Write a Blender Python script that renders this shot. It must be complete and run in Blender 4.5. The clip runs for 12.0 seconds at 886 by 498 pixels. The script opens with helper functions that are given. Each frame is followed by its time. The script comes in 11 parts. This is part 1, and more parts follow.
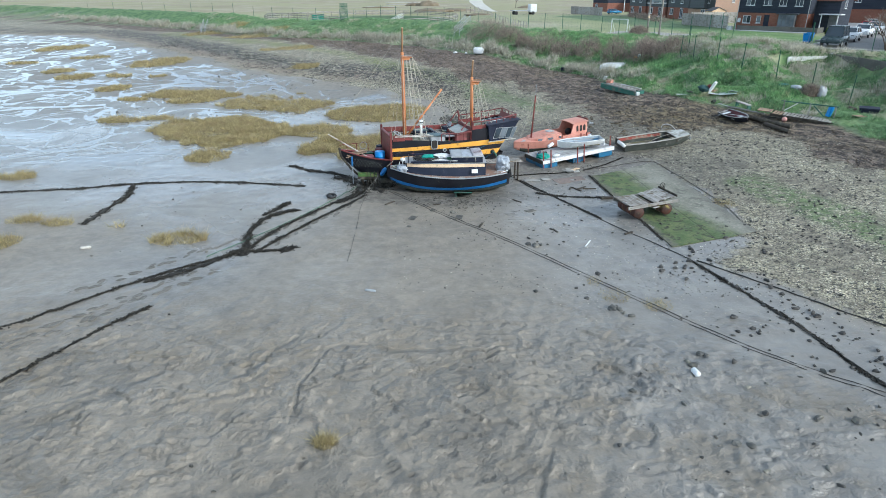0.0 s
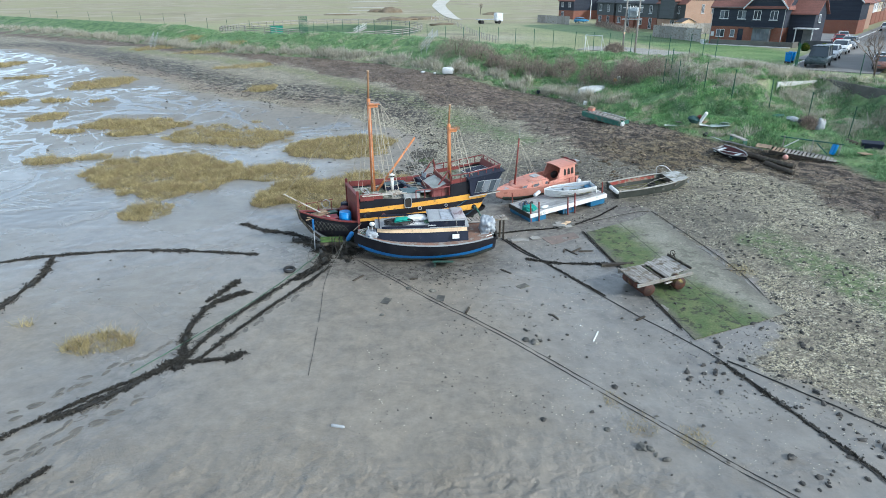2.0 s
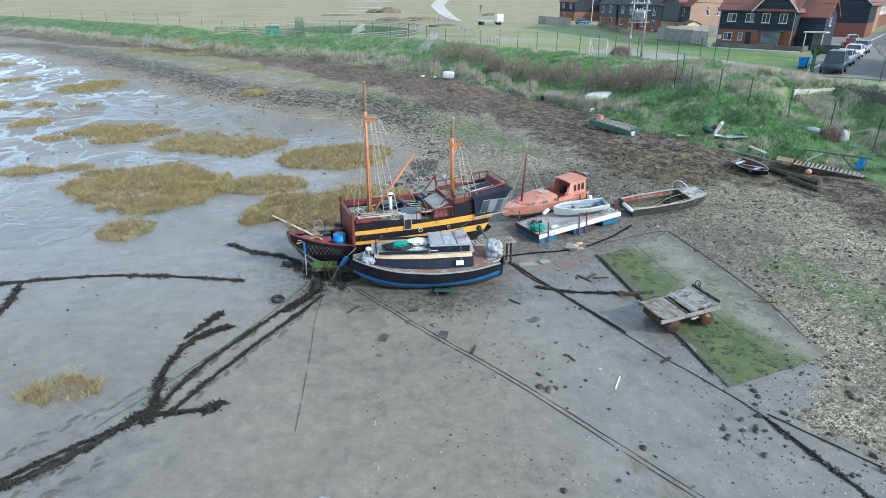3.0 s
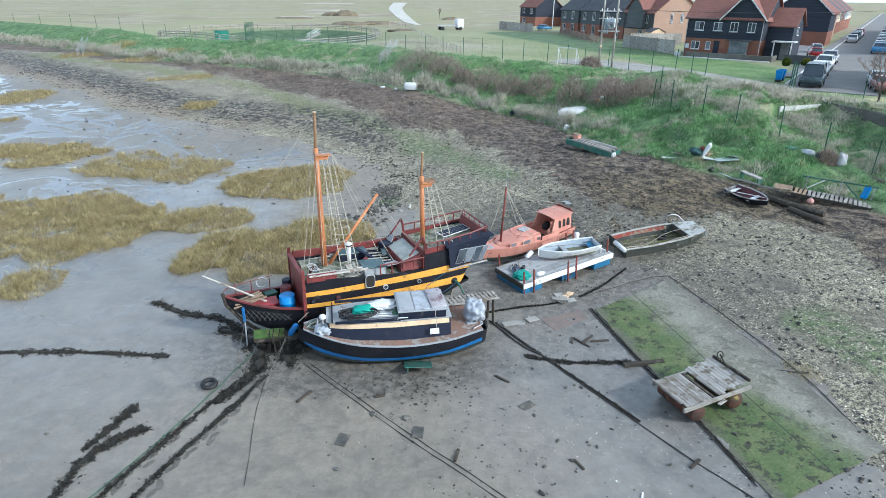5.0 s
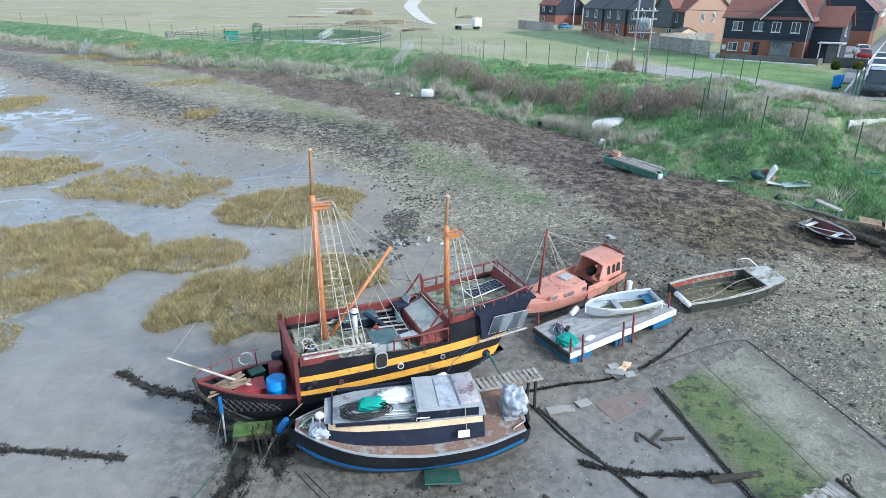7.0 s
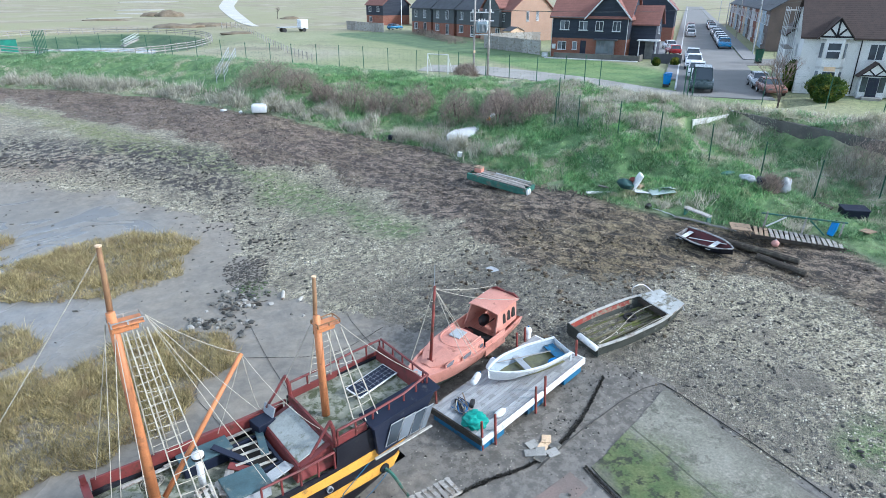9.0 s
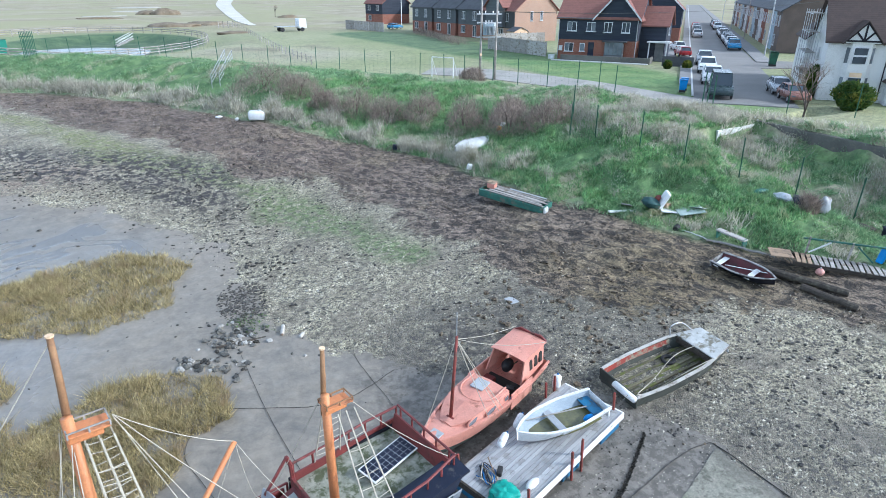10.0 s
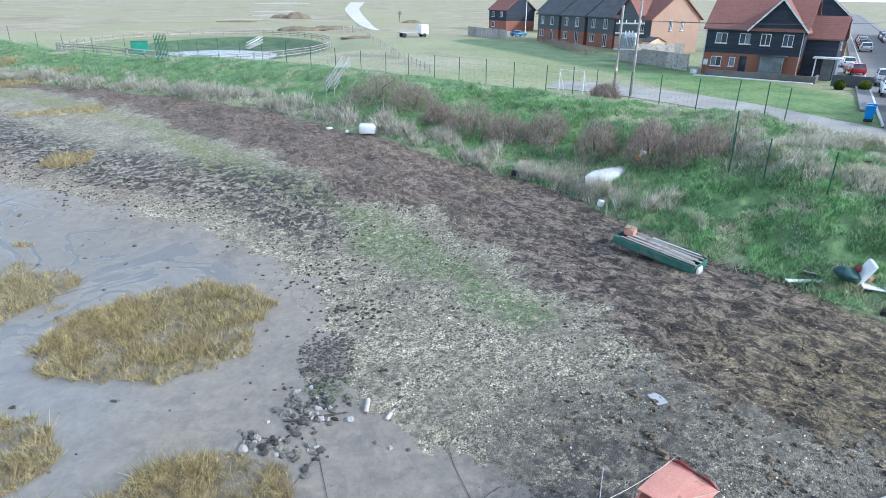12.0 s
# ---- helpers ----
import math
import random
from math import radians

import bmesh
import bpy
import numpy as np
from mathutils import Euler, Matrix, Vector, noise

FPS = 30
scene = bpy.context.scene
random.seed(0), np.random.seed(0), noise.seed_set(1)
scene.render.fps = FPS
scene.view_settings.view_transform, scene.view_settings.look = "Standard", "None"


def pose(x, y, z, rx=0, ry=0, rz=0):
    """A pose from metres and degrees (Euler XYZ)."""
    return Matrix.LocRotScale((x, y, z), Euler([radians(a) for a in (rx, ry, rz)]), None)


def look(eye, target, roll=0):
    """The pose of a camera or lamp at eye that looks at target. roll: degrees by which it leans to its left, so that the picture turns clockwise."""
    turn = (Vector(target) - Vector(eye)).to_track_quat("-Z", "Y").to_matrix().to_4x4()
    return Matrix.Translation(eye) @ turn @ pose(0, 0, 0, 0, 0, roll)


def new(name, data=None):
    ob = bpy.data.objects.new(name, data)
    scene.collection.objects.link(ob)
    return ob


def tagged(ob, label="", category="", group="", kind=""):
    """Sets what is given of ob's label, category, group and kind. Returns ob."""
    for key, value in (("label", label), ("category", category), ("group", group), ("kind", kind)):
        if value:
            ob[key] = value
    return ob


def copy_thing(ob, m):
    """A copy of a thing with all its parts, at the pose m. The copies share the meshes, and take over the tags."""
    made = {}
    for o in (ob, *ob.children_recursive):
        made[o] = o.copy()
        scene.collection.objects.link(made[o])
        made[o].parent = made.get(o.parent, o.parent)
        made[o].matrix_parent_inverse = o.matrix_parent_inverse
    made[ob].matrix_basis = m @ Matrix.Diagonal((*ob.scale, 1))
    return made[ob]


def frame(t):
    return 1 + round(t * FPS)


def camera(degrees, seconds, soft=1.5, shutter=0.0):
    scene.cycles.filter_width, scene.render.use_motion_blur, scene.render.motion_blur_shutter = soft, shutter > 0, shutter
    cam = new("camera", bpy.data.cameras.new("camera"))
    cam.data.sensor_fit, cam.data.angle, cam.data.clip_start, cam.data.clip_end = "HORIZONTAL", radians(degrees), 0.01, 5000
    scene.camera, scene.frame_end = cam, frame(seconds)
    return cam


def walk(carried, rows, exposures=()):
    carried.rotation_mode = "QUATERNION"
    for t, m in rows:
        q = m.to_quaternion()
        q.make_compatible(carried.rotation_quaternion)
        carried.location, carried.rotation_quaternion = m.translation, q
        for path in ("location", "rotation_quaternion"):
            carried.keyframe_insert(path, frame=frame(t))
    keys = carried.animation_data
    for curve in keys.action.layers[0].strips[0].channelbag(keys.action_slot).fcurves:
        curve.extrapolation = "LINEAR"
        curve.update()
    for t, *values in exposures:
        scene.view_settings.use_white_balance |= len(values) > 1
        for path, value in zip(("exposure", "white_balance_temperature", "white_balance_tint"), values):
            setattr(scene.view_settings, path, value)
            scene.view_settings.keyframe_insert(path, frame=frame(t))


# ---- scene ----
cam = camera(72.0, 12.0, 0.58)
PATH = [
    (0, (0.54, -2.197, 9.897), (0.513, -0.353, 9.121), -0.0),
    (0.5, (0.454, -0.889, 10.574), (0.425, 0.956, 9.801), 0.0),
    (1, (0.274, 0.497, 11.133), (0.246, 2.341, 10.361), 0.1),
    (1.5, (0.138, 1.867, 11.286), (0.111, 3.711, 10.514), 0.1),
    (2, (0.068, 3.143, 11.409), (0.146, 4.987, 10.638), -0.1),
    (2.5, (-0.02, 4.422, 11.492), (0.063, 6.265, 10.721), -0.0),
    (3, (-0.018, 5.729, 11.577), (0.066, 7.572, 10.806), 0.1),
    (3.5, (0.081, 6.989, 11.653), (0.245, 8.827, 10.884), 0.1),
    (3.7, (0.08, 7.442, 11.775), (0.27, 9.277, 11.003), -0.0),
    (5.3, (-0.11, 11.548, 11.879), (0.101, 13.385, 11.116), 0.7),
    (5.5, (-0.089, 12.141, 11.873), (0.122, 13.977, 11.106), 0.5),
    (6, (0.022, 13.434, 11.933), (0.184, 15.273, 11.163), 0.5),
    (6.5, (0.021, 14.69, 11.928), (0.182, 16.53, 11.161), 0.5),
    (6.7, (-0.002, 15.193, 11.956), (0.161, 17.032, 11.187), 0.5),
    (8.3, (-0.073, 19.155, 12.283), (0.304, 20.961, 11.511), 0.5),
    (8.5, (0.044, 19.592, 12.285), (0.517, 21.375, 11.511), 0.4),
    (9, (0.053, 20.918, 12.277), (0.701, 22.646, 11.506), 0.3),
    (9.5, (0.176, 22.279, 12.392), (0.829, 24.005, 11.619), 0.3),
    (10, (0.332, 23.649, 12.558), (0.986, 25.372, 11.78), 0.4),
    (10.5, (0.563, 25.051, 12.61), (1.218, 26.774, 11.834), 0.5),
    (11, (0.767, 26.36, 12.701), (1.424, 28.081, 11.923), 0.6),
    (11.5, (0.975, 27.649, 12.777), (1.575, 29.39, 11.997), 0.8),
    (12, (1.319, 28.871, 12.549), (1.646, 30.689, 11.784), 0.7),
]
walk(cam, [(t, look(eye, target, roll)) for t, eye, target, roll in PATH], [(0, 0.47, 5610, 5), (5, 0.62, 5510, 6), (12, 0.82, 5310, 10)])

# ---- world and sun: hazy winter light, low veiled sun from behind on the right ----
SUN_AZ, SUN_EL = math.atan2(0.86, -0.5), radians(30)
world = bpy.data.worlds.new("sky")
scene.world = world
world.use_nodes = True
wn, wl = world.node_tree.nodes, world.node_tree.links
sky = wn.new("ShaderNodeTexSky")
sky.sky_type = "NISHITA"
sky.sun_disc = False
sky.sun_elevation, sky.sun_rotation = SUN_EL, SUN_AZ
sky.air_density, sky.dust_density, sky.ozone_density = 1.0, 4.0, 1.0
haze = wn.new("ShaderNodeMixRGB")
haze.inputs[0].default_value = 0.5
haze.inputs[2].default_value = (6.4, 7.1, 7.7, 1)
wl.new(sky.outputs[0], haze.inputs[1])
# the haze is thickest, and so palest, towards the horizon
up = wn.new("ShaderNodeSeparateXYZ")
wl.new(wn.new("ShaderNodeTexCoord").outputs["Generated"], up.inputs[0])
low = wn.new("ShaderNodeMapRange")
for k, v in enumerate((0.0, 0.45, 2.0, 0.85)):
    low.inputs[k + 1].default_value = v
low.interpolation_type = "SMOOTHSTEP"
wl.new(up.outputs[2], low.inputs[0])
veil = wn.new("ShaderNodeVectorMath")
veil.operation = "SCALE"
wl.new(haze.outputs[0], veil.inputs[0])
wl.new(low.outputs[0], veil.inputs["Scale"])
wl.new(veil.outputs[0], wn["Background"].inputs[0])
wn["Background"].inputs[1].default_value = 0.12
sun = new("sun", bpy.data.lights.new("sun", "SUN"))
sun.data.energy, sun.data.angle, sun.data.color = 2.2, radians(5), (1.0, 0.96, 0.9)
sun.matrix_world = look((0, 0, 0), (-math.sin(SUN_AZ) * math.cos(SUN_EL), -math.cos(SUN_AZ) * math.cos(SUN_EL), -math.sin(SUN_EL)))

# ---- small helpers ----
RNG = np.random.default_rng(7)


def lattice(ix, iy, seed):
    h = (ix * 374761393 + iy * 668265263 + seed * 2147483647) & 0xFFFFFFFF
    h = ((h ^ (h >> 13)) * 1274126177) & 0xFFFFFFFF
    return ((h ^ (h >> 16)) & 0xFFFF) / 65535.0


def value_noise(x, y, seed=0):
    """Smooth noise in 0..1 on arrays."""
    x, y = np.asarray(x, float), np.asarray(y, float)
    fx, fy = np.floor(x), np.floor(y)
    ix, iy = fx.astype(np.int64), fy.astype(np.int64)
    u, v = x - fx, y - fy
    u, v = u * u * (3 - 2 * u), v * v * (3 - 2 * v)
    a, b = lattice(ix, iy, seed), lattice(ix + 1, iy, seed)
    c, d = lattice(ix, iy + 1, seed), lattice(ix + 1, iy + 1, seed)
    return (a * (1 - u) + b * u) * (1 - v) + (c * (1 - u) + d * u) * v


def fbm(x, y, octaves=4, seed=0):
    total, amp, norm = 0.0, 1.0, 0.0
    for k in range(octaves):
        total = total + amp * value_noise(x * 2 ** k, y * 2 ** k, seed + 17 * k)
        norm += amp
        amp *= 0.5
    return total / norm


def smooth(v, lo, hi):
    t = np.clip((np.asarray(v, float) - lo) / (hi - lo), 0, 1)
    return t * t * (3 - 2 * t)


def side_of(line, x, y):
    """Signed distance from a polyline: positive on its left-hand side."""
    x, y = np.asarray(x, float), np.asarray(y, float)
    best, out = np.full(x.shape, 1e18), np.zeros(x.shape)
    for (ax, ay), (bx, by) in zip(line[:-1], line[1:]):
        dx, dy = bx - ax, by - ay
        t = np.clip(((x - ax) * dx + (y - ay) * dy) / (dx * dx + dy * dy), 0, 1)
        px, py = x - ax - t * dx, y - ay - t * dy
        d2 = px * px + py * py
        cross = dy * px - dx * py
        near = d2 < best - 1e-9
        out = np.where(near, np.sqrt(d2) * np.where(cross <= 0, 1, -1), out)
        best = np.where(near, d2, best)
    return out


def mesh_of(name, verts, faces, mats=(), shade=False):
    me = bpy.data.meshes.new(name)
    me.from_pydata([tuple(v) for v in verts], [], [tuple(f) for f in faces])
    for m in mats:
        me.materials.append(m)
    if shade:
        me.shade_smooth()
    return me


def triangles(name, verts, material):
    """A mesh of loose triangles from an (n, 3, 3) array."""
    me = bpy.data.meshes.new(name)
    n = len(verts)
    me.vertices.add(n * 3)
    me.vertices.foreach_set("co", np.ascontiguousarray(verts, np.float32).ravel())
    me.loops.add(n * 3)
    me.loops.foreach_set("vertex_index", np.arange(n * 3, dtype=np.int32))
    me.polygons.add(n)
    me.polygons.foreach_set("loop_start", np.arange(0, n * 3, 3, dtype=np.int32))
    me.update(calc_edges=True)
    me.materials.append(material)
    return me


def part(name, bm, material, parent=None, label="", shade=False, m=None):
    me = bpy.data.meshes.new(name)
    bmesh.ops.recalc_face_normals(bm, faces=bm.faces)
    bm.to_mesh(me)
    bm.free()
    me.materials.append(material)
    if shade:
        me.shade_smooth()
    ob = new(name, me)
    if parent is not None:
        ob.parent = parent
    if m is not None:
        ob.matrix_basis = m
    if label:
        ob["label"] = label
    return ob


def thing(name, m, label, category, group="", kind=""):
    ob = new(name)
    ob.empty_display_size = 0.2
    ob.matrix_basis = m
    return tagged(ob, label, category, group, kind)


def box(bm, c, s, rot=(0, 0, 0), bevel=0.0):
    """A box about c with the full sizes s, its edges eased by bevel."""
    m = pose(*c, *rot) @ Matrix.Diagonal((*s, 1))
    made = bmesh.ops.create_cube(bm, size=1, matrix=m)
    if bevel:
        edges = {e for v in made["verts"] for e in v.link_edges}
        bmesh.ops.bevel(bm, geom=list(edges), offset=bevel, segments=2, affect="EDGES", profile=0.5)
    return bm


def boxes(*items):
    bm = bmesh.new()
    for it in items:
        box(bm, *it)
    return bm


def tube(bm, pts, r, n=6, r1=None):
    """A round bar along points, tapering from r to r1."""
    pts = [Vector(p) for p in pts]
    r1 = r if r1 is None else r1
    rings = []
    for i, p in enumerate(pts):
        d = (pts[min(i + 1, len(pts) - 1)] - pts[max(i - 1, 0)])
        d = d.normalized() if d.length > 1e-9 else Vector((0, 0, 1))
        a = d.orthogonal().normalized() if abs(d.z) > 0.9 else d.cross(Vector((0, 0, 1))).normalized()
        b = d.cross(a)
        rr = r + (r1 - r) * i / max(1, len(pts) - 1)
        rings.append([bm.verts.new(p + rr * (math.cos(2 * math.pi * k / n) * a + math.sin(2 * math.pi * k / n) * b)) for k in range(n)])
    skin(bm, rings, True)
    bm.faces.new(rings[0])
    bm.faces.new(rings[-1][::-1])
    return bm


def skin(bm, rings, closed=False):
    for p, q in zip(rings[:-1], rings[1:]):
        n = len(p)
        for k in range(n if closed else n - 1):
            bm.faces.new((p[k], p[(k + 1) % n], q[(k + 1) % n], q[k]))


def loft(bm, rings, closed=True, caps=True):
    rows = [[bm.verts.new(v) for v in r] for r in rings]
    skin(bm, rows, closed)
    if caps and closed:
        bm.faces.new(rows[0])
        bm.faces.new(rows[-1][::-1])
    return bm


def ball(bm, c, s, n=10, lump=0.0, seed=0):
    """An ellipsoid, made uneven by lump."""
    made = bmesh.ops.create_icosphere(bm, subdivisions=2 if n < 12 else 3, radius=1)
    for v in made["verts"]:
        k = 1 + lump * (noise.noise(v.co * 1.7 + Vector((seed * 3.1, seed * 1.7, 0))) + 0.5 * noise.noise(v.co * 4 + Vector((seed, 0, seed))))
        v.co = Vector((v.co.x * s[0] * k + c[0], v.co.y * s[1] * k + c[1], v.co.z * s[2] * k + c[2]))
    return bm


def rag(bm, c, s, seed=0, fold=0.22):
    """A crumpled heap of cloth: a squarish lump drawn into sharp folds."""
    made = bmesh.ops.create_icosphere(bm, subdivisions=4, radius=1)
    for v in made["verts"]:
        d = v.co.normalized()
        k = (abs(d.x) ** 3 + abs(d.y) ** 3 + abs(d.z) ** 3) ** (-1 / 3)
        q = d * 2.1 + Vector((seed * 2.3, seed * 1.1, seed * 0.7))
        k *= 1 + fold * (1 - 2 * abs(noise.noise(q))) * 0.9 + 0.5 * fold * (0.5 - abs(noise.noise(q * 2.6))) + 0.6 * fold * noise.noise(q * 0.8)
        v.co = Vector((c[0] + d.x * k * s[0], c[1] + d.y * k * s[1], c[2] + d.z * k * s[2]))
    return bm


def sag(a, b, drop, n=9):
    a, b = Vector(a), Vector(b)
    return [a.lerp(b, i / (n - 1)) - Vector((0, 0, drop * 4 * (i / (n - 1)) * (1 - i / (n - 1)))) for i in range(n)]


def curve_pts(pts, n=6):
    """A smooth line through points (Catmull-Rom)."""
    p = [Vector(q) for q in pts]
    p = [p[0] * 2 - p[1]] + p + [p[-1] * 2 - p[-2]]
    out = []
    for i in range(1, len(p) - 2):
        for k in range(n):
            t = k / n
            out.append(0.5 * (2 * p[i] + (p[i + 1] - p[i - 1]) * t + (2 * p[i - 1] - 5 * p[i] + 4 * p[i + 1] - p[i + 2]) * t * t + (3 * p[i] - p[i - 1] - 3 * p[i + 1] + p[i + 2]) * t ** 3))
    return out + [p[-2]]

# ---- materials ----


class Nodes:
    """Short hand for building a node tree."""

    def __init__(self, name):
        self.m = bpy.data.materials.new(name)
        self.m.use_nodes = True
        self.t = self.m.node_tree
        self.out = self.t.nodes["Principled BSDF"]
        self.pos = self.add("ShaderNodeNewGeometry").outputs["Position"]

    def add(self, kind, **values):
        n = self.t.nodes.new(kind)
        for k, v in values.items():
            self.put(n.inputs[int(k[1:])] if k[0] == "i" and k[1:].isdigit() else n.inputs[k], v)
        return n

    def put(self, socket, v):
        if isinstance(v, bpy.types.NodeSocket):
            self.t.links.new(v, socket)
        elif isinstance(v, tuple) and len(v) == 3 and socket.type == "RGBA":
            socket.default_value = (*v, 1)
        else:
            socket.default_value = v

    def math(self, op, a, b=0.0):
        n = self.add("ShaderNodeMath", i0=a, i1=b)
        n.operation = op
        return n.outputs[0]

    def ramp(self, v, lo, hi):
        n = self.add("ShaderNodeMapRange", i0=v, i1=lo, i2=hi)
        n.interpolation_type = "SMOOTHSTEP"
        return n.outputs[0]

    def mix(self, f, a, b, op="MIX"):
        n = self.add("ShaderNodeMixRGB", i0=f, i1=a, i2=b)
        n.blend_type = op
        return n.outputs[0]

    def scaled(self, v, s):
        n = self.add("ShaderNodeVectorMath", i0=v, i1=s)
        n.operation = "MULTIPLY"
        return n.outputs[0]

    def noise(self, scale, detail=3.0, rough=0.55, vec=None, distort=0.0):
        return self.add("ShaderNodeTexNoise", Vector=vec or self.pos, Scale=scale, Detail=detail, Roughness=rough, Distortion=distort).outputs[0]

    def cells(self, scale, vec=None, edge=False):
        n = self.add("ShaderNodeTexVoronoi", Vector=vec or self.pos, Scale=scale)
        if edge:
            n.feature = "DISTANCE_TO_EDGE"
        return n

    def bump(self, height, strength, distance=0.05):
        return self.add("ShaderNodeBump", Height=height, Strength=strength, Distance=distance).outputs[0]

    def finish(self, colour, rough=0.7, normal=None, metal=0.0, spec=0.5):
        for k, v in (("Base Color", colour), ("Roughness", rough), ("Metallic", metal), ("Specular IOR Level", spec)):
            self.put(self.out.inputs[k], v)
        if normal is not None:
            self.put(self.out.inputs["Normal"], normal)
        return self.m


def mat(name, col, col2=None, rough=0.65, scale=1.5, fine=25.0, bump=0.25, metal=0.0, stain=None, amount=0.5, sscale=2.5, spec=0.4, random=0.0):
    """A worn surface: two tones at a large scale, grain at a small one, and stains of a third tone."""
    g = Nodes(name)
    col2 = col2 or tuple(c * 0.72 for c in col)
    c = g.mix(g.ramp(g.noise(scale, 4), 0.3, 0.7), col, col2)
    grain = g.noise(fine, 3, 0.7)
    c = g.mix(1.0, c, g.add("ShaderNodeMapRange", i0=grain, i1=0.2, i2=0.8, i3=0.8, i4=1.2).outputs[0], "MULTIPLY")
    if stain:
        f = g.ramp(g.noise(sscale, 6, 0.68), 0.66 - 0.3 * amount, 0.8 - 0.3 * amount)
        c = g.mix(f, c, stain)
    if random:
        r = g.add("ShaderNodeObjectInfo").outputs["Random"]
        c = g.mix(1.0, c, g.add("ShaderNodeMapRange", i0=r, i3=1 - random, i4=1 + random).outputs[0], "MULTIPLY")
    r2 = g.add("ShaderNodeMapRange", i0=grain, i1=0.2, i2=0.8, i3=max(0.03, rough - 0.12), i4=min(1, rough + 0.12)).outputs[0]
    return g.finish(c, r2, g.bump(grain, bump, 0.02), metal, spec)


def plank_mat(name, col, col2, rough=0.8, along=(0.6, 9, 9), stain=None, amount=0.4):
    """Weathered wood with grain drawn out along one axis of the thing."""
    g = Nodes(name)
    v = g.scaled(g.add("ShaderNodeTexCoord").outputs["Object"], along)
    f = g.noise(1.6, 5, 0.65, v)
    c = g.mix(g.ramp(f, 0.3, 0.7), col, col2)
    r = g.add("ShaderNodeObjectInfo").outputs["Random"]
    c = g.mix(1.0, c, g.add("ShaderNodeMapRange", i0=r, i3=0.78, i4=1.22).outputs[0], "MULTIPLY")
    if stain:
        c = g.mix(g.ramp(g.noise(3, 5, 0.65), 0.62 - 0.25 * amount, 0.75 - 0.25 * amount), c, stain)
    return g.finish(c, rough, g.bump(f, 0.35, 0.02), 0, 0.25)


def blade_mat(name, dark, light, dry=None, dry_part=0.0, scale=0.35):
    """Grass: every blade its own tone, patches of another."""
    g = Nodes(name)
    r = g.add("ShaderNodeNewGeometry").outputs["Random Per Island"]
    c = g.mix(r, dark, light)
    c = g.mix(1.0, c, g.add("ShaderNodeMapRange", i0=g.noise(2.6, 5, 0.75), i1=0.3, i2=0.7, i3=0.4, i4=1.6).outputs[0], "MULTIPLY")
    if dry:
        f = g.math("ADD", g.ramp(g.noise(scale, 4, 0.6), 0.62 - 0.3 * dry_part, 0.78 - 0.3 * dry_part), g.math("MULTIPLY", g.math("SUBTRACT", r, 0.5), 0.5))
        f.node.use_clamp = True
        c = g.mix(f, c, dry)
    g.finish(c, 0.65, None, 0, 0.2)
    thin = g.add("ShaderNodeBsdfTranslucent", Color=c)
    both = g.add("ShaderNodeMixShader", i0=0.4, i1=g.out.outputs[0], i2=thin.outputs[0])
    g.t.links.new(both.outputs[0], g.t.nodes["Material Output"].inputs[0])
    return g.m


M_BLACK = mat("black_paint", (0.012, 0.012, 0.017), (0.02, 0.021, 0.027), 0.5, 1.2, 30, 0.15, stain=(0.06, 0.056, 0.05), amount=0.28, spec=0.22)
M_NAVY = mat("navy_paint", (0.012, 0.017, 0.034), (0.021, 0.026, 0.046), 0.45, 1.0, 30, 0.12, stain=(0.08, 0.08, 0.08), amount=0.22, spec=0.25)
M_YELLOW = mat("yellow_paint", (0.85, 0.45, 0.07), (0.74, 0.37, 0.06), 0.5, 2, 30, 0.1, stain=(0.3, 0.17, 0.06), amount=0.3)
M_TAN = mat("tan_paint", (0.80, 0.60, 0.38), (0.68, 0.49, 0.31), 0.6, 2, 30, 0.15, stain=(0.35, 0.24, 0.15), amount=0.3)
M_RED = mat("dark_red_paint", (0.20, 0.044, 0.04), (0.145, 0.036, 0.034), 0.5, 2, 30, 0.15, stain=(0.09, 0.04, 0.03), amount=0.4)
M_REDPOST = mat("rust_red_paint", (0.26, 0.055, 0.045), (0.17, 0.04, 0.03), 0.6, 4, 40, 0.3, stain=(0.1, 0.05, 0.035), amount=0.5)
M_PINK = mat("faded_red_paint", (0.62, 0.305, 0.235), (0.54, 0.24, 0.18), 0.55, 1.3, 25, 0.12, stain=(0.30, 0.13, 0.09), amount=0.35)
M_ORANGE = mat("orange_spar", (0.58, 0.24, 0.095), (0.47, 0.18, 0.07), 0.5, 1.5, 35, 0.2, stain=(0.28, 0.12, 0.06), amount=0.4)
M_SPARTOP = mat("weathered_spar", (0.30, 0.17, 0.08), (0.22, 0.12, 0.06), 0.7, 3, 35, 0.2)
M_WHITE = mat("white_paint", (0.80, 0.81, 0.80), (0.70, 0.71, 0.70), 0.45, 1.5, 30, 0.1, stain=(0.36, 0.36, 0.32), amount=0.3)
M_WHITEP = mat("white_plastic", (0.78, 0.79, 0.78), (0.68, 0.7, 0.7), 0.4, 2, 30, 0.08, stain=(0.45, 0.44, 0.38), amount=0.2)
M_GREYW = mat("grey_painted_metal", (0.40, 0.42, 0.43), (0.32, 0.34, 0.36), 0.5, 2, 30, 0.15, stain=(0.2, 0.17, 0.13), amount=0.3)
M_MOSSDECK = mat("mossy_deck", (0.36, 0.36, 0.29), (0.19, 0.20, 0.15), 0.8, 3.2, 14, 0.5, stain=(0.09, 0.105, 0.055), amount=0.66, sscale=4.5)
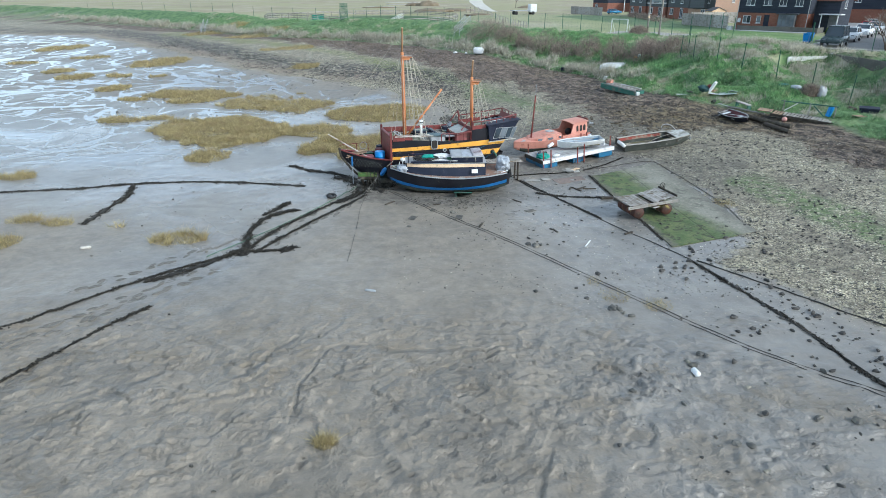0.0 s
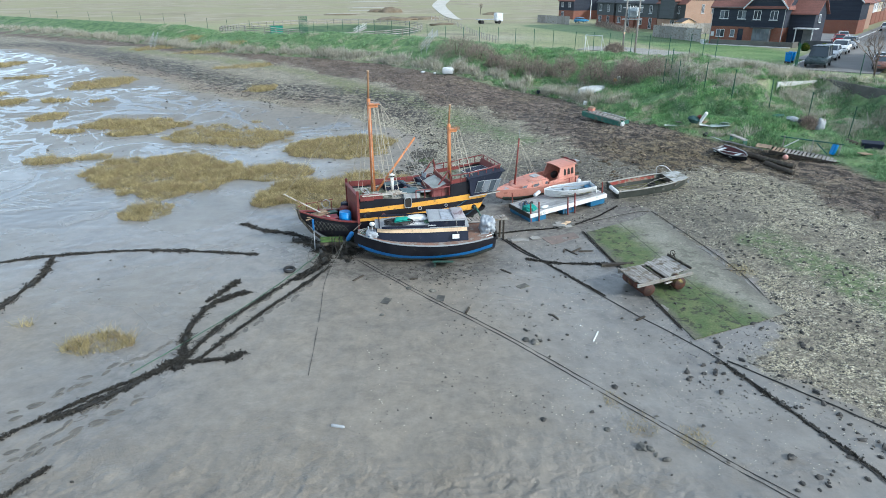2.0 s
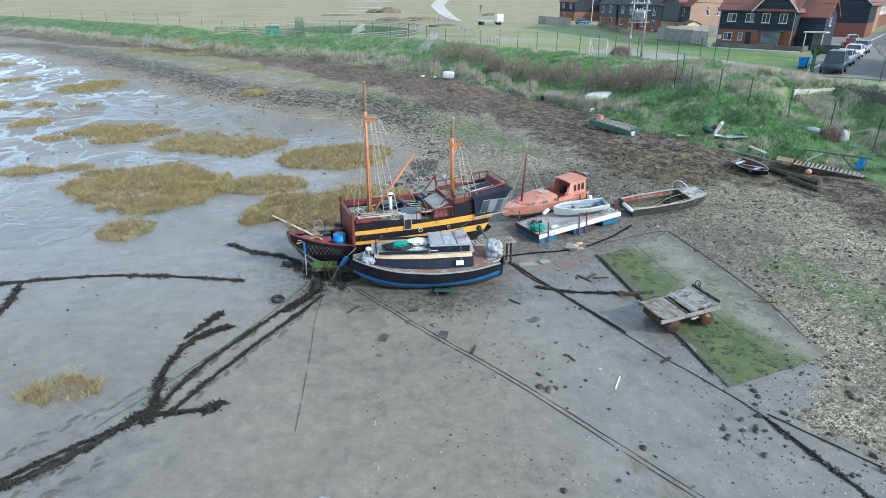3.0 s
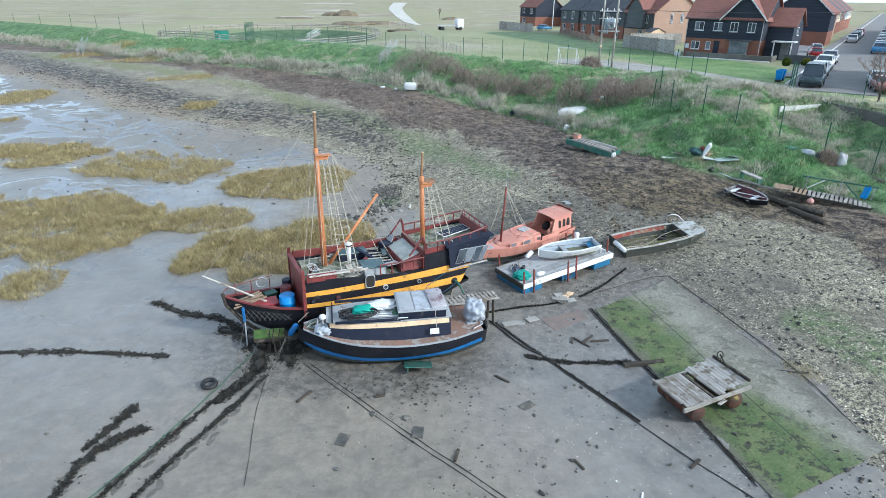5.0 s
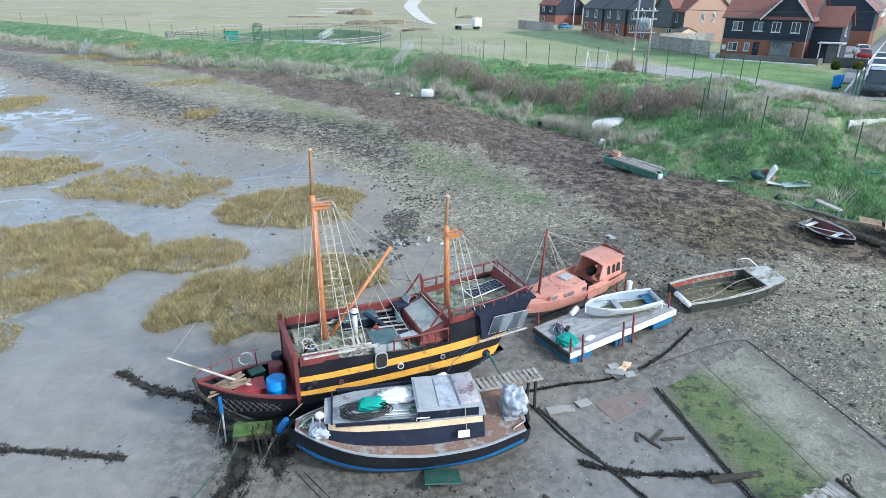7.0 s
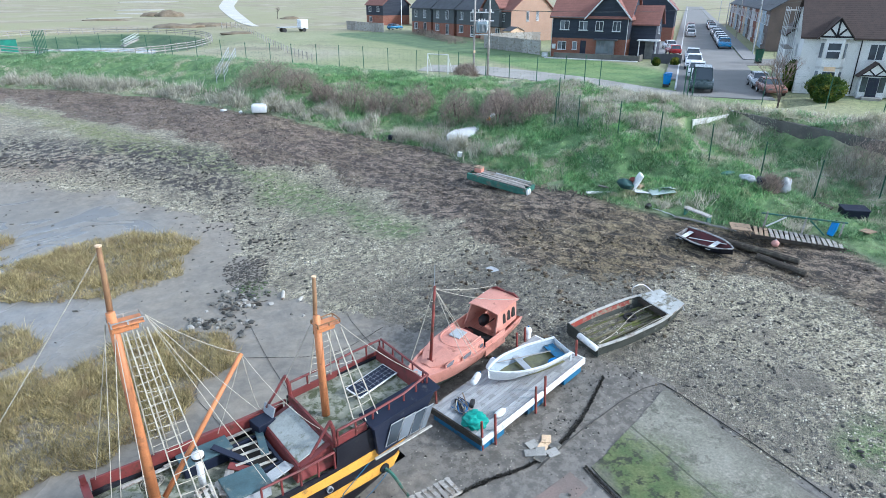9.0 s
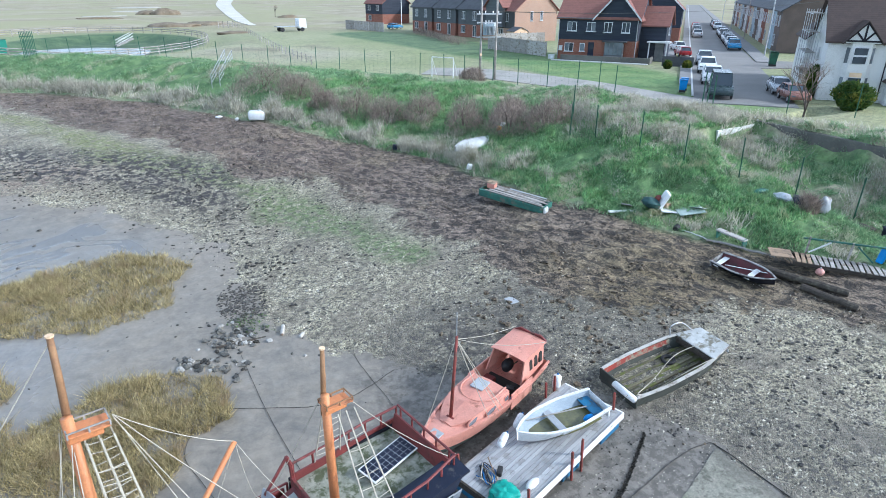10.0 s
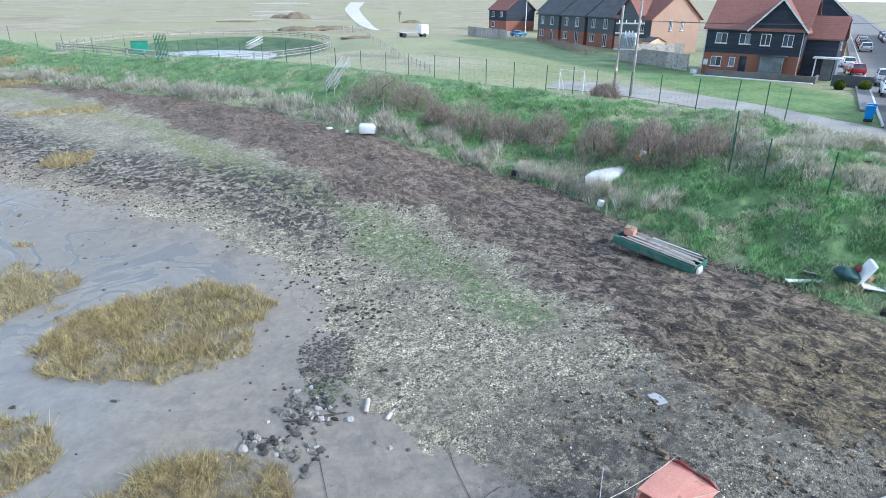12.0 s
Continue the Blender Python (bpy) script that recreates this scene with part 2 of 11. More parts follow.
M_DIRTYWHITE = mat("dirty_white_paint", (0.52, 0.50, 0.45), (0.40, 0.38, 0.34), 0.65, 3, 30, 0.2, stain=(0.20, 0.15, 0.11), amount=0.45)
M_SLATEBOX = mat("slate_blue_paint", (0.07, 0.125, 0.14), (0.05, 0.09, 0.10), 0.5, 3, 25, 0.2, stain=(0.2, 0.2, 0.16), amount=0.4)
M_BROWNDECK = mat("worn_brown_deck", (0.29, 0.175, 0.125), (0.21, 0.135, 0.105), 0.75, 2.5, 20, 0.3, stain=(0.36, 0.335, 0.30), amount=0.55)
M_PLUMSHEET = mat("plum_and_white_sheet", (0.30, 0.25, 0.27), (0.45, 0.44, 0.45), 0.6, 1.8, 14, 0.5, stain=(0.17, 0.11, 0.12), amount=0.5)
M_HULLGREEN = mat("weedy_bottom", (0.055, 0.07, 0.05), (0.035, 0.045, 0.04), 0.75, 1.5, 14, 0.5, stain=(0.10, 0.085, 0.06), amount=0.5)
M_BLUE = mat("blue_paint", (0.02, 0.16, 0.42), (0.02, 0.12, 0.33), 0.45, 2, 25, 0.15, stain=(0.06, 0.07, 0.08), amount=0.3)
M_BLUEFLOAT = mat("blue_float", (0.025, 0.16, 0.30), (0.02, 0.11, 0.22), 0.5, 2, 25, 0.15, stain=(0.05, 0.06, 0.06), amount=0.5)
M_TEAL = mat("teal_tarp", (0.03, 0.36, 0.28), (0.02, 0.28, 0.22), 0.55, 3, 20, 0.3)
M_TARP = mat("silver_grey_tarp", (0.46, 0.50, 0.54), (0.34, 0.37, 0.41), 0.4, 4, 12, 0.7, stain=(0.25, 0.26, 0.27), amount=0.4)
M_BARREL = mat("blue_plastic", (0.02, 0.24, 0.62), (0.02, 0.2, 0.52), 0.35, 2, 25, 0.08)
M_GREENP = mat("green_wood", (0.075, 0.15, 0.035), (0.05, 0.10, 0.03), 0.8, 2, 18, 0.4, stain=(0.16, 0.17, 0.06), amount=0.5)
M_DKGREEN = mat("dark_green_plastic", (0.02, 0.10, 0.06), (0.02, 0.07, 0.045), 0.45, 2, 25, 0.1)
M_SEAGREEN = mat("sea_green_paint", (0.045, 0.16, 0.12), (0.035, 0.11, 0.085), 0.6, 3, 25, 0.2, stain=(0.14, 0.13, 0.1), amount=0.5)
M_RUBBER = mat("black_rubber", (0.015, 0.015, 0.016), (0.03, 0.03, 0.03), 0.6, 5, 30, 0.2)
M_ROPE = mat("pale_rope", (0.47, 0.44, 0.36), (0.36, 0.33, 0.27), 0.85, 6, 60, 0.4)
M_ROPEGREEN = mat("green_rope", (0.07, 0.16, 0.10), (0.05, 0.11, 0.07), 0.85, 6, 60, 0.4)
M_CABLE = mat("muddy_cable", (0.035, 0.032, 0.028), (0.055, 0.05, 0.042), 0.55, 4, 40, 0.4)
M_WEEDROPE = mat("black_weed", (0.022, 0.021, 0.018), (0.045, 0.04, 0.03), 0.6, 3, 16, 0.8)
M_STEEL = mat("galvanised_steel", (0.50, 0.51, 0.52), (0.40, 0.41, 0.42), 0.4, 3, 30, 0.1, metal=0.6)
M_RUST = mat("rusty_steel", (0.13, 0.048, 0.026), (0.06, 0.032, 0.022), 0.75, 4, 25, 0.4, stain=(0.26, 0.21, 0.06), amount=0.35)
# near-black that stands in for the shade inside hatches and windows
M_DARKIN = mat("dark_interior", (0.02, 0.018, 0.016), (0.03, 0.028, 0.025), 0.8)
M_STONE = mat("wet_stone", (0.12, 0.117, 0.105), (0.06, 0.059, 0.052), 0.6, 5, 20, 0.5, stain=(0.2, 0.187, 0.15), amount=0.55, random=0.4)
M_CONC = mat("concrete", (0.38, 0.37, 0.34), (0.30, 0.295, 0.27), 0.85, 0.6, 20, 0.3, stain=(0.2, 0.19, 0.17), amount=0.4, random=0.12)
M_TRACK = mat("old_concrete_track", (0.35, 0.335, 0.305), (0.28, 0.27, 0.245), 0.9, 0.4, 12, 0.3, stain=(0.26, 0.25, 0.2), amount=0.35, random=0.1)
M_ASPHALT = mat("asphalt", (0.235, 0.228, 0.215), (0.195, 0.19, 0.18), 0.85, 0.3, 18, 0.3)
M_PAVE = mat("grey_pavement", (0.27, 0.265, 0.255), (0.22, 0.215, 0.21), 0.85, 0.6, 15, 0.3)
M_WALLDARK = mat("dark_stained_concrete", (0.155, 0.15, 0.135), (0.095, 0.092, 0.082), 0.85, 0.5, 10, 0.5, stain=(0.16, 0.15, 0.12), amount=0.4)
M_RENDER = mat("white_render", (0.70, 0.70, 0.68), (0.62, 0.62, 0.60), 0.85, 0.5, 15, 0.2, stain=(0.46, 0.45, 0.41), amount=0.25)
M_FENCEGREEN = mat("green_fence_paint", (0.02, 0.10, 0.055), (0.02, 0.075, 0.045), 0.5, 3, 25, 0.1)
M_POLE = mat("grey_weathered_pole", (0.38, 0.355, 0.325), (0.27, 0.25, 0.225), 0.85, 2, 25, 0.4)
M_WINFRAME = mat("white_window_frame", (0.72, 0.73, 0.74), None, 0.45, 2, 30, 0.05)
M_GREYFRAME = mat("grey_window_frame", (0.16, 0.17, 0.18), None, 0.45, 2, 30, 0.05)
M_SLATE = mat("grey_roof_slate", (0.085, 0.09, 0.098), (0.06, 0.063, 0.07), 0.7, 0.8, 14, 0.4)
M_WOODGREY = plank_mat("grey_weathered_boards", (0.40, 0.38, 0.35), (0.27, 0.255, 0.23), 0.85, (0.7, 10, 10), stain=(0.2, 0.17, 0.13), amount=0.4)
M_WOODCROSS = plank_mat("grey_worn_planks", (0.43, 0.41, 0.38), (0.25, 0.235, 0.21), 0.85, (10, 0.7, 10), stain=(0.17, 0.145, 0.11), amount=0.5)
M_WOODWARM = plank_mat("warm_weathered_boards", (0.38, 0.28, 0.19), (0.25, 0.18, 0.12), 0.8, (0.7, 10, 10), stain=(0.14, 0.11, 0.08), amount=0.4)
M_WOODDARK = plank_mat("dark_waterlogged_timber", (0.075, 0.063, 0.05), (0.04, 0.034, 0.028), 0.75, (0.5, 8, 8), stain=(0.12, 0.11, 0.08), amount=0.35)
M_DECKPALE = plank_mat("pale_deck_boards", (0.40, 0.405, 0.405), (0.31, 0.315, 0.32), 0.5, (0.5, 7, 7), stain=(0.28, 0.28, 0.27), amount=0.45)
M_BARGEIN = plank_mat("algae_stained_boards", (0.20, 0.18, 0.12), (0.085, 0.08, 0.05), 0.75, (0.5, 7, 7), stain=(0.12, 0.135, 0.04), amount=0.6)
M_CORD = blade_mat("cordgrass_blades", (0.19, 0.155, 0.07), (0.74, 0.63, 0.34), (0.40, 0.31, 0.18), 0.35, 1.3)
M_GRASS = blade_mat("bank_grass_blades", (0.12, 0.235, 0.115), (0.34, 0.51, 0.255), (0.60, 0.56, 0.43), 0.36, 0.3)
M_TUSSOCK = blade_mat("tussock_blades", (0.10, 0.25, 0.105), (0.37, 0.58, 0.25), (0.52, 0.49, 0.32), 0.22, 0.5)
M_REED = blade_mat("dry_reed_blades", (0.36, 0.345, 0.28), (0.72, 0.68, 0.57), (0.30, 0.30, 0.20), 0.35, 0.8)
M_TWIG = blade_mat("bare_twigs", (0.175, 0.138, 0.115), (0.46, 0.38, 0.32))
M_LEAF = blade_mat("evergreen_leaves", (0.03, 0.075, 0.02), (0.10, 0.16, 0.03), (0.22, 0.22, 0.04), 0.35, 0.8)
M_BARK = mat("bark", (0.11, 0.085, 0.068), (0.075, 0.06, 0.05), 0.9, 5, 25, 0.5)


def glass_mat(name, tint=(0.03, 0.04, 0.05)):
    g = Nodes(name)
    return g.finish(g.mix(g.ramp(g.noise(0.7, 2), 0.35, 0.65), tint, tuple(1.8 * c for c in tint)), 0.06, None, 0, 0.6)


M_GLASS = glass_mat("window_glass")
M_GLASSPALE = glass_mat("pale_window_glass", (0.10, 0.115, 0.13))


def brick_mat(name, col, col2, mortar):
    g = Nodes(name)
    n = g.add("ShaderNodeTexBrick", Vector=g.add("ShaderNodeTexCoord").outputs["UV"], Color1=col, Color2=col2, Mortar=mortar, Scale=1.0)
    n.inputs["Mortar Size"].default_value, n.inputs["Brick Width"].default_value, n.inputs["Row Height"].default_value = 0.008, 0.225, 0.075
    c = g.mix(0.45, n.outputs[0], g.mix(g.ramp(g.noise(0.7, 4), 0.3, 0.7), col, col2))
    return g.finish(c, 0.85, g.bump(n.outputs["Fac"], 0.3, -0.01), 0, 0.25)


def rows_mat(name, col, col2, pitch, axis_scale, rough=0.8, bumpy=0.5):
    """Courses of boards or tiles: a saw-tooth relief up the UV's v axis, with uneven tones."""
    g = Nodes(name)
    uv = g.add("ShaderNodeTexCoord").outputs["UV"]
    sep = g.add("ShaderNodeSeparateXYZ", Vector=uv)
    saw = g.math("FRACT", g.math("DIVIDE", sep.outputs[1], pitch))
    cell = g.add("ShaderNodeTexWhiteNoise", Vector=g.add("ShaderNodeCombineXYZ", X=g.math("FLOOR", g.math("DIVIDE", sep.outputs[0], axis_scale)), Y=g.math("FLOOR", g.math("DIVIDE", sep.outputs[1], pitch))).outputs[0])
    c = g.mix(g.math("ADD", g.math("MULTIPLY", cell.outputs["Value"], 0.6), g.math("MULTIPLY", g.noise(0.5, 4), 0.4)), col, col2)
    c = g.mix(g.ramp(saw, 0.0, 0.14), tuple(0.55 * k for k in col2), c)
    return g.finish(c, rough, g.bump(saw, bumpy, 0.02), 0, 0.3)


# brick and tile muted, black boards blued: distance haze mixed into the base colours
M_BRICKRED = brick_mat("red_brick", (0.28, 0.112, 0.072), (0.215, 0.082, 0.055), (0.28, 0.22, 0.18))
M_BRICKORANGE = brick_mat("orange_brick", (0.44, 0.285, 0.20), (0.36, 0.23, 0.165), (0.42, 0.35, 0.29))
M_BOARDBLACK = rows_mat("black_weatherboard", (0.026, 0.032, 0.047), (0.042, 0.05, 0.068), 0.15, 3.1)
M_BOARDGREY = rows_mat("grey_weatherboard", (0.085, 0.095, 0.10), (0.115, 0.125, 0.13), 0.15, 3.1)
M_TILERED = rows_mat("red_roof_tiles", (0.27, 0.125, 0.10), (0.21, 0.10, 0.08), 0.32, 0.3)
M_TILEBROWN = rows_mat("brown_roof_tiles", (0.085, 0.06, 0.05), (0.06, 0.045, 0.04), 0.3, 0.28)

# ---- the lie of the land ----
# foot of the grass bank, edge of the shingle, lower edge of the weed wrack: seen from above, inland on the left of the line
BANK = [(-900, 610), (-400, 350), (-175, 232), (-115, 181), (-93.5, 162), (-58, 130.5), (-46, 118), (-35, 108.3), (-28, 103), (-17.2, 95.3), (-11, 90.8), (-6, 86.8), (-2.2, 81.8), (3.4, 74.2), (9.6, 67), (14, 61), (15.6, 55), (17.2, 49.5), (20.6, 44.2), (23.5, 41), (25.5, 36.5), (27.5, 30), (29, 15), (30, -60), (30, -900)]
SHINGLE = [(-900, 500), (-240.3, 231.1), (-98.9, 140.3), (-72.8, 126.9), (-40.2, 92.1), (-22.7, 73.6), (-12.3, 65.7), (-5.5, 61.5), (-2.1, 56.6), (0.2, 51.2), (1.9, 45.9), (4.9, 42.4), (7.5, 39.5), (10.8, 36), (12.4, 33.5), (13.9, 26), (13.4, 22), (11.6, 18.7), (14, 14.5), (17, 5), (20, -60), (20, -900)]
WRACK = [(-900, 630), (-330.6, 313.4), (-149.6, 208.4), (-73.0, 138.4), (-52.8, 121.6), (-38.2, 108.6), (-24.0, 97.5), (-14.8, 88.5), (-7.9, 78.3), (-1.8, 70.4), (1.3, 65.8), (6.2, 60.5), (9.1, 54.7), (10.4, 50.7), (11.7, 46.6), (13, 41.5), (17.5, 39.3), (21, 36.8), (22, 32), (24, 20), (26, -60), (26, -900)]
ALGAE = [(-53.5, 119.6), (-37.3, 105.0), (-22.4, 92.6), (-12.4, 81.5), (-5.5, 70.1), (0.5, 64.0), (4.8, 56.9), (8.2, 49)]
ALGAE_NEAR = [(16.6, 29), (17.4, 26), (18.6, 20), (20, 10)]
STREET_O, STREET_D = Vector((58.6, 88.4)), Vector((0.655, 0.7556))
POND, POND_R, BASIN, BASIN_R = (-19.0, 143.0), (20.0, 30.0), (-15.0, 143.0), (16.0, 27.0)
SEAWALL = [(29.3, 52.6), (31.5, 53.0), (33.4, 53.6), (33.7, 49.8), (34.0, 46.0), (34.5, 38.0), (34.5, 10.0)]
# the beach and bank rise more steeply up the creek than down by the street
RISE_FAR = [-900, -60, -40, -30, -20, -14, -8, 0, 3, 7, 9, 11.5, 15, 30, 5000]
RISE_FAR_Z = [-0.2, 0, 0.15, 0.5, 1.2, 1.7, 2.25, 3.1, 4.35, 5.7, 5.95, 5.65, 4.85, 4.85, 4.85]
RISE = [-900, -60, -30, -20, -15, -12, -10, -6, -3, 0, 2, 4, 8, 12, 14, 18, 30, 5000]
RISE_Z = [-0.2, 0, 0.0, 0.06, 0.26, 0.58, 0.88, 1.34, 1.75, 2.1, 2.6, 3.2, 4.35, 5.25, 5.35, 4.88, 4.85, 4.85]


def street(along, across):
    """A place on the street: metres along it from the corner of the first house, and to the right of its left kerb."""
    return (STREET_O.x + along * STREET_D.x + across * STREET_D.y, STREET_O.y + along * STREET_D.y - across * STREET_D.x)


def ground(x, y, fine=True):
    x, y = np.asarray(x, float), np.asarray(y, float)
    s = side_of(BANK, x, y)
    near = np.interp(y, [18, 46], [0.62, 1.0])
    z = np.interp(s, RISE, RISE_Z)
    z = np.where(s < 0, z * near, z - 2.1 * (1 - near) * np.exp(-np.maximum(s, 0) / 7))
    upper = (1 - smooth(x, 4, 14)) * smooth(y, 56, 76)
    z = z + upper * (np.interp(s, RISE_FAR, RISE_FAR_Z) - z)
    pond = np.hypot((x - POND[0]) / POND_R[0], (y - POND[1]) / POND_R[1])
    z = z - 0.6 * smooth(-pond, -1.35, -1.05) - 1.4 * smooth(-np.hypot((x - BASIN[0]) / BASIN_R[0], (y - BASIN[1]) / BASIN_R[1]), -1.0, -0.68)
    # the slope of the lawn below the houses, the mound at the end of the street
    z = z + 0.5 * np.exp(-(((x - 25) / 4.5) ** 2 + ((y - 62) / 4.0) ** 2))
    z = z + 0.95 * np.exp(-(((x - 24.0) / 3.2) ** 2 + ((y - 53.5) / 5.5) ** 2))
    sw = side_of(SEAWALL, x, y)
    z = z - 1.35 * smooth(-sw, -0.1, 0.35) * (1 - smooth(-sw, 4, 10)) * smooth(y, 34, 41) * smooth(x, 25.5, 29)
    far = smooth(np.hypot(x, y), 700, 1800)
    z = z + far * (4 + 6 * (fbm(x / 240, y / 240, 3, 5) - 0.5))
    if fine:
        wild = 1 - smooth(s, 13.5, 17)
        shing = smooth(side_of(SHINGLE, x, y), -2, 2)
        wr = smooth(side_of(WRACK, x, y), -1, 1.5) * (1 - smooth(s, -1, 1))
        gr = smooth(s, -0.5, 1.5)
        flat = 1 - 0.85 * smooth(-x, 6, 13) * smooth(y, 30, 40) * (1 - shing)
        z = z + flat * wild * 0.08 * (fbm(x / 5, y / 5, 3, 3) - 0.5)
        z = z + flat * (1 - shing) * 0.03 * (fbm(x * 0.9, y * 1.2, 4, 9) - 0.5) + flat * (1 - shing) * 0.03 * (fbm(x * 3.1, y * 3.1, 2, 10) - 0.5)
        # trodden, pocked mud
        pock = smooth(fbm(x / 5, y / 5, 2, 31), 0.35, 0.6) * smooth(-y, -19, -12)
        z = z - (1 - shing) * (0.008 + 0.025 * pock) * smooth(fbm(x * 2.3, y * 2.3, 3, 44), 0.52, 0.66)
        slump = (1 - shing) * smooth(-y, -21, -12) * smooth(fbm(x / 4.5, y / 4.5, 3, 31), 0.30, 0.52) * (y > -20)
        wx, wy = x + 0.5 * fbm(x * 1.3, y * 1.3, 2, 81), y + 0.5 * fbm(x * 1.3, y * 1.3, 2, 82)
        crack = 5.0 * fbm(wx * 0.55, wy * 0.85, 5, 83)
        flake = 4.0 * fbm(wx * 1.5, wy * 2.1, 4, 86)
        torn, worn = smooth(fbm(x * 0.8, y * 0.8, 3, 87), 0.42, 0.58), smooth(fbm(x * 1.1, y * 1.1, 3, 88), 0.45, 0.6)
        z = z + slump * (0.075 * torn * (crack - np.floor(crack)) + 0.045 * worn * (flake - np.floor(flake)) + 0.05 * (fbm(x * 4, y * 5, 4, 85) - 0.5))
        z = z + shing * (1 - gr) * 0.05 * (fbm(x * 2.2, y * 2.2, 3, 12) - 0.5)
        sx, sy = 0.53 * x - 0.848 * y, 0.848 * x + 0.53 * y
        mats = fbm(sx * 0.35 + 1.2 * fbm(x / 2.5, y / 2.5, 2, 25), sy * 0.95, 4, 21)
        crest = 1 - 2 * np.abs(fbm(sx * 0.55 + 0.8 * fbm(x, y, 2, 26), sy * 1.5, 4, 22) - 0.5)
        z = z + wr * (0.2 * (mats - 0.45) + (0.05 + 0.13 * smooth(fbm(x / 4, y / 4, 2, 24), 0.38, 0.62)) * (crest ** 2 - 0.55))
        z = z + gr * wild * (0.35 + 0.6 * smooth(x, 8, 15)) * (fbm(x / 1.5, y / 1.5, 4, 8) - 0.5) + gr * (1 - wild) * 0.1 * (fbm(x / 2, y / 2, 3, 8) - 0.5) * (s < 40)
    return z


def gz(x, y):
    return float(ground(np.array([x]), np.array([y]))[0])


def axis_steps(*spans):
    """Coordinates from spans of (start, end, step); a step below zero grows geometrically away."""
    out = []
    for a, b, st in spans:
        out.append(np.arange(a, b, st) if st > 0 else a + np.sign(b - a) * (np.geomspace(1, abs(b - a) + 1, int(-st)) - 1)[:-1])
    return np.unique(np.round(np.concatenate(out + [[spans[-1][1]]]), 3))


def build_ground():
    xs = axis_steps((-62, -4500, -40), (-62, -26, 0.55), (-26, -11, 0.16), (-11, 8, 0.06), (8, 32, 0.16), (32, 72, 0.7), (72, 4500, -40))
    ys = axis_steps((4, -1500, -24), (4, 7.5, 0.16), (7.5, 15.5, 0.055), (15.5, 62, 0.16), (62, 100, 0.3), (100, 200, 0.9), (200, 4800, -60))
    X, Y = np.meshgrid(xs, ys)
    x, y = X.ravel(), Y.ravel()
    z = ground(x, y)
    nx, ny = len(xs), len(ys)
    me = bpy.data.meshes.new("ground")
    me.vertices.add(nx * ny)
    me.vertices.foreach_set("co", np.stack([x, y, z], 1).astype(np.float32).ravel())
    i = (np.arange(ny - 1)[:, None] * nx + np.arange(nx - 1)[None, :]).ravel()
    quads = np.stack([i, i + 1, i + nx + 1, i + nx], 1).astype(np.int32)
    me.loops.add(quads.size)
    me.loops.foreach_set("vertex_index", quads.ravel())
    me.polygons.add(len(quads))
    me.polygons.foreach_set("loop_start", np.arange(0, quads.size, 4, dtype=np.int32))
    me.update(calc_edges=True)
    me.shade_smooth()
    # where each kind of surface lies
    s, sh, wr = side_of(BANK, x, y), side_of(SHINGLE, x, y), side_of(WRACK, x, y)
    ragged = 2.4 * (fbm(x / 2.2, y / 2.2, 4, 61) - 0.5) + 2.0 * (fbm(x / 7, y / 7, 2, 62) - 0.5)
    grass = smooth(s + 0.6 * ragged, -0.3, 0.6)
    wrack = smooth(wr + 1.3 * ragged, -2.6, 2.0) * (1 - grass)
    shingle = smooth(sh + 1.0 * ragged, -1.4, 1.6) * (1 - grass)
    line = np.minimum(np.abs(side_of(ALGAE, x, y)) / 1.9, np.abs(side_of(ALGAE_NEAR, x, y)) / 1.3)
    algae = (1 - smooth(line + 0.5 * ragged, 0.25, 1.1)) * (1 - grass)
    dark = smooth(sh + 0.8 * ragged, 1.8, 3.4) * (1 - smooth(sh + 0.8 * ragged, 6.5, 9)) * (1 - smooth(x, 0, 3)) * smooth(y, 54, 62)
    dark = np.maximum(dark, 0.75 * np.exp(-(((x - 8.5) / 3.2) ** 2 + ((y - 41.5) / 2.6) ** 2)))
    rill = smooth(-x, 9, 19) * smooth(y, 29, 42) * (1 - smooth(sh, -6, 0))
    rill = np.maximum(rill, 0.8 * smooth(y, 44, 60) * (1 - smooth(x, 2, 6)) * (1 - smooth(sh, -3, 0)))
    straw = grass * (np.exp(-((s - 0.8) / 1.1) ** 2) * 0.8 * (0.25 + 0.75 * smooth(y, 58, 66)) + smooth(fbm(x / 4, y / 4, 4, 71), 0.36, 0.52) * smooth(x, 18, 23) * smooth(s, 4, 7) * (1 - smooth(s, 15, 18)))
    straw = np.maximum(straw, smooth(side_of(SEAWALL, x, y), 0, 0.4) * (1 - smooth(x, 38, 41)) * smooth(x, 32.5, 33.2) * (1 - smooth(y, 56, 58)) * smooth(y, 20, 30) * 0.9)
    field = smooth(s, 15, 18)
    pond = np.hypot((x - POND[0]) / POND_R[0], (y - POND[1]) / POND_R[1])
    basin = 1 - smooth(np.hypot((x - BASIN[0]) / BASIN_R[0], (y - BASIN[1]) / BASIN_R[1]), 0.95, 1.03)
    lawn = np.maximum(0.5 * (1 - smooth(pond, 0.97, 1.04)), field * (1 - smooth(np.abs(side_of([(35, 62), (39, 78), (39, 96), (36, 120), (31, 146)], x, y)), 5.5, 8)))
